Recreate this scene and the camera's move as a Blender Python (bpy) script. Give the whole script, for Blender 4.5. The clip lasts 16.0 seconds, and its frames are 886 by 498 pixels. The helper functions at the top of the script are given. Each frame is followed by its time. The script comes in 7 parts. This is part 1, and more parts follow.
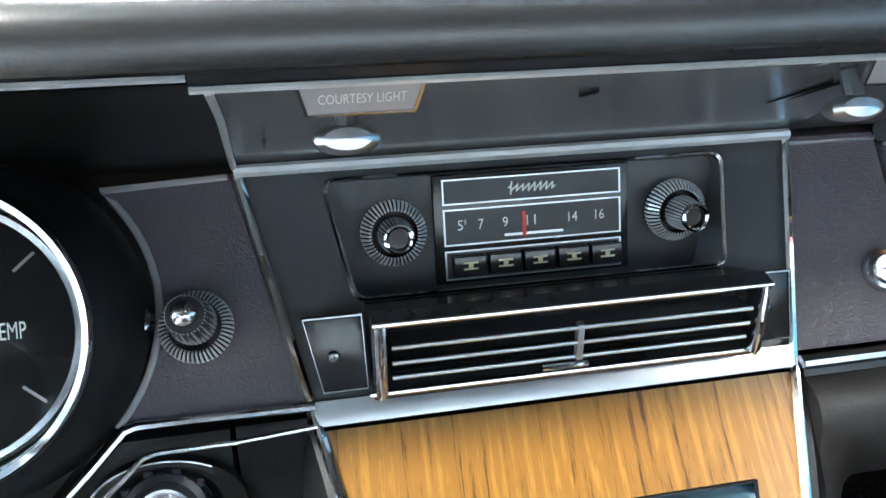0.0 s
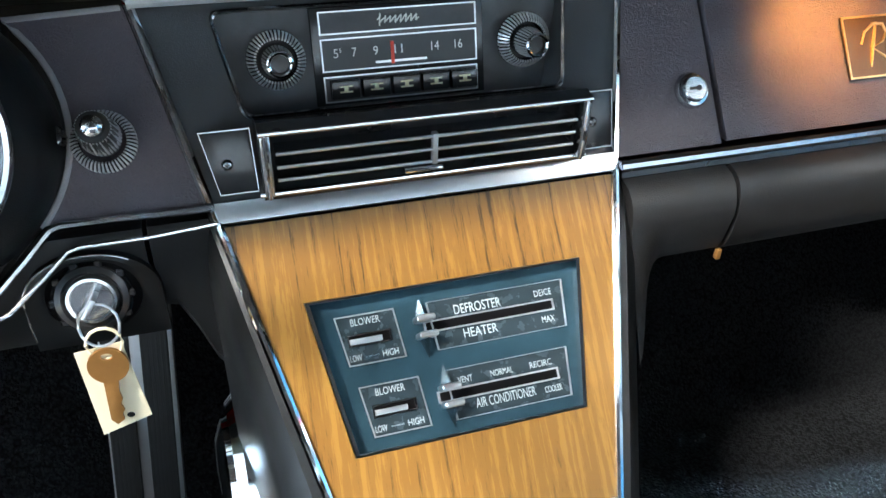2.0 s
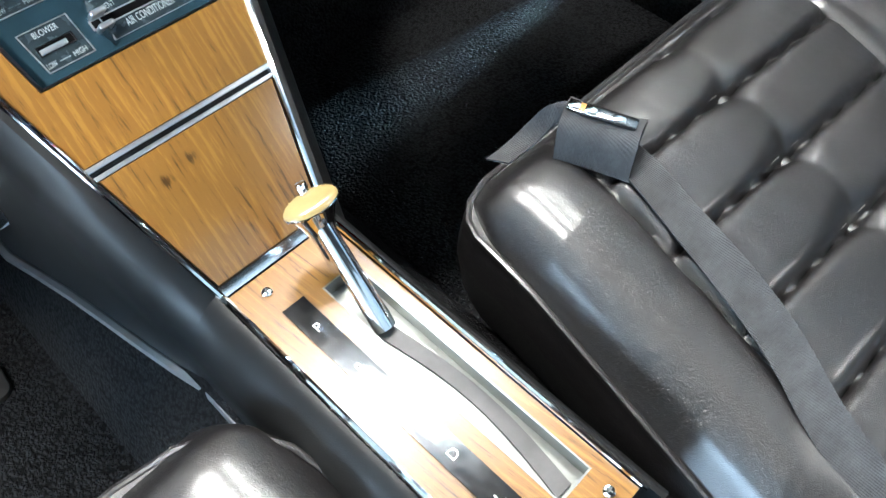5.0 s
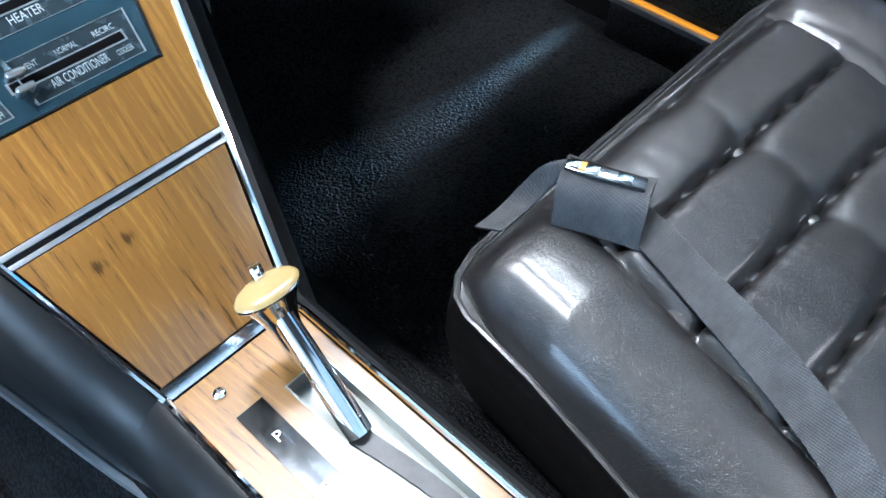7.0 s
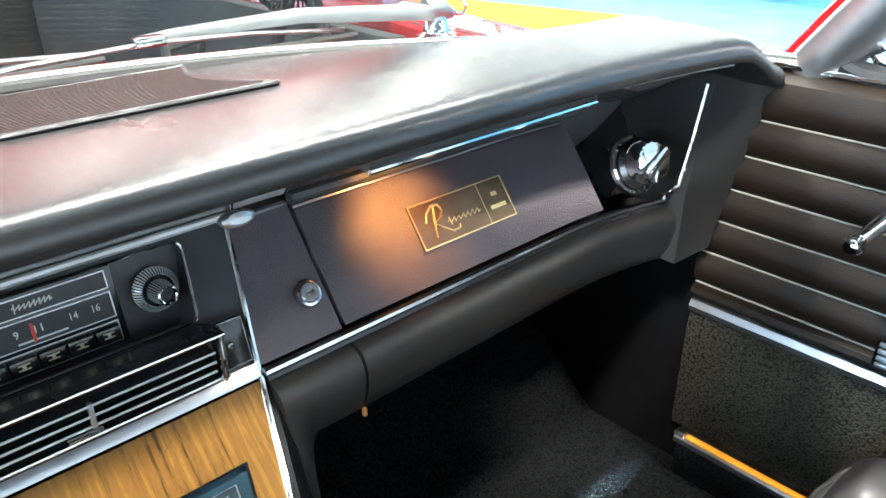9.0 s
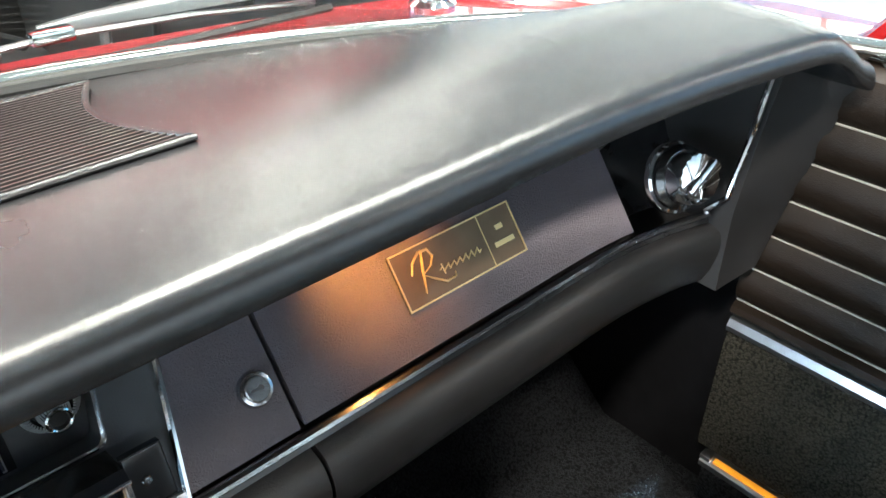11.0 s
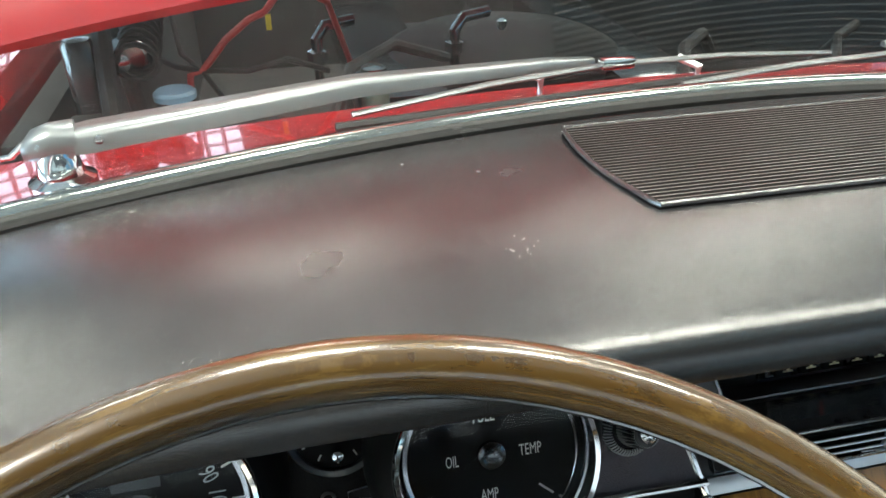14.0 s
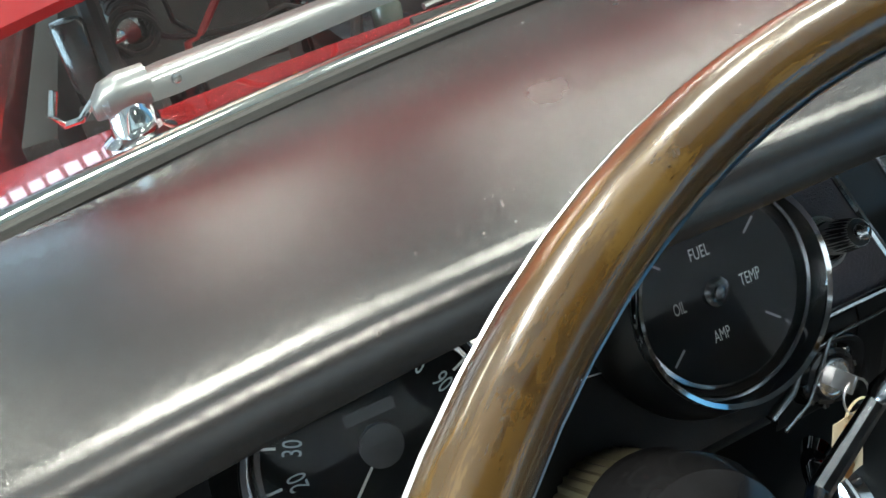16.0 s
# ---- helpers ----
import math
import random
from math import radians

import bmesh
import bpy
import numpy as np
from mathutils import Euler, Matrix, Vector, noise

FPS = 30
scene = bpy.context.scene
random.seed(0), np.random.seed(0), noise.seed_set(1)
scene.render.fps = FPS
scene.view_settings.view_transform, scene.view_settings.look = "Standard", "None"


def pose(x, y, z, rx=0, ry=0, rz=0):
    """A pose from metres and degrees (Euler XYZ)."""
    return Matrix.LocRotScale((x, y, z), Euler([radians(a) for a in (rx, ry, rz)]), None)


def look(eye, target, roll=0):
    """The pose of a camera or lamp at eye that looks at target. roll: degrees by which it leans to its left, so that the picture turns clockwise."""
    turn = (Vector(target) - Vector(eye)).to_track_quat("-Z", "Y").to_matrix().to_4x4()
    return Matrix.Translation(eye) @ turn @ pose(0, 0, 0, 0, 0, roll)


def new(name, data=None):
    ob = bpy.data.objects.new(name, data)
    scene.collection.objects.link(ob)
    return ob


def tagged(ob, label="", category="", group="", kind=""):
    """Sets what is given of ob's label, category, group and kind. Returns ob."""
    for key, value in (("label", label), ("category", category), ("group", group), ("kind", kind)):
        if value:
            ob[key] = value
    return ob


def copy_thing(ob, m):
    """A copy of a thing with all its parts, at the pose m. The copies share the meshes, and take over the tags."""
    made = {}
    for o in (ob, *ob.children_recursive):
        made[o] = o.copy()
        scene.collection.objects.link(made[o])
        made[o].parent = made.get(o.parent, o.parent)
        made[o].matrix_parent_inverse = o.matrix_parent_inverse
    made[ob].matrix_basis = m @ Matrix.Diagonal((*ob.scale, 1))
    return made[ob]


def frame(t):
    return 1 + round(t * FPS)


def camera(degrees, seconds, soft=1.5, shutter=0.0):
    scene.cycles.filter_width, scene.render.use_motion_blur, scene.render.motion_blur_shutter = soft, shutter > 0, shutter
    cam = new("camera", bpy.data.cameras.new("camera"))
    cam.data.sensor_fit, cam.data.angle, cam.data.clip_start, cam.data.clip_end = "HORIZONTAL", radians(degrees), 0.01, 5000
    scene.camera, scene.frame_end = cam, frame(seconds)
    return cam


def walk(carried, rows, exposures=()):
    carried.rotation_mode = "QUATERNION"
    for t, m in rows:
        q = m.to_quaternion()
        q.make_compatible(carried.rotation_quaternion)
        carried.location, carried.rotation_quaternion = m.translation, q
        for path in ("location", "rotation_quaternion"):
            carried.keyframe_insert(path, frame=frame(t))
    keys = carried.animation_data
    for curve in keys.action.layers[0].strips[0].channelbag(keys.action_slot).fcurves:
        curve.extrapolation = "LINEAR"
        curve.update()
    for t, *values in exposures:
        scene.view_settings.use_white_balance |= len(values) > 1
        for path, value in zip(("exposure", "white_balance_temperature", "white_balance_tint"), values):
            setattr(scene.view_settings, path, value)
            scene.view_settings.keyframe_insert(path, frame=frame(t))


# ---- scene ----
cam = camera(60.6, 16.0)
PATH = [
    (0, (-0.091, -0.285, 0.936), (0.261, 1.503, 0.112), -0.5),
    (0.5, (-0.079, -0.292, 0.94), (0.315, 1.483, 0.105), 0.1),
    (1, (-0.074, -0.296, 0.939), (0.351, 1.438, 0.038), 0.9),
    (1.5, (-0.071, -0.308, 0.929), (0.371, 1.357, -0.087), 1.3),
    (2, (-0.085, -0.363, 0.947), (0.432, 1.198, -0.191), 1.7),
    (2.5, (-0.124, -0.411, 0.983), (0.513, 1.003, -0.28), 2.4),
    (3, (-0.133, -0.459, 0.999), (0.635, 0.759, -0.389), 3.1),
    (3.5, (-0.146, -0.496, 1.026), (0.696, 0.583, -0.433), 2.4),
    (4, (-0.151, -0.521, 1.032), (0.771, 0.374, -0.5), 4.1),
    (4.5, (-0.153, -0.529, 1.03), (0.751, 0.269, -0.566), 4.1),
    (4.7, (-0.146, -0.522, 1.006), (0.734, 0.238, -0.621), 4.2),
    (6.8, (-0.076, -0.479, 0.89), (0.796, 0.27, -0.746), 2.4),
    (7, (-0.077, -0.476, 0.915), (0.872, 0.352, -0.639), 1.9),
    (7.5, (-0.081, -0.481, 0.979), (1.014, 0.526, -0.359), 0.6),
    (8, (-0.084, -0.473, 1.017), (1.112, 0.683, -0.094), 0.4),
    (8.5, (-0.083, -0.46, 1.055), (1.136, 0.799, 0.09), 0.4),
    (9, (-0.072, -0.429, 1.059), (1.155, 0.873, 0.164), -0.0),
    (9.2, (-0.055, -0.392, 1.052), (1.207, 0.88, 0.165), -0.1),
    (11.3, (0.067, -0.289, 1.092), (1.176, 0.939, -0.031), 0.3),
    (11.5, (0.029, -0.279, 1.08), (1.14, 0.957, -0.032), 1.5),
    (12, (-0.075, -0.308, 1.104), (0.838, 1.049, -0.047), -0.5),
    (12.5, (-0.154, -0.311, 1.086), (0.634, 1.17, -0.002), -1.2),
    (13, (-0.211, -0.301, 1.088), (0.426, 1.273, 0.032), -1.4),
    (13.5, (-0.266, -0.298, 1.104), (0.215, 1.333, 0.052), -1.1),
    (14, (-0.334, -0.298, 1.12), (0.026, 1.375, 0.085), -0.5),
    (14.5, (-0.387, -0.298, 1.12), (-0.14, 1.403, 0.098), -0.7),
    (15, (-0.432, -0.303, 1.102), (-0.26, 1.409, 0.083), -1.6),
    (15.5, (-0.479, -0.296, 1.058), (-0.342, 1.413, 0.029), -5.7),
    (16, (-0.476, -0.251, 1.049), (0.052, 1.352, -0.023), -11.5),
]
walk(cam, [(t, look(eye, target, roll)) for t, eye, target, roll in PATH],
     ((0, 1.05, 6600, 9), (1.0, 0.98, 6600, 9), (1.5, 0.88, 6600, 9), (2.5, 0.66, 6500, 10), (4.5, 0.42, 6500, 10), (6.0, 0.36, 6200, 10), (7.0, 0.31, 5700, 10), (7.5, 0.52, 6050, 10), (8.0, 0.72, 6600, 10), (9.0, 0.64, 6700, 10), (11.5, 0.15, 6950, 10), (12.5, 0.02, 7050, 10), (13.5, -0.22, 7050, 9), (14.5, -0.66, 6950, 6), (15, -0.70, 6950, 6), (16, -0.64, 6950, 7)))

# ---- world, lamps ----
world = bpy.data.worlds.new("showroom_air")
scene.world = world
world.use_nodes = True
world.node_tree.nodes["Background"].inputs[0].default_value = (0.75, 0.85, 1.0, 1)
world.node_tree.nodes["Background"].inputs[1].default_value = 0.40


def area_lamp(name, place, target, size_x, size_y, power, colour):
    data = bpy.data.lights.new(name, "AREA")
    data.shape, data.size, data.size_y, data.energy, data.color = "RECTANGLE", size_x, size_y, power, colour
    ob = new(name, data)
    ob.matrix_world = look(place, target)
    return ob


# the hall's ceiling luminaires
SPOTS = ((-0.50, 1.10, 265), (1.28, 0.95, 160), (-2.4, 3.2, 60), (2.4, 3.4, 60), (2.7, 0.8, 105), (4.4, 4.4, 60), (0.6, -2.6, 430), (-2.6, -1.2, 500), (4.6, -3.6, 220))
for lx, ly, power in SPOTS:
    area_lamp("ceiling_lamp_light", (lx, ly, 4.15), (lx, ly, 0), 0.9, 0.4, power, (1.0, 0.97, 0.93))
# the bright screen wall on the driver's side
area_lamp("screen_wall_light", (-6.6, 0.4, 1.7), (0, 0.0, 1.0), 5.0, 2.2, 980, (0.55, 0.78, 1.0))


# the hooded map light over the glove box
map_beam = bpy.data.lights.new("map_light_glow", "SPOT")
map_beam.energy, map_beam.color, map_beam.shadow_soft_size, map_beam.spot_size, map_beam.spot_blend = 1.15, (1.0, 0.42, 0.10), 0.006, radians(96), 0.9
new("map_light_glow", map_beam).matrix_world = look((0.318, 0.000, 0.846), (0.322, 0.050, 0.778))


# narrow lamp added inside the door gap; source of the carpet streak is unseen
gap = area_lamp("carpet_streak_light", (0.7365, -0.018, 0.337), (0.25, -0.010, 0.316), 0.020, 0.045, 0.062, (0.46, 0.76, 1.0))
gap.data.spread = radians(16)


# ---- materials ----
def mat_base(name):
    m = bpy.data.materials.new(name)
    m.use_nodes = True
    nt = m.node_tree
    return m, nt, nt.nodes["Principled BSDF"]


def node(nt, kind, **inputs):
    n = nt.nodes.new(kind)
    for key, v in inputs.items():
        n.inputs[key.replace("_", " ")].default_value = v
    return n


def coords(nt, scale=(1, 1, 1), turn=(0, 0, 0), obj=True):
    tc = nt.nodes.new("ShaderNodeTexCoord")
    tn, mp = nt.nodes.new("ShaderNodeMapping"), nt.nodes.new("ShaderNodeMapping")
    tn.inputs["Rotation"].default_value = turn
    mp.inputs["Scale"].default_value = scale
    nt.links.new(tc.outputs["Object"], tn.inputs["Vector"])
    nt.links.new(tn.outputs["Vector"], mp.inputs["Vector"])
    return mp.outputs["Vector"]


def ramp(nt, fac, stops):
    r = nt.nodes.new("ShaderNodeValToRGB")
    while len(r.color_ramp.elements) < len(stops):
        r.color_ramp.elements.new(0.5)
    for e, (p, c) in zip(r.color_ramp.elements, stops):
        e.position, e.color = p, (*c, 1)
    nt.links.new(fac, r.inputs["Fac"])
    return r.outputs["Color"]


def bump(nt, height, strength, distance, b):
    n = node(nt, "ShaderNodeBump", Strength=strength, Distance=distance)
    nt.links.new(height, n.inputs["Height"])
    nt.links.new(n.outputs["Normal"], b.inputs["Normal"])
    return n


def surface(name, colour, rough=0.5, metal=0.0, vary=0.15, scale=40.0, grain=0.0, grain_scale=600.0, coat=0.0, coat_rough=0.1, wear=0.1, tint=None, specular=0.5):
    """A plain surface with soft blotches, uneven gloss and fine grain."""
    m, nt, b = mat_base(name)
    v = coords(nt)
    blotch = node(nt, "ShaderNodeTexNoise", Scale=scale, Detail=5.0, Roughness=0.6)
    nt.links.new(v, blotch.inputs["Vector"])
    lo = tuple(c * (1 - vary) for c in colour)
    hi = tint or tuple(min(1, c * (1 + vary)) for c in colour)
    nt.links.new(ramp(nt, blotch.outputs["Fac"], ((0.3, lo), (0.7, hi))), b.inputs["Base Color"])
    fine = node(nt, "ShaderNodeTexNoise", Scale=scale * 4, Detail=4.0)
    nt.links.new(v, fine.inputs["Vector"])
    mr = node(nt, "ShaderNodeMapRange", To_Min=max(0.02, rough - wear * rough), To_Max=min(1, rough + wear * rough))
    nt.links.new(fine.outputs["Fac"], mr.inputs["Value"])
    nt.links.new(mr.outputs["Result"], b.inputs["Roughness"])
    b.inputs["Metallic"].default_value = metal
    b.inputs["Coat Weight"].default_value = coat
    b.inputs["Coat Roughness"].default_value = coat_rough
    b.inputs["Specular IOR Level"].default_value = specular
    if grain:
        g = node(nt, "ShaderNodeTexNoise", Scale=grain_scale, Detail=2.0)
        nt.links.new(v, g.inputs["Vector"])
        bump(nt, g.outputs["Fac"], grain, 0.001, b)
    return m


def leather(name, colour, rough, cell=420.0, strength=0.35, crease=90.0, coat=0.0, vary=0.2, specular=0.5, specks=0.0):
    """Grained vinyl: small cells, and soft creases over them."""
    m, nt, b = mat_base(name)
    v = coords(nt)
    warp = node(nt, "ShaderNodeTexNoise", Scale=crease, Detail=4.0)
    nt.links.new(v, warp.inputs["Vector"])
    mix = node(nt, "ShaderNodeVectorMath")
    mix.operation = "MULTIPLY_ADD"
    nt.links.new(warp.outputs["Color"], mix.inputs[0])
    mix.inputs[1].default_value = (0.012, 0.012, 0.012)
    nt.links.new(v, mix.inputs[2])
    vor = node(nt, "ShaderNodeTexVoronoi", Scale=cell)
    vor.feature = "DISTANCE_TO_EDGE"
    nt.links.new(mix.outputs[0], vor.inputs["Vector"])
    sm = node(nt, "ShaderNodeMapRange", From_Max=0.25)
    nt.links.new(vor.outputs["Distance"], sm.inputs["Value"])
    add = node(nt, "ShaderNodeMath")
    add.operation = "ADD"
    nt.links.new(sm.outputs["Result"], add.inputs[0])
    nt.links.new(warp.outputs["Fac"], add.inputs[1])
    bump(nt, add.outputs[0], strength, 0.0006, b)
    big = node(nt, "ShaderNodeTexNoise", Scale=14.0, Detail=5.0)
    nt.links.new(v, big.inputs["Vector"])
    base = ramp(nt, big.outputs["Fac"], ((0.3, tuple(c * (1 - vary) for c in colour)), (0.72, tuple(c * (1 + vary) for c in colour))))
    if specks:
        # scattered dust and short pale scuffs
        dust = node(nt, "ShaderNodeTexNoise", Scale=1.0, Detail=2.0)
        nt.links.new(coords(nt, (420, 240, 420), (0, 0, 0.5)), dust.inputs["Vector"])
        area = node(nt, "ShaderNodeTexNoise", Scale=11.0, Detail=3.0)
        nt.links.new(v, area.inputs["Vector"])
        both = node(nt, "ShaderNodeMath")
        both.operation = "MULTIPLY"
        nt.links.new(dust.outputs["Fac"], both.inputs[0])
        nt.links.new(area.outputs["Fac"], both.inputs[1])
        mk = node(nt, "ShaderNodeMapRange", From_Min=0.475, From_Max=0.50, To_Max=specks)
        nt.links.new(both.outputs[0], mk.inputs["Value"])
        mx = nt.nodes.new("ShaderNodeMix")
        mx.data_type = "RGBA"
        nt.links.new(mk.outputs["Result"], mx.inputs[0])
        nt.links.new(base, mx.inputs[6])
        mx.inputs[7].default_value = (0.32, 0.31, 0.30, 1)
        base = mx.outputs[2]
    nt.links.new(base, b.inputs["Base Color"])
    mr = node(nt, "ShaderNodeMapRange", To_Min=rough * 0.85, To_Max=rough * 1.15)
    nt.links.new(big.outputs["Fac"], mr.inputs["Value"])
    nt.links.new(mr.outputs["Result"], b.inputs["Roughness"])
    b.inputs["Coat Weight"].default_value = coat
    b.inputs["Coat Roughness"].default_value = 0.25
    b.inputs["Specular IOR Level"].default_value = specular
    return m


def wood(name, dark, mid, light, along, stretch=14.0, scale=60.0, rough=0.3, coat=0.4, lean=(0, 0, 0), mapped=False, knots=()):
    """Straight-grained veneer; the grain runs along one of the piece's axes."""
    m, nt, b = mat_base(name)
    s = [scale] * 3
    s[along] = scale / stretch
    v = coords(nt, tuple(s), lean)
    if mapped:
        uv = nt.nodes.new("ShaderNodeUVMap")
        mp = node(nt, "ShaderNodeMapping", Scale=tuple(s))
        nt.links.new(uv.outputs["UV"], mp.inputs["Vector"])
        v = mp.outputs["Vector"]
    vb = coords(nt, (9, 9, 9))
    n1 = node(nt, "ShaderNodeTexNoise", Scale=1.0, Detail=8.0, Roughness=0.65, Distortion=0.6)
    nt.links.new(v, n1.inputs["Vector"])
    n2 = node(nt, "ShaderNodeTexNoise", Scale=7.0, Detail=3.0, Roughness=0.7)
    nt.links.new(v, n2.inputs["Vector"])
    n3 = node(nt, "ShaderNodeTexNoise", Scale=1.0, Detail=2.0)
    nt.links.new(vb, n3.inputs["Vector"])
    a = node(nt, "ShaderNodeMath")
    a.operation = "MULTIPLY_ADD"
    a.inputs[1].default_value = 0.42
    nt.links.new(n2.outputs["Fac"], a.inputs[0])
    nt.links.new(n1.outputs["Fac"], a.inputs[2])
    wv = node(nt, "ShaderNodeTexWave", Scale=0.22, Distortion=9.0, Detail=3.0, Detail_Scale=0.35)
    nt.links.new(v, wv.inputs["Vector"])
    aw = node(nt, "ShaderNodeMath")
    aw.operation = "MULTIPLY_ADD"
    aw.inputs[1].default_value = 0.11
    nt.links.new(wv.outputs["Fac"], aw.inputs[0])
    nt.links.new(a.outputs[0], aw.inputs[2])
    a = aw
    a2 = node(nt, "ShaderNodeMath")
    a2.operation = "MULTIPLY_ADD"
    a2.inputs[1].default_value = 0.24
    nt.links.new(n3.outputs["Fac"], a2.inputs[0])
    nt.links.new(a.outputs[0], a2.inputs[2])
    for place in knots:
        far = node(nt, "ShaderNodeVectorMath")
        far.operation = "DISTANCE"
        nt.links.new(coords(nt), far.inputs[0])
        far.inputs[1].default_value = place
        eye = node(nt, "ShaderNodeMapRange", From_Min=0.001, From_Max=0.007, To_Min=-0.26, To_Max=0.0)
        nt.links.new(far.outputs["Value"], eye.inputs["Value"])
        su = node(nt, "ShaderNodeMath")
        su.operation = "ADD"
        nt.links.new(a2.outputs[0], su.inputs[0])
        nt.links.new(eye.outputs["Result"], su.inputs[1])
        a2 = su
    nt.links.new(ramp(nt, a2.outputs[0], ((0.68, dark), (0.80, mid), (0.93, mid), (1.10, light))), b.inputs["Base Color"])
    bump(nt, a.outputs[0], 0.12, 0.0004, b)
    b.inputs["Roughness"].default_value = rough
    b.inputs["Coat Weight"].default_value = coat
    b.inputs["Coat Roughness"].default_value = 0.12
    return m


def webbing(name, colour):
    """Woven strap: fine crossing ribs, dull."""
    m, nt, b = mat_base(name)
    v = coords(nt)
    weave = []
    for axis in ("X", "Y"):
        w = node(nt, "ShaderNodeTexWave", Scale=190.0, Distortion=0.6, Detail=1.0)
        w.bands_direction = axis
        nt.links.new(v, w.inputs["Vector"])
        weave.append(w.outputs["Fac"])
    add = node(nt, "ShaderNodeMath")
    add.operation = "ADD"
    nt.links.new(weave[0], add.inputs[0])
    nt.links.new(weave[1], add.inputs[1])
    bump(nt, add.outputs[0], 0.5, 0.0005, b)
    n = node(nt, "ShaderNodeTexNoise", Scale=45.0, Detail=6.0, Roughness=0.7)
    nt.links.new(v, n.inputs["Vector"])
    nt.links.new(ramp(nt, n.outputs["Fac"], ((0.3, tuple(c * 0.6 for c in colour)), (0.75, tuple(c * 1.5 for c in colour)))), b.inputs["Base Color"])
    b.inputs["Roughness"].default_value = 0.7
    b.inputs["Specular IOR Level"].default_value = 0.2
    return m


def carpet(name, colour, scale=300.0):
    """Loop pile: short crooked loops, uneven tone, no gloss."""
    m, nt, b = mat_base(name)
    v = coords(nt)
    warp = node(nt, "ShaderNodeTexNoise", Scale=scale * 0.55, Detail=2.0)
    nt.links.new(v, warp.inputs["Vector"])
    mix = node(nt, "ShaderNodeVectorMath")
    mix.operation = "MULTIPLY_ADD"
    nt.links.new(warp.outputs["Color"], mix.inputs[0])
    mix.inputs[1].default_value = (0.006, 0.006, 0.006)
    nt.links.new(v, mix.inputs[2])
    loop = node(nt, "ShaderNodeTexVoronoi", Scale=scale)
    nt.links.new(mix.outputs[0], loop.inputs["Vector"])
    top = node(nt, "ShaderNodeMapRange", From_Min=0.15, From_Max=0.75, To_Min=1.0, To_Max=0.0)
    nt.links.new(loop.outputs["Distance"], top.inputs["Value"])
    n = node(nt, "ShaderNodeTexNoise", Scale=scale * 0.12, Detail=5.0, Roughness=0.65)
    nt.links.new(v, n.inputs["Vector"])
    add = node(nt, "ShaderNodeMath")
    add.operation = "MULTIPLY_ADD"
    add.inputs[1].default_value = 0.5
    nt.links.new(n.outputs["Fac"], add.inputs[0])
    nt.links.new(top.outputs["Result"], add.inputs[2])
    bump(nt, top.outputs["Result"], 1.0, 0.0018, b)
    nt.links.new(ramp(nt, add.outputs[0], ((0.25, tuple(c * 0.35 for c in colour)), (1.0, tuple(c * 1.8 for c in colour)))), b.inputs["Base Color"])
    b.inputs["Roughness"].default_value = 0.75
    b.inputs["Specular IOR Level"].default_value = 0.08
    return m


def clear(name, tint=(0.93, 0.97, 0.96), ior=1.5, rough=0.0):
    """A thin pane: clear, with the gloss of glass."""
    m = bpy.data.materials.new(name)
    m.use_nodes = True
    nt = m.node_tree
    nt.nodes.clear()
    out = nt.nodes.new("ShaderNodeOutputMaterial")
    mix = nt.nodes.new("ShaderNodeMixShader")
    tr = node(nt, "ShaderNodeBsdfTransparent", Color=(*tint, 1))
    gl = node(nt, "ShaderNodeBsdfGlossy", Roughness=rough)
    lw = node(nt, "ShaderNodeLayerWeight", Blend=0.5)
    pw = node(nt, "ShaderNodeMath")
    pw.operation = "POWER"
    pw.inputs[1].default_value = 5.0
    nt.links.new(lw.outputs["Facing"], pw.inputs[0])
    ma = node(nt, "ShaderNodeMath")
    ma.operation = "MULTIPLY_ADD"
    f0 = ((ior - 1) / (ior + 1)) ** 2
    ma.inputs[1].default_value, ma.inputs[2].default_value = 0.55 * (1 - f0), f0
    nt.links.new(pw.outputs[0], ma.inputs[0])
    nt.links.new(ma.outputs[0], mix.inputs[0])
    nt.links.new(tr.outputs[0], mix.inputs[1])
    nt.links.new(gl.outputs[0], mix.inputs[2])
    nt.links.new(mix.outputs[0], out.inputs["Surface"])
    return m


def glow(name, colour, strength):
    m, nt, b = mat_base(name)
    b.inputs["Base Color"].default_value = (*colour, 1)
    b.inputs["Emission Color"].default_value = (*colour, 1)
    b.inputs["Emission Strength"].default_value = strength
    return m


M_PAD = leather("pad_vinyl", (0.0115, 0.0122, 0.0132), 0.26, cell=1100, strength=0.08, crease=23, specular=0.75, vary=0.12, specks=0.3)
M_PLUM = leather("plum_vinyl", (0.095, 0.080, 0.092), 0.42, cell=330, strength=0.55, crease=160)
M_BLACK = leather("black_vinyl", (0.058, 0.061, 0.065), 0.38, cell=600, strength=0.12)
M_SATIN = surface("satin_black_metal", (0.085, 0.090, 0.095), 0.26, vary=0.08, scale=9, wear=0.12, specular=0.9)
M_GLOSS = surface("gloss_black_plastic", (0.018, 0.0185, 0.020), 0.16, vary=0.3)
M_MATT = surface("matt_black_plastic", (0.064, 0.065, 0.068), 0.55, vary=0.3, grain=0.15, grain_scale=1500)
M_CHROME = surface("chrome", (0.78, 0.79, 0.80), 0.06, metal=1.0, vary=0.06, wear=0.6, scale=90)
M_CHROME_DULL = surface("worn_chrome", (0.55, 0.56, 0.58), 0.18, metal=1.0, vary=0.12, wear=0.5, scale=120, grain=0.05, grain_scale=900)
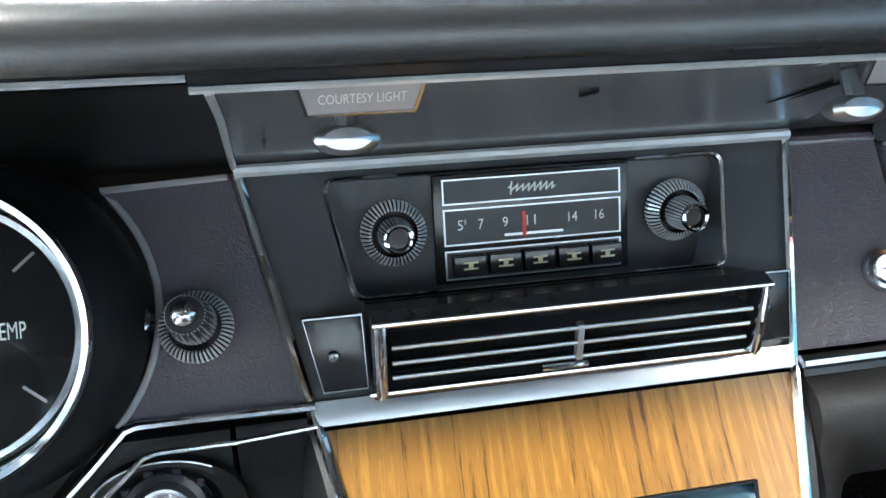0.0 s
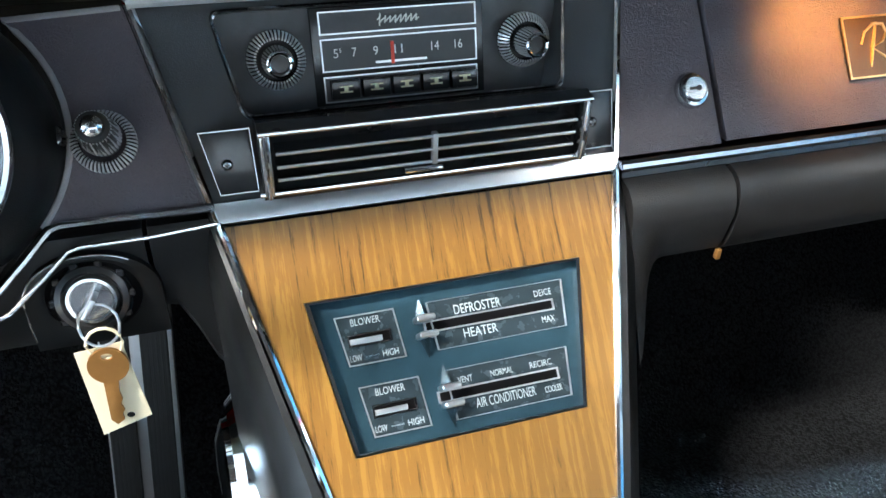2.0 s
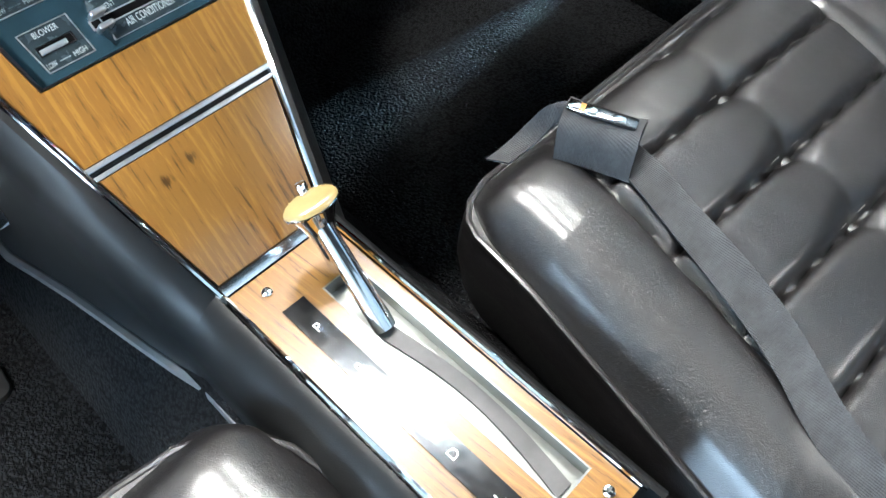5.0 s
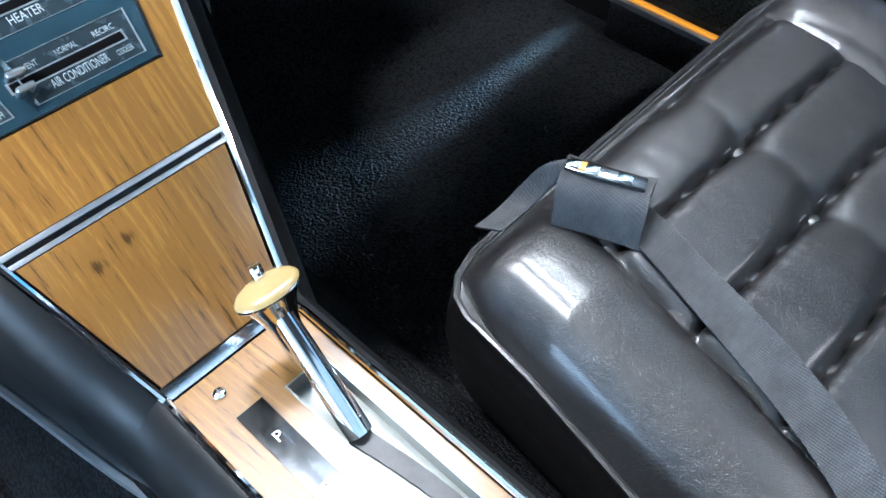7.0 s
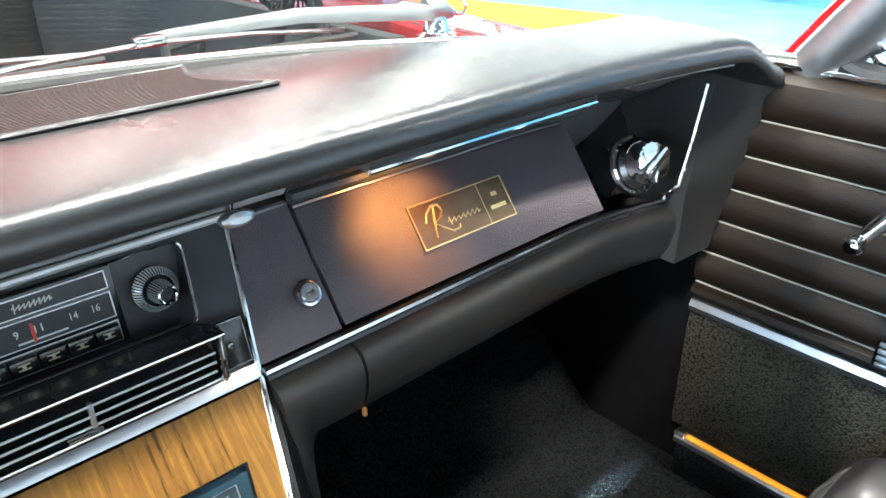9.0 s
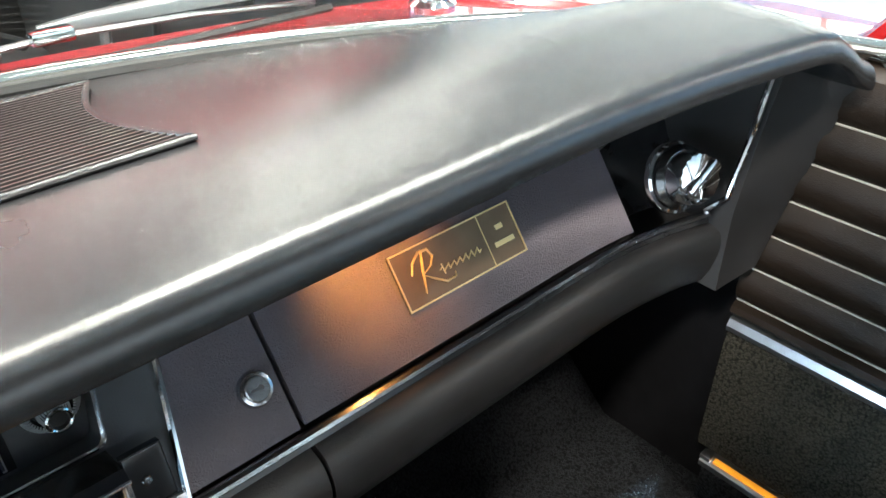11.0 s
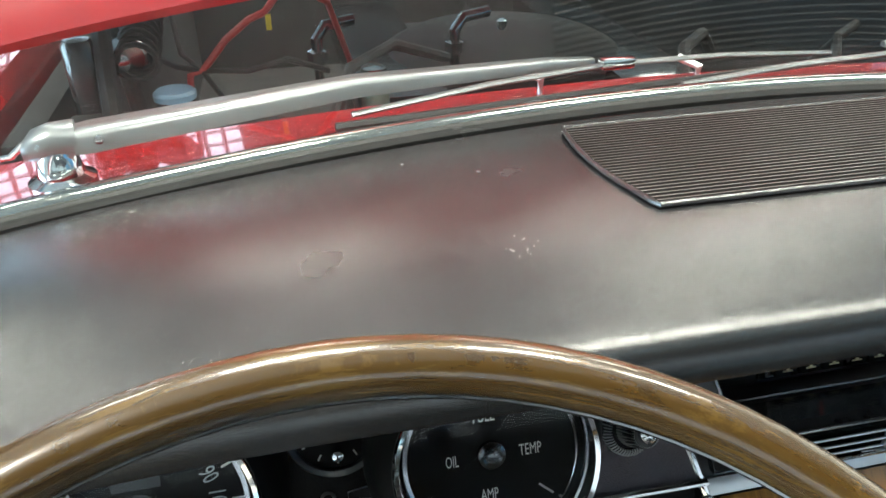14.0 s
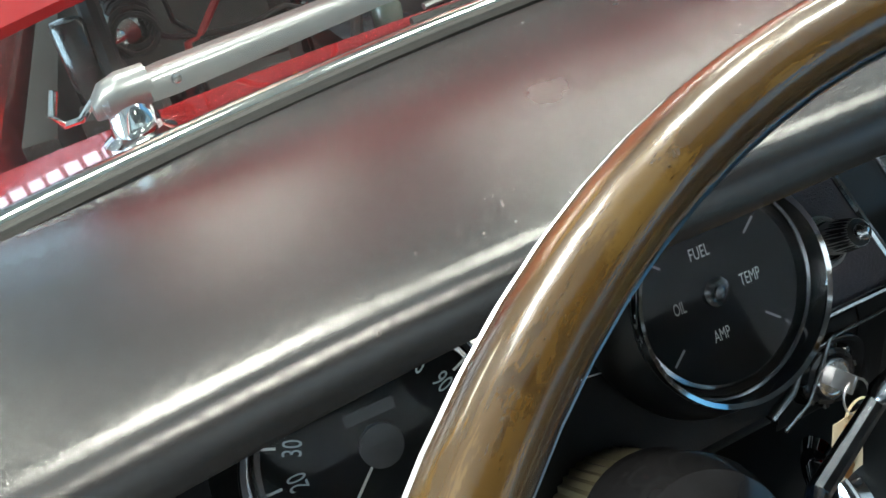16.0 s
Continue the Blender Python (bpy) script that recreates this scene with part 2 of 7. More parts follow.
M_ALU = surface("brushed_aluminium", (0.60, 0.62, 0.64), 0.34, metal=1.0, vary=0.06, wear=0.2, scale=70)
M_RIB = surface("ribbed_grey_metal", (0.40, 0.41, 0.42), 0.24, metal=0.9, vary=0.2, wear=0.4)
M_GREY = surface("grey_gate_metal", (0.20, 0.21, 0.20), 0.35, metal=0.5, vary=0.1)
M_PLATE = surface("label_grey", (0.38, 0.36, 0.37), 0.35, metal=0.2, vary=0.08)
M_PRINT = surface("grey_print", (0.40, 0.47, 0.49), 0.5, vary=0.05)
M_GUN = surface("dark_chrome", (0.20, 0.21, 0.22), 0.18, metal=1.0, vary=0.2, wear=0.5)
M_WOOD = wood("walnut_veneer", (0.048, 0.019, 0.004), (0.190, 0.089, 0.017), (0.250, 0.126, 0.025), 1, stretch=20, scale=230, lean=(radians(-43), 0, radians(2)), knots=((0.011, -0.157, 0.5755), (-0.012, -0.161, 0.5718)))
M_WOOD_FLAT = wood("walnut_plate", (0.048, 0.019, 0.004), (0.190, 0.089, 0.017), (0.250, 0.126, 0.025), 1, stretch=20, scale=230, lean=(0, 0, radians(-4)))
M_RIM = wood("rim_wood", (0.020, 0.0105, 0.003), (0.050, 0.028, 0.007), (0.078, 0.047, 0.012), 0, stretch=16, scale=420, rough=0.26, coat=0.9, mapped=True)
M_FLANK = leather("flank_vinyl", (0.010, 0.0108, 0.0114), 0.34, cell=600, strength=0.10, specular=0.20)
M_SEAT = leather("seat_vinyl", (0.0075, 0.0069, 0.0072), 0.34, cell=560, strength=0.42, crease=130, coat=0.60, specular=0.55)
M_BELT = webbing("belt_webbing", (0.040, 0.041, 0.043))
M_STITCH = surface("dark_thread", (0.05, 0.048, 0.046), 0.5)
M_CARPET = carpet("black_carpet", (0.0088, 0.0094, 0.0102))
M_KNEE = leather("knee_vinyl", (0.0135, 0.0130, 0.0130), 0.44, cell=600, strength=0.2, specular=0.34)
M_CLUSTER = surface("cluster_black", (0.006, 0.006, 0.0062), 0.5, vary=0.3, specular=0.2, grain=0.2)
M_TEAL = surface("heater_plate", (0.026, 0.064, 0.088), 0.22, metal=0.45, vary=0.25, wear=0.3)
M_INSET = surface("dark_inset_metal", (0.036, 0.056, 0.068), 0.26, metal=0.5, vary=0.2, wear=0.3)
M_RED = surface("red_car_paint", (0.255, 0.0045, 0.006), 0.25, vary=0.05, coat=1.0, coat_rough=0.03)
M_HOOD = surface("dusty_red_paint", (0.255, 0.0045, 0.006), 0.3, vary=0.05, coat=1.0, coat_rough=0.06)
M_GLASS = clear("windscreen_glass")
M_LENS = clear("gauge_lens", (0.97, 0.97, 0.97), 1.22)
M_RUBBER = surface("black_rubber", (0.009, 0.009, 0.009), 0.6, vary=0.3)
M_TRIM = surface("aged_screen_trim", (0.42, 0.43, 0.41), 0.14, metal=1.0, vary=0.1, wear=0.4)
M_WHITE = surface("white_print", (0.75, 0.76, 0.72), 0.5, vary=0.05)
M_CREAM = surface("cream_print", (0.70, 0.66, 0.42), 0.5, vary=0.05)
M_NEEDLE = surface("red_pointer", (0.75, 0.05, 0.02), 0.4, vary=0.05)
M_DIAL = surface("dial_face", (0.030, 0.034, 0.037), 0.4, vary=0.1)
M_BRASS = surface("brass_plaque", (0.150, 0.098, 0.060), 0.36, metal=0.8, vary=0.15, wear=0.3)
M_GOLD = surface("gold_print", (0.74, 0.54, 0.26), 0.34, metal=0.9, vary=0.08)
M_KNOB = surface("horn_knob_cap", (0.30, 0.22, 0.095), 0.22, vary=0.1, coat=0.6)
M_PAPER = surface("paper_tag", (0.78, 0.68, 0.48), 0.7, vary=0.06)
M_KEY = surface("brass_key", (0.42, 0.20, 0.06), 0.36, metal=0.6, vary=0.15)
M_DARKGREY = surface("engine_bay_black", (0.009, 0.0095, 0.010), 0.8, vary=0.4, scale=12)
M_HEAD = surface("headliner_cloth", (0.05, 0.05, 0.055), 0.9, vary=0.1, grain=0.3)
M_WALL = surface("hall_wall_paint", (0.70, 0.72, 0.74), 0.8, vary=0.1, scale=2)
M_BLUEWALL = surface("blue_wall_paint", (0.10, 0.32, 0.52), 0.6, vary=0.15, scale=2)
M_CURTAIN = surface("charcoal_wall_cloth", (0.045, 0.048, 0.050), 0.9, vary=0.2, scale=2)
M_CEIL = surface("hall_ceiling_paint", (0.45, 0.46, 0.47), 0.9, vary=0.1, scale=2)
M_TRUSS = surface("galvanised_steel", (0.5, 0.52, 0.55), 0.4, metal=0.8)
M_PIT = surface("near_black_matt", (0.004, 0.004, 0.0045), 0.95, vary=0.3, specular=0.05)
M_SLAT = surface("grey_slat_plastic", (0.018, 0.018, 0.018), 0.34, vary=0.1)
M_TICK = surface("bright_ribs", (0.66, 0.67, 0.67), 0.30, metal=0.45, vary=0.1)
M_FACE = surface("dull_black_dial", (0.006, 0.006, 0.0065), 0.6, vary=0.2, specular=0.15)
M_WIPER = surface("satin_wiper_metal", (0.22, 0.23, 0.235), 0.36, metal=0.85, vary=0.06, wear=0.2)
M_LAMP = glow("lamp_diffuser", (1.0, 0.97, 0.92), 9.0)


# ---- building blocks ----
def link(name, bm, material, parent=None, label="", smooth=True, angle=35):
    me = bpy.data.meshes.new(name)
    bmesh.ops.recalc_face_normals(bm, faces=bm.faces[:])
    bm.to_mesh(me)
    bm.free()
    for p in me.polygons:
        p.use_smooth = smooth
    if smooth:
        me.set_sharp_from_angle(angle=radians(angle))
    me.materials.append(material)
    ob = new(name, me)
    if parent:
        ob.parent = parent
    if label:
        ob["label"] = label
    return ob


def part(name, bm, material, parent, label="", smooth=True, angle=35):
    return link(name, bm, material, parent, label, smooth, angle)


def thing(name, label, category, group="", kind="", place=None):
    ob = new(name)
    ob.empty_display_size = 0.02
    if place is not None:
        ob.matrix_world = place
    return tagged(ob, label, category, group, kind)


def plane(origin, v, n):
    """A frame with u to the right, v up a leaning face and n out of it."""
    v, n = Vector(v).normalized(), Vector(n).normalized()
    u = v.cross(n)
    return Matrix.Translation(origin) @ Matrix((u, v, n)).transposed().to_4x4()


def loft(rings, closed=True, caps=True, bm=None):
    bm = bm or bmesh.new()
    rows = [[bm.verts.new(p) for p in ring] for ring in rings]
    n = len(rows[0])
    for a, b in zip(rows, rows[1:]):
        for i in range(n if closed else n - 1):
            j = (i + 1) % n
            bm.faces.new((a[i], a[j], b[j], b[i]))
    if caps and closed:
        bm.faces.new(rows[0])
        bm.faces.new(rows[-1][::-1])
    return bm


def box(cx, cy, cz, sx, sy, sz, bevel=0.0, m=None, bm=None, seg=2):
    out = bm or bmesh.new()
    b = bmesh.new()
    bmesh.ops.create_cube(b, size=1.0)
    bmesh.ops.scale(b, vec=(sx, sy, sz), verts=b.verts[:])
    if bevel:
        bmesh.ops.bevel(b, geom=b.edges[:], offset=bevel, segments=seg, affect="EDGES", profile=0.6)
    bmesh.ops.translate(b, vec=(cx, cy, cz), verts=b.verts[:])
    if m is not None:
        b.transform(m)
    return merge(out, b)


def merge(bm, b):
    me = bpy.data.meshes.new("tmp")
    b.to_mesh(me)
    b.free()
    bm.from_mesh(me)
    bpy.data.meshes.remove(me)
    return bm


def slab(poly, depth, m=None, bevel=0.0, bm=None, base=0.0, seg=2):
    """A flat piece: an outline in u, v, with its back at n = base and its front at base + depth."""
    out = bm or bmesh.new()
    b = bmesh.new()
    f = b.faces.new([b.verts.new((u, v, base)) for u, v in poly])
    r = bmesh.ops.extrude_face_region(b, geom=[f])
    vs = [e for e in r["geom"] if isinstance(e, bmesh.types.BMVert)]
    bmesh.ops.translate(b, vec=(0, 0, depth), verts=vs)
    if bevel:
        top = [e for e in b.edges if all(abs(v.co.z - base - depth) < 1e-7 for v in e.verts)]
        bmesh.ops.bevel(b, geom=top, offset=bevel, segments=seg, affect="EDGES", profile=0.6)
    if m is not None:
        b.transform(m)
    return merge(out, b)


def round_poly(corners, r, n=6):
    """An outline with its corners rounded."""
    out = []
    k = len(corners)
    for i in range(k):
        p = Vector(corners[i])
        a = (Vector(corners[i - 1]) - p)
        c = (Vector(corners[(i + 1) % k]) - p)
        half = a.angle(c) / 2
        cut = min(r / math.tan(half), a.length * 0.48, c.length * 0.48)
        s, e = p + a.normalized() * cut, p + c.normalized() * cut
        for j in range(n + 1):
            t = j / n
            out.append(tuple((1 - t) ** 2 * s + 2 * t * (1 - t) * p + t * t * e))
    return out


def rect(u0, v0, u1, v1):
    return [(u0, v0), (u1, v0), (u1, v1), (u0, v1)]


def ring_slab(outer, inner, depth, m=None, bm=None, base=0.0, crown=0.0):
    """A flat frame between two outlines of equal count."""
    out = bm or bmesh.new()
    mid = [((a[0] + b[0]) / 2, (a[1] + b[1]) / 2) for a, b in zip(outer, inner)]
    rings = [[(u, v, base) for u, v in outer], [(u, v, base + depth) for u, v in outer]]
    if crown:
        rings.append([(u, v, base + depth + crown) for u, v in mid])
    rings += [[(u, v, base + depth) for u, v in inner], [(u, v, base) for u, v in inner]]
    b = bmesh.new()
    cols = list(zip(*rings))
    loft([list(c) for c in cols] + [list(cols[0])], closed=True, caps=False, bm=b)
    bmesh.ops.remove_doubles(b, verts=b.verts[:], dist=1e-7)
    if m is not None:
        b.transform(m)
    return merge(out, b)


def tube(path, radius, n=10, closed=False, bm=None, flat=1.0, up=(0, 0, 1)):
    """A rod along a path; radius: one, or one for each point; flat squashes it across."""
    pts = [Vector(p) for p in path]
    rings = []
    k = len(pts)
    for i, p in enumerate(pts):
        a, c = pts[i - 1 if i or closed else 0], pts[(i + 1) % k if i < k - 1 or closed else k - 1]
        d = (c - a).normalized()
        s = d.cross(Vector(up))
        s = s.normalized() if s.length > 1e-4 else Vector((1, 0, 0))
        w = s.cross(d).normalized()
        r = radius[i] if isinstance(radius, (list, tuple)) else radius
        rings.append([p + s * r * math.cos(6.2832 * j / n) + w * r * flat * math.sin(6.2832 * j / n) for j in range(n)])
    if closed:
        return loft(rings + rings[:1], caps=False, bm=bm)
    return loft(rings, bm=bm)


def lathe(profile, m=None, n=32, bm=None, ribs=0.0, rib_from=0, rib_to=0, ring=False):
    """A turned piece about n: radius and height pairs. Ribs: a fluted edge on some of the rings."""
    out = bm or bmesh.new()
    b = bmesh.new()
    rings = []
    for i, (r, h) in enumerate(profile):
        row = []
        for j in range(n):
            rr = r * (1 - ribs * (j % 2)) if ribs and rib_from <= i <= rib_to else r
            a = 2 * math.pi * j / n
            row.append((rr * math.cos(a), rr * math.sin(a), h))
        rings.append(row)
    loft(rings + rings[:1] if ring else rings, bm=b, caps=not ring)
    if ring:
        bmesh.ops.remove_doubles(b, verts=b.verts[:], dist=1e-7)
    if m is not None:
        b.transform(m)
    return merge(out, b)


def words(name, text, height, m, material, parent, width=None, depth=0.0003, shear=0.0, label=""):
    """Lettering in the built-in font, centred, as a thin mesh."""
    cu = bpy.data.curves.new(name, "FONT")
    cu.body, cu.align_x, cu.align_y, cu.size, cu.extrude, cu.shear, cu.resolution_u = text, "CENTER", "CENTER", 1.0, 0.0, shear, 3
    tmp = new("tmp_text", cu)
    me = bpy.data.meshes.new_from_object(tmp.evaluated_get(bpy.context.evaluated_depsgraph_get()))
    bpy.data.objects.remove(tmp)
    bpy.data.curves.remove(cu)
    xs, ys = [v.co.x for v in me.vertices], [v.co.y for v in me.vertices]
    w, h, cx, cy = max(xs) - min(xs), max(ys) - min(ys), (max(xs) + min(xs)) / 2, (max(ys) + min(ys)) / 2
    sy = height / h
    sx = width / w if width else sy
    for v in me.vertices:
        v.co = m @ Vector(((v.co.x - cx) * sx, (v.co.y - cy) * sy, depth))
    me.materials.append(material)
    me.name = name
    ob = new(name, me)
    ob.parent = parent
    if label:
        ob["label"] = label
    return ob


def swash(m, width, height, waves, r, material, parent, label):
    """A wavy pen stroke."""
    n = waves * 6
    pts = []
    for i in range(n + 1):
        t = i / n
        a = 2 * math.pi * waves * t
        pts.append(m @ Vector(((t - 0.5) * width + 0.12 * width / waves * math.sin(2 * a) + 0.25 * height * math.sin(a), height / 2 * math.sin(a) * (1.0 if i > 6 else 1.5) * (0.75 + 0.25 * math.cos(3.1 * a)), 0)))
    return part("flourish", tube(pts, r, 5), material, parent, label)


def lerp(a, b, t):
    return a + (b - a) * t


def smooth(e0, e1, x):
    t = min(1, max(0, (x - e0) / (e1 - e0)))
    return t * t * (3 - 2 * t)


# ---- plan of the dash ----
XC = 0.025                         # the car's middle line
MD = plane((0, 0.003, 0.725), (0, 0.76, 1), (0, -1, 0.76))       # leaning dash face, v = 0 at its foot
MC = plane((0, 0, 0.7215), (0, 1, 0.93), (0, -0.93, 1))           # sloping console face, v = 0 at its top


def wrap(x):
    """How far the dash comes back towards the doors."""
    return 1.0 * max(0, abs(x - XC) - 0.48) ** 2


def lip_y(x):
    return -0.075 - 0.40 * max(0, abs(x - XC) - 0.35) ** 2


def screen_y(x):
    dx = abs(x - XC)
    if x < XC:
        return 0.228 - 0.24 * dx * dx - 8.0 * max(0, dx - 0.60) ** 2
    return 0.228 - 0.42 * dx * dx - 8 * max(0, dx - 0.59) ** 2


def face_y(z, x=0):
    return 0.003 + 0.76 * (z - 0.725) - wrap(x)


def polar(poly, c, angles):
    """Points of an outline in given directions from c."""
    out = []
    k = len(poly)
    for a in angles:
        d = Vector((math.cos(a), math.sin(a)))
        best = 0
        for i in range(k):
            p, q = Vector(poly[i]) - c, Vector(poly[(i + 1) % k]) - c
            e = q - p
            den = d.x * e.y - d.y * e.x
            if abs(den) < 1e-12:
                continue
            t = (p.x * e.y - p.y * e.x) / den
            s = (p.x * d.y - p.y * d.x) / den
            if t > 0 and -1e-6 <= s <= 1 + 1e-6:
                best = max(best, t)
        out.append(tuple(c + d * best))
    return out


def framed(outer, inner, depth, m=None, base=0.0, bm=None):
    """A plate with an opening through it."""
    c = sum((Vector(p) for p in inner), Vector((0, 0))) / len(inner)
    angles = sorted({round(math.atan2(p[1] - c.y, p[0] - c.x), 5) for p in list(outer) + list(inner)})
    return ring_slab(polar(outer, c, angles), polar(inner, c, angles), depth, m, bm, base)


def vz(z):
    """Height on the leaning dash face."""
    return (z - 0.725) * 1.256


def strip(name, pts, w, h, material, parent, label=""):
    """A half-round moulding along a path."""
    return part(name, tube(pts, w / 2, 8, flat=h / w * 2 if w else 1), material, parent, label)


def seq(a, b, n):
    return [a + (b - a) * i / (n - 1) for i in range(n)]


# ---- the hall ----
def build_hall():
    W, D0, D1, H = 7.0, -7.0, 8.0, 4.4
    floor = link("floor", box(0, 0.5, -0.05, 14, 15, 0.1), surface("hall_epoxy", (0.30, 0.50, 0.62), 0.25, vary=0.15, scale=3), smooth=False)
    tagged(floor, "glossy pale blue floor with black and cream checker tiles", "floor", kind="structure")
    tile_dark = surface("black_tile", (0.02, 0.02, 0.022), 0.18, vary=0.2, scale=5)
    tile_pale = surface("cream_tile", (0.62, 0.58, 0.48), 0.2, vary=0.08, scale=5)
    meshes = []
    for mat in (tile_dark, tile_pale):
        me = bpy.data.meshes.new("tile")
        b = box(0, 0, 0.004, 0.896, 0.896, 0.008, 0.002, seg=1)
        b.to_mesh(me)
        b.free()
        me.materials.append(mat)
        meshes.append(me)
    for i in range(7):
        for j in range(12):
            x, y = -6.2 + 0.9 * i, -3.0 + 0.9 * j
            t = new("tile", meshes[(i + j) % 2])
            t.location, t.parent = (x, y, 0.001), floor
    for name, b, mat in (("wall_north", box(0, D1, H / 2, 2 * W, 0.2, H), M_CURTAIN), ("wall_south", box(0, D0, H / 2, 2 * W, 0.2, H), M_WALL),
                         ("wall_east", box(W, 0.5, H / 2, 0.2, D1 - D0, H), M_BLUEWALL), ("wall_west", box(-W, 0.5, H / 2, 0.2, D1 - D0, H), M_WALL)):
        tagged(link(name, b, mat, smooth=False), "painted wall of the exhibition hall", "wall", kind="structure")
    tagged(link("ceiling", box(0, 0.5, H + 0.06, 2 * W, D1 - D0, 0.12), M_CEIL, smooth=False), "dark painted ceiling of the exhibition hall", "ceiling", kind="structure")
    lamp = thing("ceiling_lamp", "long white ceiling lamp with a bright diffuser", "ceiling lamp", "hall ceiling lamps")
    part("hanger", box(0, 0, 0.12, 0.06, 0.06, 0.19), M_TRUSS, lamp, smooth=False)
    part("housing", box(0, 0, 0.03, 1.0, 0.5, 0.05, 0.01), M_TRUSS, lamp, smooth=False)
    part("diffuser", box(0, 0, 0.0, 0.9, 0.4, 0.012, 0.004), M_LAMP, lamp, "bright white diffuser", smooth=False)
    spots = [p[:2] for p in SPOTS]
    lamp.matrix_world = pose(spots[0][0], spots[0][1], 4.19)
    for x, y in spots[1:]:
        copy_thing(lamp, pose(x, y, 4.19))


def build_hall_fittings():
    w = thing("window_wall", "tall bright window with a close dark lattice", "window", kind="structure")
    sky_pane = glow("bright_window", (0.60, 0.77, 1.0), 6.5)
    for z0, z1 in ((1.5, 2.9), (3.6, 4.3)):
        zm, h = (z0 + z1) / 2, z1 - z0
        part("pane", box(-3.2, 7.88, zm, 4.4, 0.02, h), sky_pane, w, "bright hazy pane", smooth=False)
        for i in range(23):
            part("mullion", box(-5.4 + 0.2 * i, 7.84, zm, 0.045, 0.03, h), M_MATT, w, smooth=False)
        for i in range(int(h / 0.2) + 1):
            part("transom", box(-3.2, 7.81, z0 + 0.2 * i, 4.4, 0.03, 0.045), M_MATT, w, smooth=False)
    # bright panel added out of view; gives the dash pad its pale grazing reflection
    e = thing("east_glow_panel", "unseen bright panel with thin dark bars, added to light the dash pad", "window", kind="structure")
    part("pane", box(6.88, 4.0, 2.4, 0.02, 7.0, 3.2), glow("pale_glow", (1.0, 0.98, 0.94), 1.7), e, "bright hazy pane", smooth=False)
    for i in range(9):
        part("mullion", box(6.85, 0.5 + 0.875 * i, 2.4, 0.03, 0.05, 3.2), M_MATT, e, smooth=False)
    for i in range(5):
        part("transom", box(6.82, 4.0, 0.8 + 0.8 * i, 0.03, 7.0, 0.05), M_MATT, e, smooth=False)
    b = thing("floor_runner", "plain amber carpet laid on the hall floor", "carpet")
    part("cloth", slab(round_poly([(4.75, 5.6), (2.9, 3.9), (4.6, 2.0), (5.4, 2.9)], 0.05), 0.010, Matrix.Translation((0, 0, 0.0)), 0.002), surface("amber_cloth", (0.80, 0.36, 0.02), 0.7, vary=0.1, scale=2), b)
    s = thing("screen_wall", "wide glowing blue screen on the hall wall", "screen")
    part("frame", box(-6.86, 0.4, 1.7, 0.06, 5.3, 2.5, 0.01), M_MATT, s)
    part("face", box(-6.82, 0.4, 1.7, 0.02, 5.0, 2.2), glow("blue_screen", (0.35, 0.62, 1.0), 1.6), s, "glowing blue face", smooth=False)


build_hall()
build_hall_fittings()


# ---- the car's shell ----
def build_shell():
    fl = link("car_floor", loft([[(x, y, z) for y, z in ((-1.45, 0.31), (0.10, 0.31), (0.45, 0.62), (0.52, 0.62), (0.52, 0.24), (-1.45, 0.24))] for x in seq(-0.70, 0.74, 25)]), M_CARPET)
    tagged(fl, "black cut-pile carpet over the car's floor", "carpet", kind="structure")
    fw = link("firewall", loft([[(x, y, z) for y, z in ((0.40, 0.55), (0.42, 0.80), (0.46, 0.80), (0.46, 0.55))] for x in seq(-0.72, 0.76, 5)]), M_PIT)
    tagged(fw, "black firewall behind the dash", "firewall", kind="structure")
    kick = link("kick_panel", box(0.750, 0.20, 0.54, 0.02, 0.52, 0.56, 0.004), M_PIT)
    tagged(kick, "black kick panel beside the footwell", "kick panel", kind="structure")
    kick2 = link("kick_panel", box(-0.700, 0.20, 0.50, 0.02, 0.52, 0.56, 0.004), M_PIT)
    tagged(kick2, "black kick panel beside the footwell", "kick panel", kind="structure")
    roof = [[(x, y, z - 0.10 * ((x - XC) / 0.62) ** 2) for y, z in ((-0.36, 1.245), (-0.70, 1.280), (-1.00, 1.27), (-1.20, 1.25), (-1.20, 1.28), (-1.00, 1.30), (-0.70, 1.315), (-0.36, 1.275))] for x in seq(-0.58, 0.63, 15)]
    tagged(link("car_roof", loft(roof), M_HEAD), "car roof with its dark cloth headliner", "roof", kind="structure")
    tagged(link("rear_bulkhead", box(XC, -1.50, 0.58, 1.44, 0.04, 0.68, 0.01), M_HEAD), "dark bulkhead behind the seats", "bulkhead", kind="structure")


build_shell()


def glass_point(x, t):
    """On the windscreen: t from its foot to its header."""
    dx = x - XC
    foot = Vector((x, screen_y(x) + 0.012, 0.898 - 0.05 * dx * dx))
    top = Vector((XC + dx * 0.86, -0.33 - 0.16 * dx * dx, 1.262 - 0.12 * dx * dx))
    p = foot.lerp(top, t)
    p.z += 0.02 * math.sin(math.pi * t)
    return p


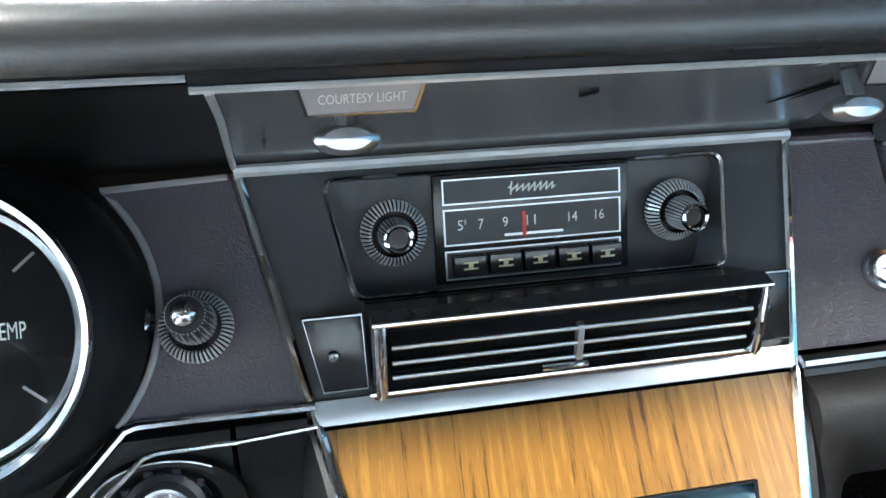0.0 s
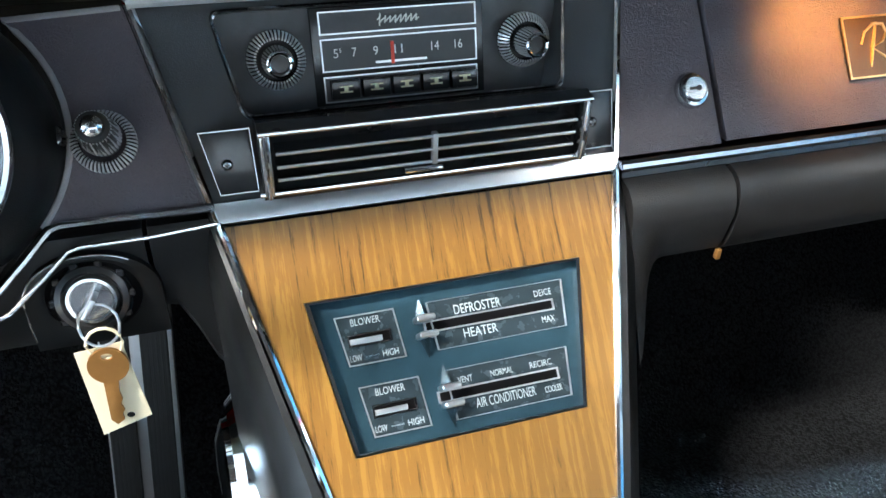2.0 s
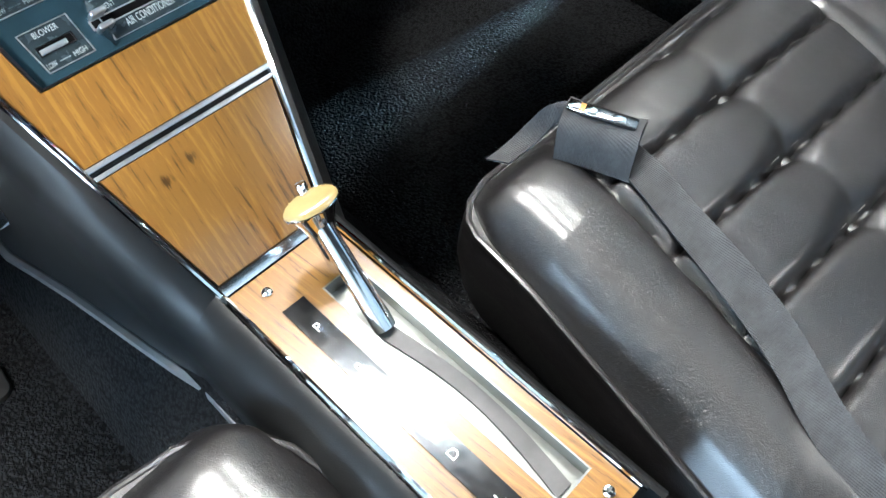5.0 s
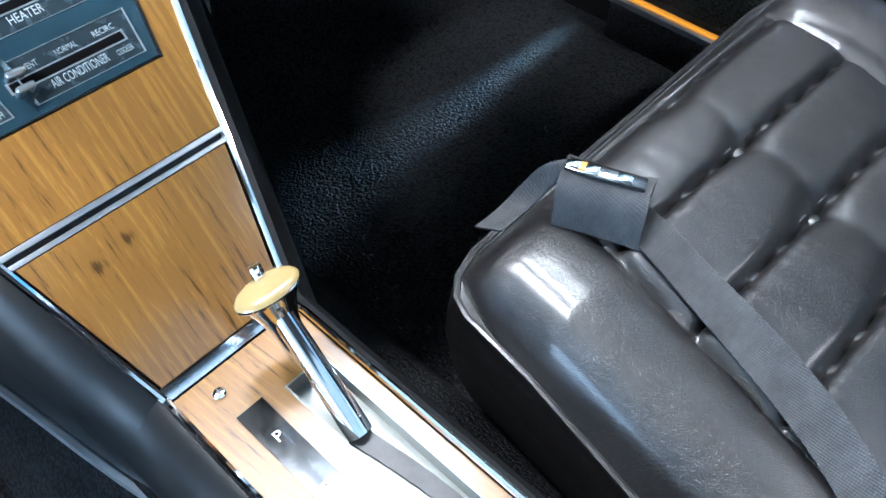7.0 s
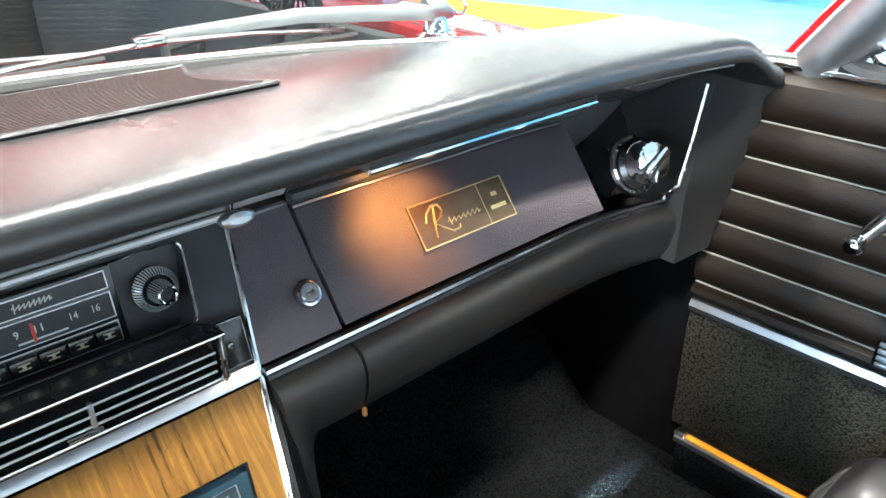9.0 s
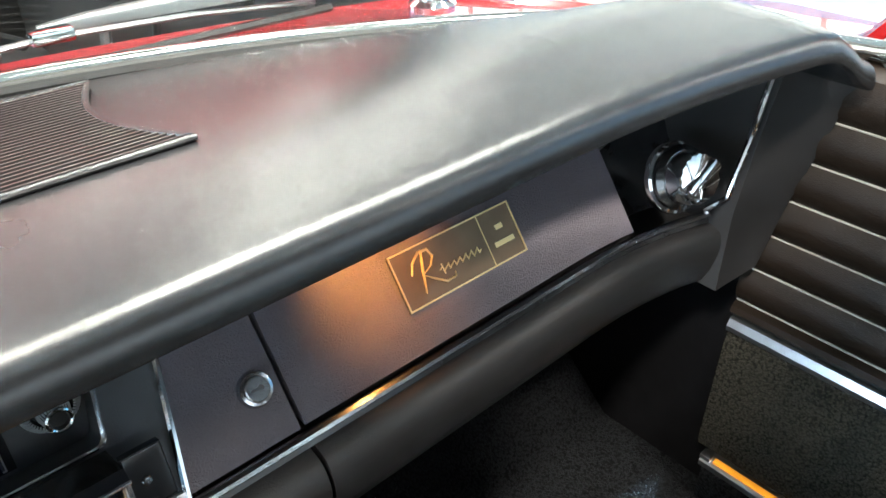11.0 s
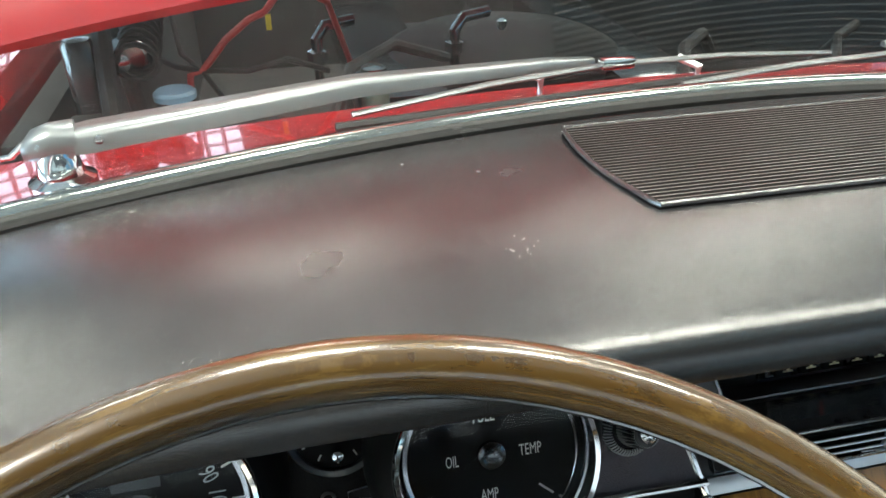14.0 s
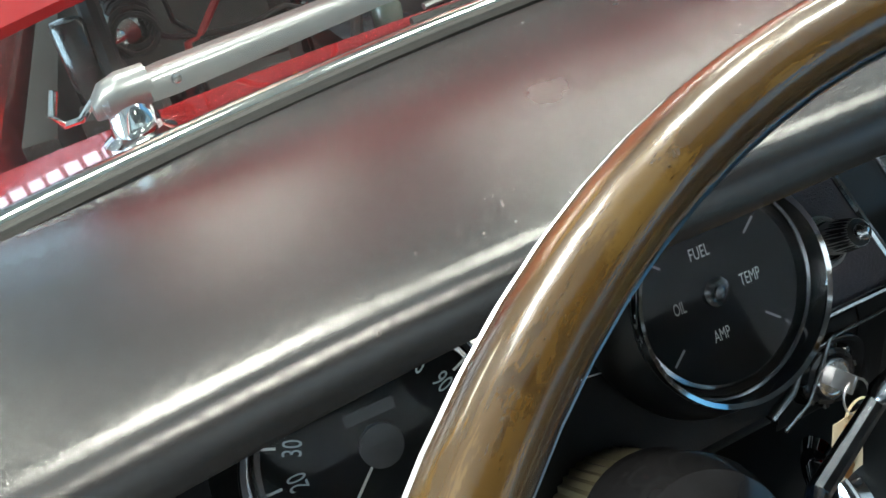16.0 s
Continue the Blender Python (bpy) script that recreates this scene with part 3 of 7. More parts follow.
def build_windscreen():
    g = thing("windshield", "curved clear windshield in a bright metal trim", "windshield", kind="structure")
    out = [[glass_point(x, t) for t in seq(0, 1, 9)] for x in seq(-0.695, 0.745, 41)]
    ins = [[p - Vector((0, 0.004, 0.003)) for p in row] for row in out]
    b = loft([r + i[::-1] for r, i in zip(out, ins)])
    pane = part("pane", b, M_GLASS, g)
    pane.visible_shadow = False
    path = [Vector((x, screen_y(x) + 0.016, 0.9045 - 0.05 * (x - XC) ** 2)) for x in seq(-0.695, 0.745, 61)]
    part("lower_trim", tube(path, 0.0115, 12, flat=0.8), M_TRIM, g, "polished lower trim")
    rub = [p + Vector((0, -0.013, 0.001)) for p in path]
    part("gasket", tube(rub, 0.0062, 8), M_RUBBER, g, "black rubber gasket")
    up = [glass_point(x, 0.99) for x in seq(-0.695, 0.745, 31)]
    part("header_trim", tube(up, 0.018, 8), M_HEAD, g, "dark header")
    for x in (-0.695, 0.745):
        s = 1 if x > 0 else -1
        post = [glass_point(x, t) + Vector((s * 0.012, -0.006, 0)) for t in seq(-0.05, 1, 8)]
        part("pillar", tube(post, 0.029, 12), M_ALU, g, "grey metal pillar trim")
        part("outer_pillar", tube([p + Vector((s * 0.036, 0.034, 0.0)) for p in post], 0.018, 10), M_RED, g, "red painted pillar")


build_windscreen()


# ---- dash ----
def pad_ring(x):
    dx = abs(x - XC)
    drop = 0.034 * smooth(0.610 if x < 0 else 0.60, 0.655 if x < 0 else 0.672, dx) ** 1.5
    f = lip_y(x) + 0.075
    s = max(0.045, screen_y(x))
    k = dx * dx if x < XC else 0.0
    pts = [(s + 0.004, 0.898 - 0.050 * k), (s - 0.012, 0.9055 - 0.040 * k), (lerp(s, 0.03, 0.35), 0.912 - 0.020 * k), (lerp(s, 0.03, 0.7), 0.919), (0.03, 0.9243), (0.000, 0.9228)]
    roll = ((-0.020, 0.9215), (-0.036, 0.9203), (-0.050, 0.9190), (-0.0600, 0.9178), (-0.0652, 0.9166), (-0.0694, 0.9140), (-0.0722, 0.9100), (-0.0740, 0.9048), (-0.0747, 0.8998), (-0.0740, 0.8970), (-0.0722, 0.8956), (-0.0690, 0.8951), (-0.055, 0.895))
    pts += [(y + f, z) for y, z in roll] + [(-0.03 + f, 0.895), (0.10, 0.88), (s, 0.875)]
    sink = 0.005 * smooth(0.46, 0.63, dx) if x < XC else 0.0
    return [(x, y, z - drop - sink * max(0.0, 1 - i / 6) * (i < 6)) for i, (y, z) in enumerate(pts)]


def build_dash():
    d = thing("dashboard", "padded black dashboard with chrome mouldings", "dashboard")
    part("pad", loft([pad_ring(x) for x in seq(-0.630, 0.695, 77)]), M_PAD, d, "worn black vinyl pad")
    rows = []
    for x in seq(-0.631, -0.705, 7):
        s = max(0.02, screen_y(x) - 0.002)
        rows.append([(x, y, z) for y, z in ((s, 0.868), (s - 0.03, 0.870), (lerp(s, -0.10, 0.6), 0.868), (-0.10, 0.862), (-0.112, 0.855), (-0.112, 0.80), (s, 0.80))])
    part("end_shelf", loft(rows), M_PAD, d, "black vinyl shelf at the pillar")
    # brow band under the pad
    for x0, x1, back, z0, z1 in ((-0.60, -0.123, 0.004, 0.888, 0.8965), (-0.122, 0.675, 0.0, 0.885, 0.8965)):
        rows = []
        for x in seq(x0, x1, 25):
            f = lip_y(x) + 0.075 + back
            rows.append([(x, y + f, z) for y, z in ((-0.0465, z1), (-0.0435, z0), (-0.036, z0), (-0.036, z1))])
        part("brow", loft(rows), M_GLOSS, d, "satin black brow band")
        for z, dy in ((z1 - 0.0005, -0.0475), (z0 + 0.0005, -0.0445)):
            part("brow_moulding", tube([(x, dy + lip_y(x) + 0.075 + back, z) for x in seq(x0, x1, 25)], 0.0013, 6), M_TICK, d, "thin bright moulding")
    # soffit between the brow and the face
    def soffit(x0a, x0b, x1a, x1b, n, mat, label):
        rows = []
        for t in seq(0, 1, n):
            xa, xb = lerp(x0a, x1a, t), lerp(x0b, x1b, t)
            fa = lip_y(xa) + 0.075
            yb = face_y(0.823, xb)
            rows.append([(xa, -0.040 + fa, 0.8865), (lerp(xa, xb, 0.4), lerp(-0.04 + fa, yb, 0.4), 0.868), (lerp(xa, xb, 0.8), lerp(-0.04 + fa, yb, 0.8), 0.836), (xb, yb, 0.8225), (xb, yb + 0.02, 0.8225), (xa, 0.02, 0.8865)])
        part("soffit", loft(rows), mat, d, label)
    soffit(-0.117, -0.122, 0.168, 0.171, 9, M_SATIN, "satin black metal soffit")
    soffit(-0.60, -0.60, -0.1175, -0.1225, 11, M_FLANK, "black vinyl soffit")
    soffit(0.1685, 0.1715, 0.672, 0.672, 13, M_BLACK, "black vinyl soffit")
    part("divider_moulding", tube([(-0.117, -0.04, 0.884), (-0.119, 0.01, 0.862), (-0.121, 0.054, 0.834), (-0.122, 0.076, 0.8215)], 0.0016, 6), M_TICK, d)
    part("top_moulding", tube([(x, 0.0725, 0.8215) for x in (-0.122, 0.02, 0.171)], 0.0032, 8), M_TICK, d, "bright moulding over the radio")
    # centre face with the radio opening
    outer = [(-0.0945, vz(0.7225)), (0.1455, vz(0.7225)), (0.171, vz(0.8215)), (-0.1215, vz(0.8215))]
    inner = round_poly([(-0.0715, vz(0.7655)), (0.1225, vz(0.7655)), (0.1335, vz(0.8155)), (-0.0825, vz(0.8155))], 0.008)
    part("centre_panel", framed(outer, inner, 0.004, MD, -0.006), M_BLACK, d, "black grained centre panel")
    for a, b in (((-0.122, 0.8225), (-0.0935, 0.7225)), ((0.1715, 0.8215), (0.1455, 0.7205))):
        part("side_moulding", tube([MD @ Vector((a[0], vz(a[1]), 0.0)), MD @ Vector((b[0], vz(b[1]), 0.0))], 0.0027, 8), M_CHROME, d)
    part("foot_moulding", slab([(-0.0925, vz(0.7212)), (0.1455, vz(0.7212)), (0.147, vz(0.7305)), (-0.094, vz(0.7305))], 0.006, MD, 0.0015, base=-0.003), M_ALU, d, "brushed bright foot moulding")
    # lower trim of both sides
    right = [(x, face_y(0.7245, x) - 0.0035, 0.7245) for x in seq(0.149, 0.655, 17)]
    part("lower_moulding", tube(right, 0.0042, 8, flat=0.8), M_CHROME_DULL, d, "worn chrome lower moulding")
    upper = [MD @ Vector((u, v, 0.003)) for u, v in ((-0.0935, 0.0052), (-0.147, 0.0060), (-0.170, 0.0060), (-0.1755, 0.0045), (-0.1885, -0.0090), (-0.2050, -0.0255), (-0.2250, -0.0330))]
    part("lower_moulding", tube(upper, 0.0030, 8, flat=0.7), M_CHROME_DULL, d, "worn chrome lower moulding")
    under = [MD @ Vector((u, v, 0.0045)) for u, v in ((-0.0935, -0.0040), (-0.129, -0.0064), (-0.162, -0.0064), (-0.168, -0.0080), (-0.1815, -0.0205), (-0.1980, -0.0350), (-0.2200, -0.0430))]
    part("lower_moulding", tube(under, 0.0013, 8), M_CHROME_DULL, d, "thin bright lower moulding")
    # passenger face
    rows = []
    for x in seq(0.1475, 0.2245, 4):
        rows.append([(lerp(x, x + 0.0255, s) if x < 0.15 else x, face_y(0.728 + 0.091 * s, x) - 0.001 + o, 0.728 + 0.091 * s) for s, o in ((0, 0), (0.5, 0), (1, 0), (1, 0.02), (0, 0.02))])
    part("lock_panel", loft(rows), M_PLUM, d, "plum-brown grained vinyl panel")
    part("panel_edge_line", tube([(x, face_y(0.8165, x) - 0.0015, 0.8165) for x in (0.170, 0.2245)], 0.0012, 6), M_ALU, d)
    # end pod at the passenger's door
    rows = []
    for x in seq(0.572, 0.700, 7):
        rows.append([(x, face_y(z, x) + 0.016 + o, z) for z, o in ((0.732, 0), (0.78, 0.006), (0.822, 0.0), (0.822, 0.02), (0.732, 0.02))])
    part("end_pod", loft(rows), M_GLOSS, d, "gloss black end pod")
    part("pod_back", box(0.635, 0.075, 0.785, 0.14, 0.03, 0.22), M_MATT, d)
    part("pod_back", box(-0.600, 0.075, 0.760, 0.12, 0.03, 0.16), M_MATT, d)
    part("pod_roof", box(0.62, 0.02, 0.872, 0.11, 0.10, 0.012), M_MATT, d)
    edge = [(0.655, face_y(0.727, 0.655) - 0.002, 0.727), (0.660, -0.036, 0.745), (0.667, -0.040, 0.80), (0.6735, -0.044, 0.858)]
    part("pod_moulding", tube(edge, 0.0032, 8), M_CHROME, d)
    rows = []
    for z, x0, x1, y0, y1 in ((0.66, 0.640, 0.706, -0.055, -0.060), (0.73, 0.660, 0.712, -0.045, -0.070), (0.80, 0.672, 0.715, -0.046, -0.085), (0.868, 0.678, 0.712, -0.052, -0.100)):
        rows.append([(x0, y0, z), (x1, y1, z), (x1, y1 + 0.16, z), (x0, y0 + 0.16, z)])
    part("end_cheek", loft(rows), M_KNEE, d, "black vinyl end cheek")
    rows = []
    for z, x0, x1, y0, y1 in ((0.66, -0.59, -0.656, -0.055, -0.060), (0.73, -0.61, -0.662, -0.045, -0.070), (0.80, -0.622, -0.665, -0.046, -0.085), (0.868, -0.628, -0.662, -0.052, -0.100)):
        rows.append([(x0, y0, z), (x1, y1, z), (x1, y1 + 0.16, z), (x0, y0 + 0.16, z)])
    part("end_cheek", loft(rows), M_KNEE, d, "black vinyl end cheek")
    # knee roll and the leg beside the console
    rows = []
    for x in seq(0.228, 0.655, 19):
        w = wrap(x)
        rows.append([(x, y - w, z) for y, z in ((0.004, 0.7172), (-0.005, 0.7168), (-0.0125, 0.7148), (-0.0180, 0.7108), (-0.0215, 0.7050), (-0.0235, 0.6985), (-0.024, 0.691), (-0.0235, 0.676), (-0.020, 0.664), (-0.013, 0.6565), (0.012, 0.6545), (0.06, 0.662), (0.06, 0.716))])
    part("knee_roll", loft(rows), M_KNEE, d, "padded black vinyl knee roll")
    rows = []
    for x in seq(0.150, 0.186, 10) + seq(0.190, 0.2245, 4):
        t = smooth(0.186, 0.148, x)
        bot = 0.6565 - 0.05 * t ** 2
        yb = -0.018 - 0.045 * t ** 2
        rows.append([(x, y, z) for y, z in ((0.004, 0.7172), (-0.005, 0.7168), (-0.0130, 0.7148), (-0.0185, 0.7108), (-0.0222, 0.7050), (-0.0243, 0.6985), (-0.025, 0.691), (lerp(-0.025, yb, 0.6), lerp(0.692, bot, 0.6)), (yb, bot + 0.005), (yb + 0.008, bot), (0.06, bot), (0.06, 0.716))])
    part("knee_bracket", loft(rows), M_KNEE, d, "padded black vinyl bracket")
    part("seam_clip", box(0.2262, -0.0175, 0.6555, 0.0035, 0.004, 0.008, 0.001), M_KEY, d, "small amber clip at the seam")
    part("trim_groove", tube([(x, face_y(0.7185, x) + 0.001, 0.7178) for x in seq(0.15, 0.655, 13)], 0.0035, 6), M_GLOSS, d)
    # driver's lower housing
    rows = []
    for x in seq(-0.60, -0.1325, 12):
        rows.append([(x, y, z) for y, z in ((0.016, 0.722), (0.008, 0.721), (0.005, 0.714), (0.003, 0.668), (0.008, 0.655), (0.018, 0.650), (0.07, 0.650), (0.07, 0.722))])
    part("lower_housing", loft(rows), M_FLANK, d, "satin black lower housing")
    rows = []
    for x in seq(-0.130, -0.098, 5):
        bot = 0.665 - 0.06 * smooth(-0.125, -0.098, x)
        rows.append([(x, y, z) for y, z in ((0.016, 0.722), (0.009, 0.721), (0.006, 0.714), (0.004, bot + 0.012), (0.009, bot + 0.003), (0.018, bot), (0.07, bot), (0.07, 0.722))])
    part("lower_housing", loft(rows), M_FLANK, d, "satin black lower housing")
    # cluster panel
    cl = round_poly([(-0.62, vz(0.70)), (-0.215, vz(0.70)), (-0.183, vz(0.73)), (-0.183, vz(0.823)), (-0.62, vz(0.823))], 0.01)
    part("cluster_panel", slab(cl, 0.012, MD, 0.002, base=-0.010), M_CLUSTER, d, "black instrument panel")
    # plum panel round the lighter
    arc = [(-0.238 + 0.079 * math.cos(a), 0.058 + 0.079 * math.sin(a)) for a in seq(-0.72, 0.80, 15)]
    poly = [(-0.0985, vz(0.7305)), (-0.1245, vz(0.8195))] + [(p[0], min(p[1], vz(0.8185))) for p in arc[::-1]]
    part("lighter_panel", slab(poly, 0.004, MD, 0.0, base=-0.004), M_PLUM, d, "plum-brown grained vinyl panel")
    line = [MD @ Vector((p[0], min(p[1], vz(0.8175)), 0.0006)) for p in arc] + [MD @ Vector((-0.1255, vz(0.8185), 0.0006))]
    part("panel_edge_line", tube(line, 0.0017, 6, flat=0.5, up=(0, -0.796, 0.605)), M_PLATE, d, "flat pale edge tape")
    return d


DASH = build_dash()


def build_grille():
    g = thing("speaker_grille", "black slatted speaker grille set into the dash pad", "speaker grille")

    def top(x, y):
        s = screen_y(x)
        k = min(1, max(0, (y - 0.03) / (s - 0.03)))
        return 0.9245 - 0.018 * k - 0.001 * k * (1 - k)

    def left(y):
        return -0.142 - 0.008 * math.sin(math.pi * (y - 0.034) / 0.15)

    def right(y):
        t = (y - 0.03) / 0.156
        return 0.208 - 0.024 * math.sin(math.pi * min(1, max(0, t)))

    ys = seq(0.034, 0.183, 31)
    rows = [[(left(y), y, top(left(y), y) + 0.0004), (right(y), y, top(right(y), y) + 0.0004), (right(y), y, top(0, y) - 0.004), (left(y), y, top(0, y) - 0.004)] for y in ys]
    # pad stays uncut; near-black sheet carries the shade of the depth between slats
    part("backing", loft(rows), M_PIT, g, "near-black backing, shade of the depth put into its colour")
    for y in ys[1:-1]:
        bar = [[(x, y + dy, top(x, y) + dz) for dy, dz in ((-0.0010, 0.0002), (-0.0006, 0.0030), (0.0006, 0.0030), (0.0010, 0.0002))] for x in seq(left(y) + 0.002, right(y) - 0.002, 7)]
        part("slat", loft(bar), M_SLAT, g, smooth=False)
    ring = [(left(y), y, top(left(y), y) + 0.0020) for y in ys] + [(right(y), y, top(right(y), y) + 0.0020) for y in ys[::-1]]
    part("rim", tube(ring, 0.0022, 8, closed=True, flat=0.8), M_PAD, g, "moulded vinyl rim")


build_grille()


# ---- radio ----
MR = plane((0, 0.077, 0.807), (0, 0.25, 1), (0, -1, 0.25))


def rz(z):
    return (z - 0.807) * 1.031


def knurl(m, r0, r1, h0, h1, n):
    """Fine radial ribs round a knob's bevel."""
    out = bmesh.new()
    for k in range(n):
        a = 2 * math.pi * k / n
        w = math.pi * r1 / n * 0.52
        d, t = Vector((math.cos(a), math.sin(a), 0)), Vector((-math.sin(a), math.cos(a), 0))
        ring = []
        for r, h, ww in ((r0, h0, w * 0.75), (r1, h1, w), (r1, h1 - 0.004, w)):
            ring.append([m @ (d * r + t * ww + Vector((0, 0, h))), m @ (d * r - t * ww + Vector((0, 0, h))), m @ (d * (r - 0.0012) - t * ww + Vector((0, 0, h - 0.0012))), m @ (d * (r - 0.0012) + t * ww + Vector((0, 0, h - 0.0012)))])
        loft(ring, bm=out)
    return out


def fluted_knob(parent, m, r, name="knob"):
    k = part(name, lathe([(r * 0.99, 0.0), (r * 0.99, 0.0050), (r * 0.80, 0.0098), (r * 0.72, 0.0098), (r * 0.68, 0.004)], m, 48, ring=True), M_GLOSS, parent, "black knob ring")
    part("knurled_edge", knurl(m, r * 0.78, r * 1.02, 0.0108, 0.0060, 46), M_TICK, k, "fine bright ribs", smooth=False)
    return k


def build_radio():
    r = thing("car_radio", "black car radio with two fluted knobs and five push buttons", "radio")
    opening = round_poly([(-0.0715, vz(0.7655)), (0.1225, vz(0.7655)), (0.1335, vz(0.8155)), (-0.0825, vz(0.8155))], 0.008)
    inner = round_poly([(-0.0690, vz(0.7672)), (0.1200, vz(0.7672)), (0.1310, vz(0.8140)), (-0.0800, vz(0.8140))], 0.007)
    part("bezel", ring_slab(opening, inner, 0.002, MD, base=-0.002, crown=0.0012), M_CHROME_DULL, r, "worn chrome bezel")
    front = [MD @ Vector((u, v, -0.001)) for u, v in inner]
    back = [MR @ Vector((p.x, rz(min(0.8125, max(0.7495, 0.7495 + (p.z - 0.765) * 1.26))), 0.0)) for p in front]
    b = loft([front, back], caps=False)
    b.faces.new([b.verts.new(p) for p in back])
    bmesh.ops.remove_doubles(b, verts=b.verts[:], dist=1e-6)
    part("recess", b, M_MATT, r, "matt black recess")
    part("face_plate", slab(rect(-0.026, rz(0.7555), 0.080, rz(0.8105)), 0.0035, MR, 0.0008), M_GLOSS, r, "gloss black face plate")
    for z0, z1, mat, nm in ((0.7962, 0.8075, M_MATT, "name_plate"), (0.7755, 0.7925, M_DIAL, "dial"), (0.758, 0.7715, M_MATT, "button_slot")):
        p = part(nm, slab(rect(-0.0205, rz(z0), 0.0745, rz(z1)), 0.0008, MR, base=0.0033), mat, r)
        o, i = rect(-0.0212, rz(z0 - 0.0007), 0.0752, rz(z1 + 0.0007)), rect(-0.0204, rz(z0), 0.0744, rz(z1))
        part("outline", ring_slab(o, i, 0.0016, MR, base=0.0032), M_ALU, p, "thin bright outline")
    swash(MR @ pose(0.0265, rz(0.8018), 0.0043), 0.0255, 0.0055, 8, 0.00045, M_WHITE, r, "small white script flourish")
    for t, x in (("5", -0.0125), ("7", -0.0015), ("9", 0.0115), ("11", 0.0255), ("14", 0.0485), ("16", 0.0635)):
        words("numeral", t, 0.0052, MR @ pose(x, rz(0.7850), 0.0042), M_WHITE, r, width=0.0022 * len(t) + 0.0006)
    words("numeral", "5", 0.0024, MR @ pose(-0.0098, rz(0.7865), 0.0042), M_WHITE, r, width=0.0012)
    part("small_bar", slab(rect(0.011, rz(0.7776), 0.043, rz(0.7789)), 0.0002, MR, base=0.0041), M_ALU, r, "small pale bar", smooth=False)
    part("pointer", slab(rect(0.0207, rz(0.7768), 0.0227, rz(0.7895)), 0.0006, MR, base=0.0042), M_NEEDLE, r, "red dial pointer", smooth=False)
    for i in range(5):
        u = -0.0095 + 0.0185 * i
        bt = part("push_button", slab(rect(u - 0.0083, rz(0.7600), u + 0.0083, rz(0.7702)), 0.0085, MR, 0.0012, base=0.0035), M_GLOSS, r, "black push button")
        for v0, v1 in ((0.7636, 0.7645), (0.7667, 0.7676)):
            part("cream_bar", slab(rect(u - 0.0038, rz(v0), u + 0.0038, rz(v1)), 0.0004, MR, base=0.0120), M_CREAM, bt, "cream raised bar", smooth=False)
        part("cream_bar", slab(rect(u - 0.0012, rz(0.7645), u + 0.0012, rz(0.7667)), 0.0004, MR, base=0.0120), M_CREAM, bt, "cream raised bar", smooth=False)
    for x, lean in ((-0.0475, 0), (0.1055, 4)):
        m = MR @ pose(x, rz(0.7845), 0.003, lean, 0, 0)
        k = fluted_knob(r, m, 0.0164)
        part("inner_knob", lathe([(0.0090, 0.004), (0.0088, 0.006), (0.0082, 0.016), (0.0074, 0.0235), (0.0064, 0.0252), (0.0052, 0.0252), (0.0048, 0.0232), (0.0010, 0.0230)], m, 48, ribs=0.09, rib_from=1, rib_to=3), M_SLAT, k, "dark fluted inner knob")
        part("inner_ribs", knurl(m, 0.0072, 0.0089, 0.0248, 0.0140, 28), M_TICK, k, "fine bright ribs", smooth=False)
        part("cap", lathe([(0.0074, 0.0246), (0.0074, 0.0264), (0.0064, 0.0270), (0.0054, 0.0264), (0.0052, 0.0246)], m, 32, ring=True), M_CHROME, k, "chrome cap ring")


build_radio()


def screw(parent, m, r, mat=None):
    s = part("screw", lathe([(r, 0), (r * 0.98, r * 0.25), (r * 0.7, r * 0.55), (r * 0.3, r * 0.62)], m, 18), mat or M_GUN, parent, "cross-head screw")
    part("slot", merge(slab(rect(-r * 0.5, -r * 0.11, r * 0.5, r * 0.11), r * 0.1, m, base=r * 0.56), slab(rect(-r * 0.11, -r * 0.5, r * 0.11, r * 0.5), r * 0.1, m, base=r * 0.57)), M_MATT, s)


# ---- centre air vent ----
MV = plane((0, 0.0085, 0.752), (0, 0.35, 1), (0, -1, 0.35))


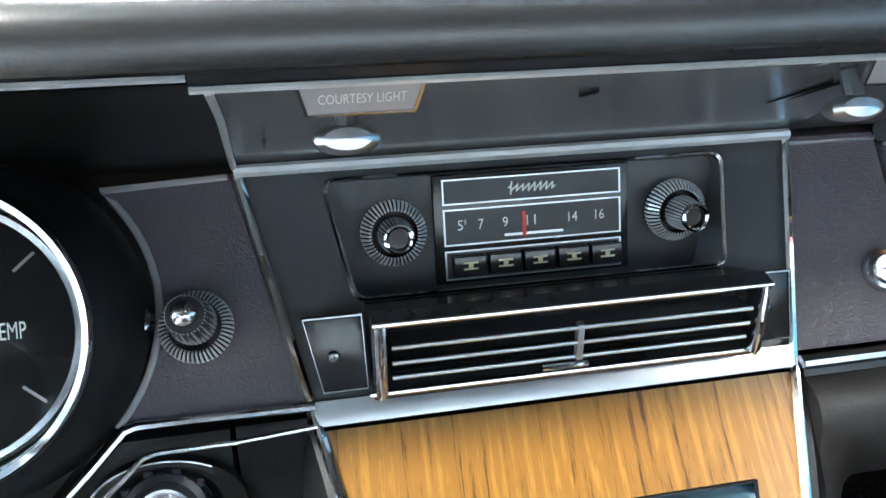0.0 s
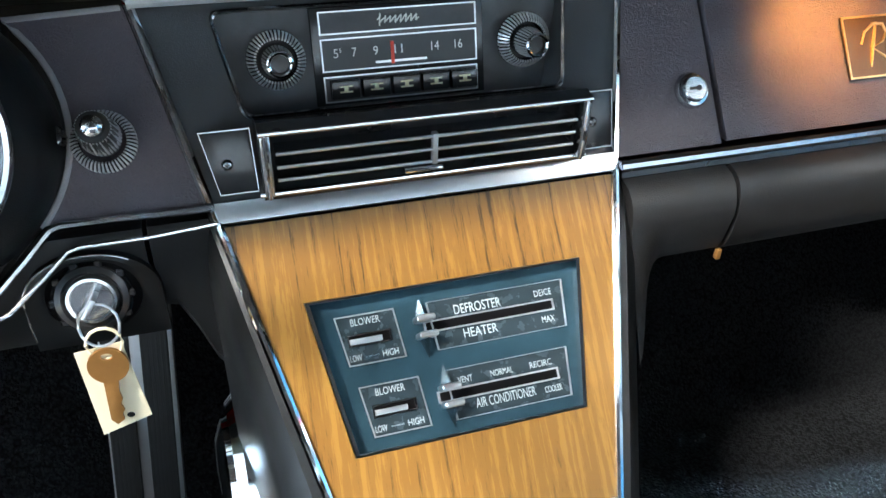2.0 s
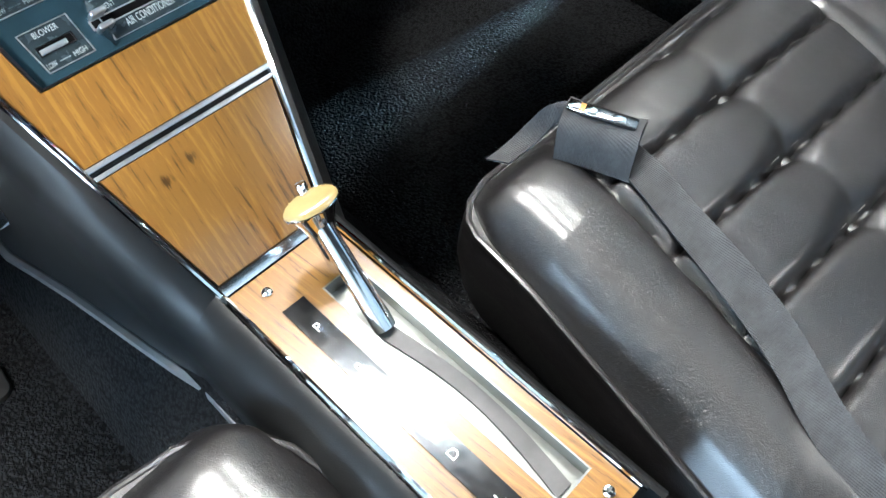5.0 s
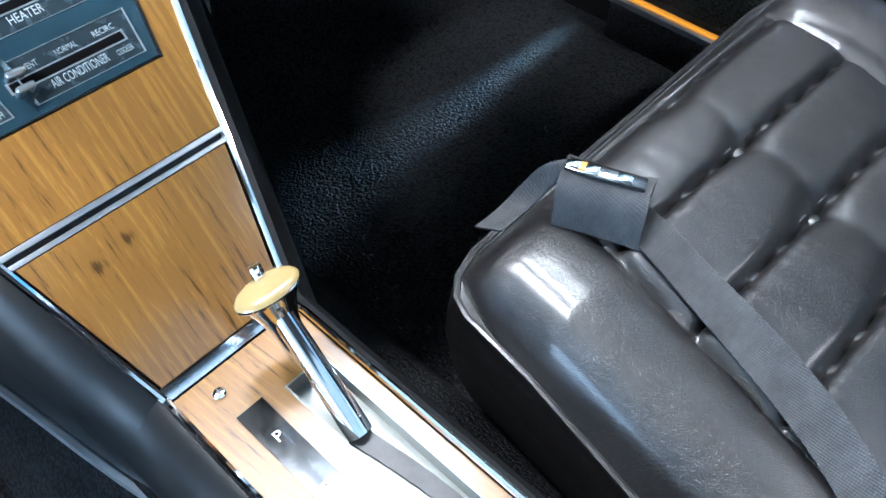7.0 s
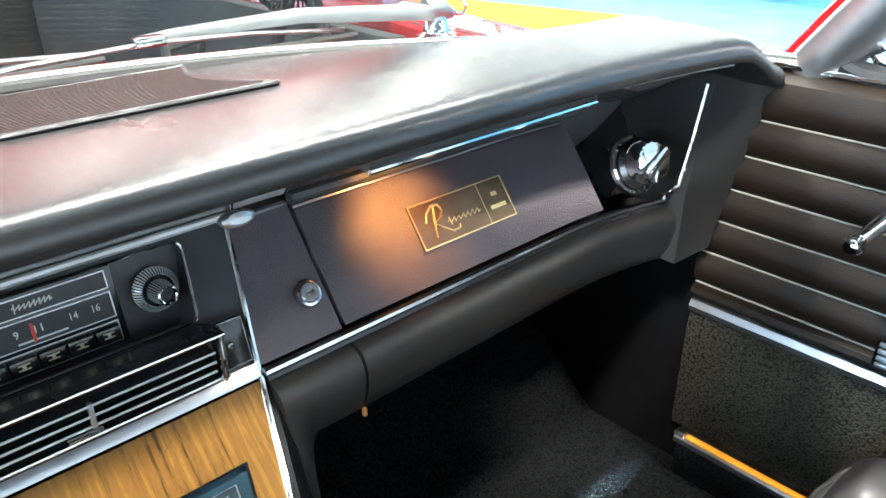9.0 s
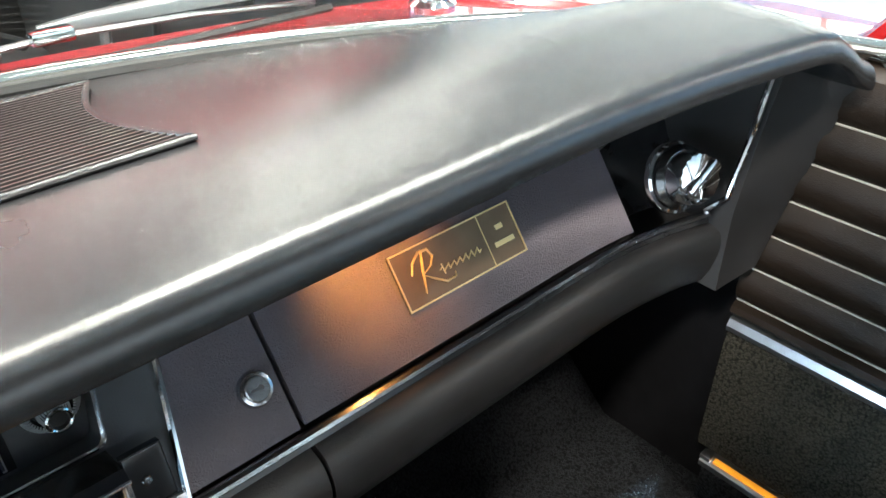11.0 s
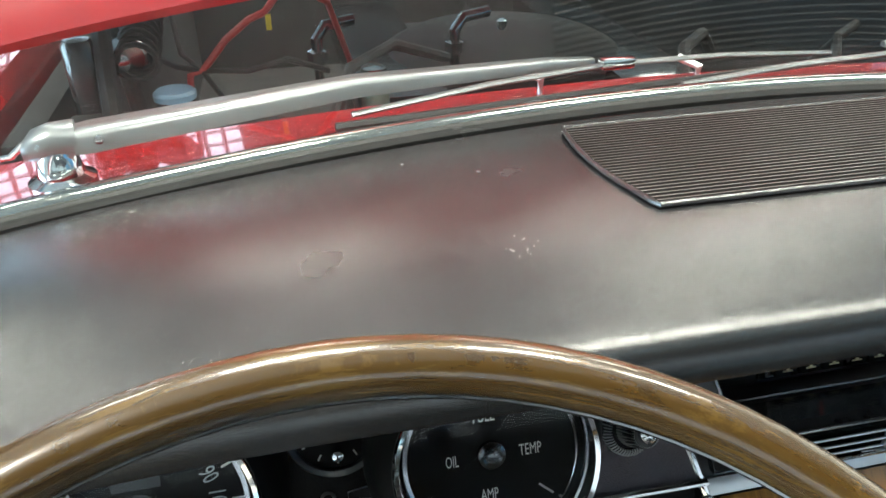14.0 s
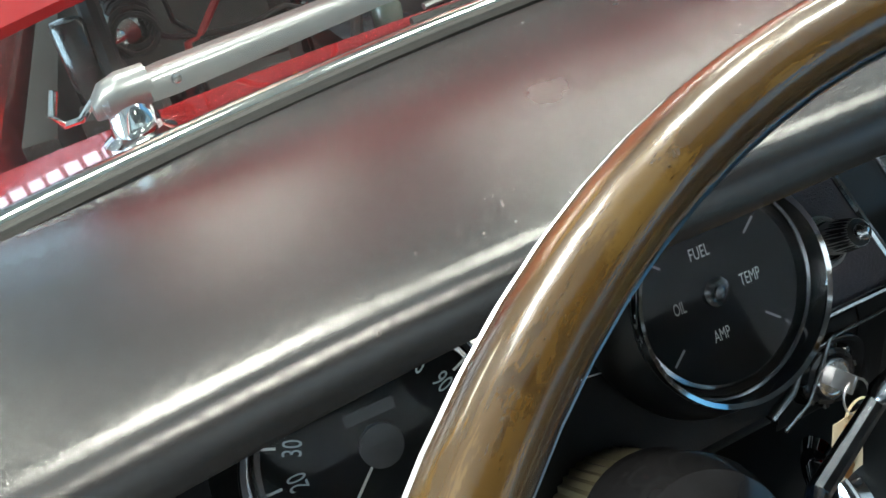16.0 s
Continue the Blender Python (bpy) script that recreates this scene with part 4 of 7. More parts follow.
def build_vent():
    v = thing("air_vent", "black centre air vent with chrome-edged louvres", "air vent")
    x0, x1 = -0.067, 0.119
    part("body", loft([[(x, y, z) for y, z in ((0.030, 0.767), (0.0, 0.7785), (-0.008, 0.7765), (-0.0075, 0.7735), (0.004, 0.772), (0.012, 0.744), (-0.004, 0.7375), (-0.002, 0.734), (0.030, 0.734))] for x in (x0, x1)]), M_GLOSS, v, "gloss black hood")
    part("upper_edge", tube([(x0, -0.008, 0.7755), (x1, -0.008, 0.7755)], 0.0013, 8), M_CHROME_DULL, v, "chrome edge")
    part("lower_edge", tube([(x0 - 0.002, -0.004, 0.7385), (x1 + 0.002, -0.004, 0.7385)], 0.0015, 8), M_CHROME_DULL, v, "chrome edge")
    for z, y in ((0.7635, -0.0075), (0.7555, -0.0070), (0.7475, -0.0060)):
        lv = part("louvre", box((x0 + x1) / 2, y + 0.010, z - 0.001, x1 - x0 - 0.016, 0.018, 0.0016), M_GLOSS, v)
        part("louvre_edge", tube([(x0 + 0.008, y, z), (x1 - 0.008, y, z)], 0.0010, 6), M_ALU, lv, "chrome edge")
    part("divider", box(0.0265, -0.0065, 0.7560, 0.0032, 0.004, 0.0185, 0.0006), M_ALU, v, "bright divider")
    part("thumb_tab", box(0.020, -0.0065, 0.7445, 0.022, 0.006, 0.0022, 0.0008), M_CHROME, v)
    for x, s in ((x0 + 0.003, -1), (x1 - 0.003, 1)):
        cap = [(x, -0.0095 + 0.012 * (1 - math.cos(a)) * 0.2, 0.757 + 0.0195 * math.sin(a)) for a in seq(-1.35, 1.35, 9)]
        part("end_cap", box(x, -0.0035, 0.7570, 0.0058, 0.0115, 0.0365, 0.0022), M_CHROME_DULL, v, "worn chrome end cap")
        part("end_cap_rib", tube([(q[0], q[1] - 0.0005, q[2]) for q in cap], 0.0010, 6), M_CHROME_DULL, v)
    for poly, sx in (([(-0.0890, -0.0150), (-0.0695, -0.0150), (-0.0700, 0.0180), (-0.0955, 0.0180)], -0.0835), ([(0.1215, -0.0150), (0.1425, -0.0150), (0.1430, 0.0180), (0.1215, 0.0180)], 0.1300)):
        p = part("side_plate", slab(poly, 0.006, MV, 0.001, base=-0.006), M_GLOSS, v, "gloss black side plate")
        c = Vector((sum(a for a, _ in poly) / 4, sum(b for _, b in poly) / 4))
        big = [tuple(c + (Vector(q) - c) * 1.045) for q in poly]
        part("outline", ring_slab(big, poly, 0.0065, MV, base=-0.006), M_GUN, p, "bright outline")
        screw(v, MV @ pose(sx, 0.0005, 0.0), 0.0030, M_GUN)


build_vent()


# ---- switches under the brow ----
def build_switches():
    for x, xr, text in ((-0.0685, -0.073, "COURTESY LIGHT"), (0.1465, 0.137, "")):
        s = thing("toggle_switch", "chrome rocker switch under a small metal label plate", "switch", "switches under the brow")
        m = plane((x, -0.030, 0.8805), (0, -0.55, 1.0), (0, -1.0, -0.55))
        pl = part("label_plate", slab([(-0.0182, -0.0092), (0.0182, -0.0092), (0.0215, 0.0062), (-0.0215, 0.0062)], 0.0018, m, 0.0004), M_PLATE, s, "grey metal label plate")
        part("plate_outline", ring_slab([(-0.0192, -0.0100), (0.0192, -0.0100), (0.0225, 0.0062), (-0.0225, 0.0062)], [(-0.0182, -0.0092), (0.0182, -0.0092), (0.0213, 0.0058), (-0.0213, 0.0058)], 0.0022, m), M_CHROME_DULL, pl)
        if text:
            words("lettering", text, 0.0042, m @ pose(0.0005, -0.0025, 0.0018), M_WHITE, pl, width=0.0300)
        else:
            part("lettering_bar", slab(rect(-0.011, -0.0040, 0.011, -0.0010), 0.0003, m, base=0.0018), M_WHITE, pl, smooth=False)
        part("stem", tube([(xr, -0.006, 0.872), (xr, -0.013, 0.862)], 0.004, 8), M_SATIN, s)
        mr = plane((xr, -0.014, 0.8585), (0, 0.35, 1), (0, -1, 0.35))
        part("rocker", lathe([(0.9, -0.006), (1.0, -0.002), (0.95, 0.002), (0.7, 0.0045), (0.0, 0.0052)], mr @ Matrix.Diagonal((0.0125, 0.0058, 1, 1)), 28), M_ALU, s, "rounded satin chrome rocker")
    screw(DASH, plane((-0.105, 0.040, 0.8445), (0, 0.6, 0.8), (0, -0.8, -0.6)), 0.0028, M_GUN)
    for a, b, r in (((0.129, 0.0340, 0.8505), (0.146, 0.0130, 0.8635), 0.0017), ((0.137, 0.0340, 0.8505), (0.152, 0.0140, 0.8630), 0.0012), ((0.0265, 0.0135, 0.8632), (0.0335, 0.0095, 0.8658), 0.0013)):
        part("soffit_slot", tube([a, b], r, 6, flat=0.6), M_PIT, DASH, "small dark slot")


build_switches()


# ---- cigar lighter ----
def build_lighter():
    k = thing("cigar_lighter", "fluted dark chrome lighter knob on a ribbed collar", "lighter")
    m = MD @ pose(-0.143, 0.0465, 0.0)
    cl = part("collar", lathe([(0.0160, 0), (0.0160, 0.004), (0.0135, 0.0080), (0.0120, 0.0080), (0.0115, 0.003)], m, 48, ring=True), M_GLOSS, k, "black collar")
    part("knurled_edge", knurl(m, 0.0128, 0.0164, 0.0090, 0.0048, 48), M_TICK, cl, "fine bright ribs", smooth=False)
    m2 = m @ pose(0, 0.001, 0)
    kb = part("knob", lathe([(0.0088, 0.002), (0.0092, 0.012), (0.0100, 0.020), (0.0094, 0.029), (0.0080, 0.0335), (0.0010, 0.0340)], m2, 44, ribs=0.09, rib_from=1, rib_to=3), M_SLAT, k, "dark fluted knob")
    part("knob_ribs", knurl(m2, 0.0082, 0.0102, 0.0338, 0.0150, 34), M_TICK, kb, "fine bright ribs", smooth=False)
    part("button", lathe([(0.0056, 0.0335), (0.0052, 0.0375), (0.0034, 0.0394), (0.0008, 0.0400)], m2, 24), M_CHROME_DULL, kb, "polished round button")


build_lighter()


# ---- glove box ----
def build_glove_box():
    g = thing("glove_box_door", "plum-brown grained vinyl glove box door with brass plaque", "glove box")
    x0, x1 = 0.2275, 0.570
    rows = []
    for x in seq(x0, x1, 15):
        rows.append([(x, face_y(z, x) - o, z) for z, o in ((0.7295, 0.002), (0.7305, 0.004), (0.77, 0.004), (0.811, 0.004), (0.8125, 0.002), (0.8125, -0.01), (0.7295, -0.01))])
    part("door_skin", loft(rows), M_PLUM, g)
    part("upper_moulding", tube([(x, face_y(0.8140, x) - 0.004, 0.8140) for x in seq(x0, x1, 13)], 0.0012, 6), M_ALU, g, "thin bright moulding")
    part("upper_roll", tube([(x, face_y(0.8165, x) - 0.004, 0.8215) for x in seq(x0 - 0.002, x1 + 0.02, 13)], 0.0062, 8), M_BLACK, g, "black rolled upper edge")
    m = MD @ pose(0.3900, vz(0.7690), 0.0042, 0, 0, 0)
    outer, inner = rect(-0.0605, -0.0215, 0.0605, 0.0215), rect(-0.0592, -0.0202, 0.0592, 0.0202)
    p = part("plaque", slab(outer, 0.0012, m), M_BRASS, g, "dark brass plaque", smooth=False)
    part("plaque_frame", ring_slab(outer, inner, 0.0012, m, base=0.0008), M_GOLD, p, "gold frame")
    part("plaque_rule", slab(rect(0.0255, -0.0202, 0.0263, 0.0202), 0.0006, m, base=0.0010), M_GOLD, p, smooth=False)
    big = [(-0.047, 0.002), (-0.043, 0.010), (-0.035, 0.0155), (-0.027, 0.0150), (-0.0245, 0.009), (-0.029, 0.003), (-0.038, -0.001), (-0.030, -0.007), (-0.021, -0.013), (-0.012, -0.0125), (-0.011, -0.009)]
    part("flourish", tube([m @ Vector((u, v, 0.0015)) for u, v in big], [0.0007, 0.001, 0.0012, 0.0012, 0.001, 0.0009, 0.0007, 0.0009, 0.001, 0.0008, 0.0005], 6), M_GOLD, p, "gold flourish")
    part("flourish", tube([m @ Vector((u, v, 0.0016)) for u, v in ((-0.032, 0.0165), (-0.037, 0.002), (-0.0415, -0.014))], [0.0008, 0.0011, 0.0006], 6), M_GOLD, p, "gold flourish")
    swash(m @ pose(-0.002, -0.0035, 0.0015), 0.042, 0.0062, 7, 0.0006, M_GOLD, p, "gold flourish")
    part("gold_bar", slab(rect(0.0395, 0.0040, 0.0470, 0.0080), 0.0003, m, base=0.0012), M_GOLD, p, smooth=False)
    part("gold_bar", slab(rect(0.0330, -0.0085, 0.0535, -0.0045), 0.0003, m, base=0.0012), M_GOLD, p, smooth=False)
    lk = thing("glove_box_lock", "round chrome key lock in the vinyl panel", "lock")
    ml = MD @ pose(0.2085, vz(0.7565), 0.0)
    part("collar", lathe([(0.0118, 0), (0.0118, 0.002), (0.0105, 0.0045), (0.0085, 0.0050)], ml, 36, ring=True), M_CHROME_DULL, lk, "flared chrome collar")
    part("barrel", lathe([(0.0082, 0.003), (0.0082, 0.0068), (0.0074, 0.0074)], ml, 30), M_CHROME_DULL, lk)
    part("keyhole", merge(slab(rect(-0.0045, -0.0008, 0.0025, 0.0008), 0.0003, ml, base=0.0074), lathe([(0.0018, 0.0074), (0.0018, 0.0078)], ml @ pose(0.002, 0, 0), 12)), M_MATT, lk, smooth=False)


build_glove_box()


def build_map_lamp():
    s = thing("map_light", "slim map light under the brow in a chrome strip", "map light")
    path = [(x, -0.020 - wrap(x), 0.872) for x in seq(0.235, 0.50, 9)]
    part("housing", tube(path, 0.009, 8, flat=0.6), M_SATIN, s)
    part("strip", tube([Vector(p) + Vector((0, -0.008, -0.004)) for p in path], 0.0022, 8), M_CHROME, s, "chrome strip")
    part("lens", box(0.318, -0.006, 0.8625, 0.030, 0.008, 0.004, 0.001), glow("warm_lens", (1.0, 0.5, 0.15), 3.0), s, "small warm glowing lens")


build_map_lamp()


def build_round_vent(x, y, z, turn):
    v = thing("round_vent", "chrome round air vent with a turnable grip", "air vent", "round vents at the dash ends")
    m = plane((x, y, z), (0, 0.45, 1), (0, -1, 0.45)) @ pose(0, 0, 0, 0, 0, 0)
    m = m @ pose(0, 0, 0, 0, turn, 0)
    part("flange", lathe([(0.031, -0.008), (0.0325, -0.004), (0.0315, 0.0), (0.029, 0.001)], m, 40, ring=True), M_CHROME, v, "chrome flange")
    part("cup", lathe([(0.029, 0.0), (0.0285, 0.006), (0.024, 0.010), (0.008, 0.011)], m, 40), M_GUN, v)
    grip = part("grip", lathe([(0.023, 0.008), (0.0235, 0.022), (0.021, 0.028), (0.010, 0.030)], m, 36, ribs=0.06, rib_from=1, rib_to=2), M_CHROME, v, "chrome grip")
    part("bar", box(0, 0, 0.0295, 0.040, 0.010, 0.010, 0.003, m @ pose(0, 0, 0, 0, 0, 25)), M_CHROME, grip)


build_round_vent(0.607, -0.012, 0.776, -14)
build_round_vent(-0.588, -0.012, 0.752, 14)


# ---- instruments ----
def gauge_frame(x, v, n=0.0, tip=0.0):
    """On the dash face; tip leans the gauge's axis down towards the driver."""
    return MD @ pose(x, v, n, tip, 0, 0)


def build_big_gauge(x, v, name, label, r):
    g = thing(name, label, "gauge", "round dash gauges")
    m = gauge_frame(x, v, 0.0145, 12)
    part("shroud", lathe([(r + 0.017, -0.016), (r + 0.016, 0.000), (r + 0.009, 0.014), (r + 0.002, 0.022), (r - 0.001, 0.020), (r - 0.004, 0.004)], m, 56, ring=True), M_FLANK, g, "satin black shroud")
    part("ring", lathe([(r + 0.001, 0.018), (r + 0.0030, 0.0275), (r + 0.0018, 0.0310), (r - 0.0008, 0.0300), (r - 0.0022, 0.024), (r - 0.0022, 0.016)], m, 64, ring=True), M_CHROME, g, "chrome ring")
    part("inner_ring", lathe([(r - 0.006, 0.010), (r - 0.005, 0.0135), (r - 0.0075, 0.0145), (r - 0.0085, 0.010)], m, 56, ring=True), M_CHROME_DULL, g, "bright inner ring")
    d = part("dial", lathe([(r - 0.002, 0.006), (r - 0.004, 0.0090), (r - 0.02, 0.0092), (0.001, 0.0092)], m, 56), M_FACE, g, "black dial")
    lens = part("lens", lathe([(r - 0.003, 0.0185), (r - 0.003, 0.0200)], m, 48), M_LENS, g, "clear lens")
    lens.visible_shadow = False
    return g, d, m


def build_gauges():
    g, d, m = build_big_gauge(-0.2385, 0.0520, "combination_gauge", "round black gauge for oil, fuel, temperature and charge", 0.0592)
    for t, u, v, w in (("OIL", -0.0240, -0.0010, 0.0078), ("TEMP", 0.0245, -0.0005, 0.0140), ("FUEL", -0.0025, 0.0240, 0.0130), ("AMP", -0.0030, -0.0245, 0.0110)):
        words("lettering", t, 0.0070, m @ pose(u, v, 0.0095), M_WHITE, d, width=w)
    part("hub", lathe([(0.0085, 0.009), (0.0085, 0.0125), (0.006, 0.014), (0.0042, 0.0132), (0.0035, 0.0155), (0.001, 0.016)], m, 24), M_GUN, d, "round screw hub")
    for a in (40, 140, 220, 320):
        part("tick", box(0.0425, 0, 0.0096, 0.011, 0.0012, 0.0004, m=m @ pose(0, 0, 0, 0, 0, a)), M_PLATE, d, smooth=False)
    s, d, m = build_big_gauge(-0.4395, 0.0520, "speedometer", "round black speedometer with white numerals", 0.0650)
    for i in range(13):
        a = 225 - i * 22.5
        c, sn = math.cos(radians(a)), math.sin(radians(a))
        part("tick", box(0.0535, 0, 0.0096, 0.007, 0.0012, 0.0004, m=m @ pose(0, 0, 0, 0, 0, a)), M_WHITE, d, smooth=False)
        words("numeral", str(10 * i), 0.0095, m @ pose(0.0425 * c, 0.0425 * sn, 0.0096, 0, 0, a - 90), M_PRINT, d, width=0.0040 * len(str(10 * i)))
    part("hub", lathe([(0.011, 0.009), (0.011, 0.013), (0.006, 0.014)], m, 24), M_MATT, d)
    part("needle", box(0.020, 0, 0.0118, 0.046, 0.0012, 0.0006, m=m @ pose(0, 0, 0, 0, 0, 225)), M_WHITE, d, smooth=False)
    part("counter", slab(rect(-0.013, 0.014, 0.013, 0.020), 0.0004, m, base=0.0093), M_DIAL, d, smooth=False)
    # clock
    c = thing("dash_clock", "small round clock with red hands and a chrome set knob", "clock")
    mc = gauge_frame(-0.3285, 0.0800, 0.006, 8)
    part("ring", lathe([(0.0290, 0.0), (0.0305, 0.006), (0.0295, 0.0085), (0.0270, 0.006), (0.0265, 0.001)], mc, 48, ring=True), M_ALU, c, "chrome ring")
    part("dial", lathe([(0.027, -0.001), (0.027, 0.001), (0.001, 0.0012)], mc, 40), M_FACE, c, "black dial")
    for i in range(12):
        part("tick", box(0.0215, 0, 0.0016, 0.004, 0.0010, 0.0004, m=mc @ pose(0, 0, 0, 0, 0, 30 * i)), M_WHITE, c, smooth=False)
    for a, l in ((75, 0.016), (110, 0.012)):
        part("hand_pointer", box(l / 2, 0, 0.0026, l, 0.0016, 0.0004, m=mc @ pose(0, 0, 0, 0, 0, a)), M_NEEDLE, c, "red pointer", smooth=False)
    part("set_knob", lathe([(0.0038, 0.0), (0.0038, 0.010), (0.0032, 0.0125), (0.001, 0.0132)], mc @ pose(0, -0.0165, 0), 24), M_CHROME, c, "chrome set knob")
    # turn signal marks
    t = thing("signal_indicator", "pair of dark turn signal arrows with a round lamp between", "indicator")
    mt = gauge_frame(-0.337, 0.036, 0.002)
    for s_ in (-1, 1):
        tri = [(s_ * 0.012, -0.0022), (s_ * 0.030, -0.0045), (s_ * 0.030, 0.0045), (s_ * 0.012, 0.0022)][:: s_]
        part("arrow", slab(tri, 0.0008, mt), M_GLOSS, t)
        part("arrow_outline", tube([mt @ Vector((u, v, 0.0010)) for u, v in tri], 0.0005, 5, closed=True), M_ALU, t, "thin bright outline")
    part("lamp_lens", lathe([(0.0048, 0), (0.0048, 0.002), (0.0032, 0.003), (0.0028, 0.001)], mt, 24, ring=True), M_ALU, t)
    # trip knob beside the right gauge
    k = thing("trim_knob", "small fluted dark knob beside the round gauge", "knob")
    part("grip", lathe([(0.0062, 0), (0.0068, 0.006), (0.0058, 0.011), (0.003, 0.012)], gauge_frame(-0.1665, 0.051, 0.0), 28, ribs=0.06, rib_from=0, rib_to=2), M_GUN, k)
    k2 = thing("trim_knob", "small ringed dark knob between the gauges", "knob")
    part("grip", lathe([(0.0078, 0), (0.0085, 0.008), (0.007, 0.010), (0.004, 0.007)], gauge_frame(-0.3005, 0.064, 0.004), 28), M_GUN, k2)
    # pale vertical strips at the driver's end
    e = thing("end_trim", "dark driver's end panel with two bright strips", "trim")
    for xa, va, xb, vb in ((-0.6345, 0.082, -0.6355, -0.010), (-0.6180, 0.082, -0.6240, -0.010), (-0.5925, 0.084, -0.6080, 0.030)):
        part("strip", tube([MD @ Vector((xa, va, 0.006)), MD @ Vector(((xa + xb) / 2 + 0.001, (va + vb) / 2, 0.006)), MD @ Vector((xb, vb, 0.006))], 0.0018, 6), M_PLATE, e, "pale narrow strip")


build_gauges()


# ---- ignition and key ----
def build_ignition():
    g = thing("ignition_switch", "round ignition switch with toothed black collar", "ignition switch")
    m = plane((-0.163, 0.005, 0.687), (0, 0.30, 1), (0, -1, 0.30))
    ma = plane((-0.163, 0.004, 0.687), (0, 0, 1), (0, -1, 0))
    around = seq(0, 2 * math.pi, 49)[:-1]
    arch = [(0.0350 * math.cos(a), 0.0275 * math.sin(a)) if a <= math.pi else (0.0350 * (1 if math.cos(a) > 0 else -1) * min(1, 1.45 * abs(math.cos(a))), -0.0310 * min(1, 1.45 * abs(math.sin(a)))) for a in around]
    well = [(0.0245 * math.cos(a), 0.0235 * math.sin(a)) for a in around]
    ho = part("housing", ring_slab(arch, well, 0.0050, ma, base=-0.001, crown=0.0012), M_FLANK, g, "raised black arched housing")
    part("edge_line", tube([ma @ Vector((0.0346 * math.cos(a), 0.0271 * math.sin(a), 0.0042)) for a in seq(0.9, math.pi, 17)] + [ma @ Vector((-0.0350, -0.010, 0.0042)), ma @ Vector((-0.0345, -0.024, 0.0042))], 0.0007, 6), M_RIB, ho, "thin bright line along the housing edge")
    part("well", lathe([(0.0250, 0.0035), (0.0240, 0.0006), (0.0130, 0.0004)], ma, 40, ring=True), M_PIT, ho, "dark well")
    part("collar", lathe([(0.0200, 0), (0.0205, 0.008), (0.0185, 0.0120), (0.0155, 0.0130), (0.0138, 0.0110)], m, 44), M_GLOSS, g, "black collar")
    for i in range(10):
        a = math.pi * 2 * i / 10
        part("tooth", box(0.0196 * math.cos(a), 0.0196 * math.sin(a), 0.0085, 0.0042, 0.0042, 0.0060, 0.0008, m, seg=1), M_GLOSS, g)
    br = part("barrel", lathe([(0.0136, 0.004), (0.0136, 0.0130), (0.0126, 0.0148), (0.0110, 0.0150), (0.0104, 0.0144), (0.001, 0.0144)], m, 36), M_CHROME_DULL, g, "bright barrel")
    part("keyway", slab(rect(-0.0012, -0.0060, 0.0012, 0.0060), 0.0004, m @ pose(0, 0, 0, 0, 0, -35), base=0.0143), M_PIT, br, smooth=False)
    k = thing("car_key", "brass car key hanging from a wire ring", "key")
    part("inserted_key", box(0, 0, 0.021, 0.003, 0.012, 0.016, 0.001, m @ pose(0, 0, 0, 0, 0, -35)), M_ALU, k, "key in the lock")
    loop = [m @ Vector((0.003 + 0.010 * math.cos(a), -0.010 + 0.012 * math.sin(a), 0.026)) for a in seq(0, 2 * math.pi, 17)[:-1]]
    part("wire_ring", tube(loop, 0.0008, 6, closed=True), M_ALU, k, "wire ring")
    mk = plane((-0.161, -0.024, 0.652), (0.06, 0.05, 1), (0, -1, 0.05))
    ring2 = [mk @ Vector((0.009 * math.cos(a), 0.022 + 0.010 * math.sin(a), 0.002)) for a in seq(0, 2 * math.pi, 15)[:-1]]
    part("wire_ring", tube(ring2, 0.0009, 6, closed=True), M_PAPER, k, "pale plastic ring")
    bow = [(0.0105 * math.cos(a), 0.008 + 0.0115 * math.sin(a)) for a in seq(0, 2 * math.pi, 25)[:-1]]
    hole = [(0.0030 * math.cos(a), 0.0145 + 0.0022 * math.sin(a)) for a in seq(0, 2 * math.pi, 25)[:-1]]
    part("bow", framed(bow, hole, 0.0020, mk, base=0.002), M_KEY, k)
    blade = [(-0.004, -0.001), (-0.004, -0.030), (-0.001, -0.034), (0.003, -0.031), (0.0025, -0.027), (0.004, -0.024), (0.0025, -0.020), (0.004, -0.016), (0.003, -0.011), (0.004, -0.001)]
    part("blade", slab(blade, 0.0018, mk, 0.0003, base=0.002), M_KEY, k)
    tg = thing("key_tag", "white paper key tag with a punched hole", "tag")
    poly = [(-0.016, 0.016), (0.008, 0.020), (0.017, -0.034), (-0.010, -0.044)]
    cut = [(0.006 + 0.0022 * math.cos(a), -0.032 + 0.0022 * math.sin(a)) for a in seq(0, 2 * math.pi, 17)[:-1]]
    part("card", framed(poly, cut, 0.0006, mk, base=-0.001), M_PAPER, tg, smooth=False)


build_ignition()


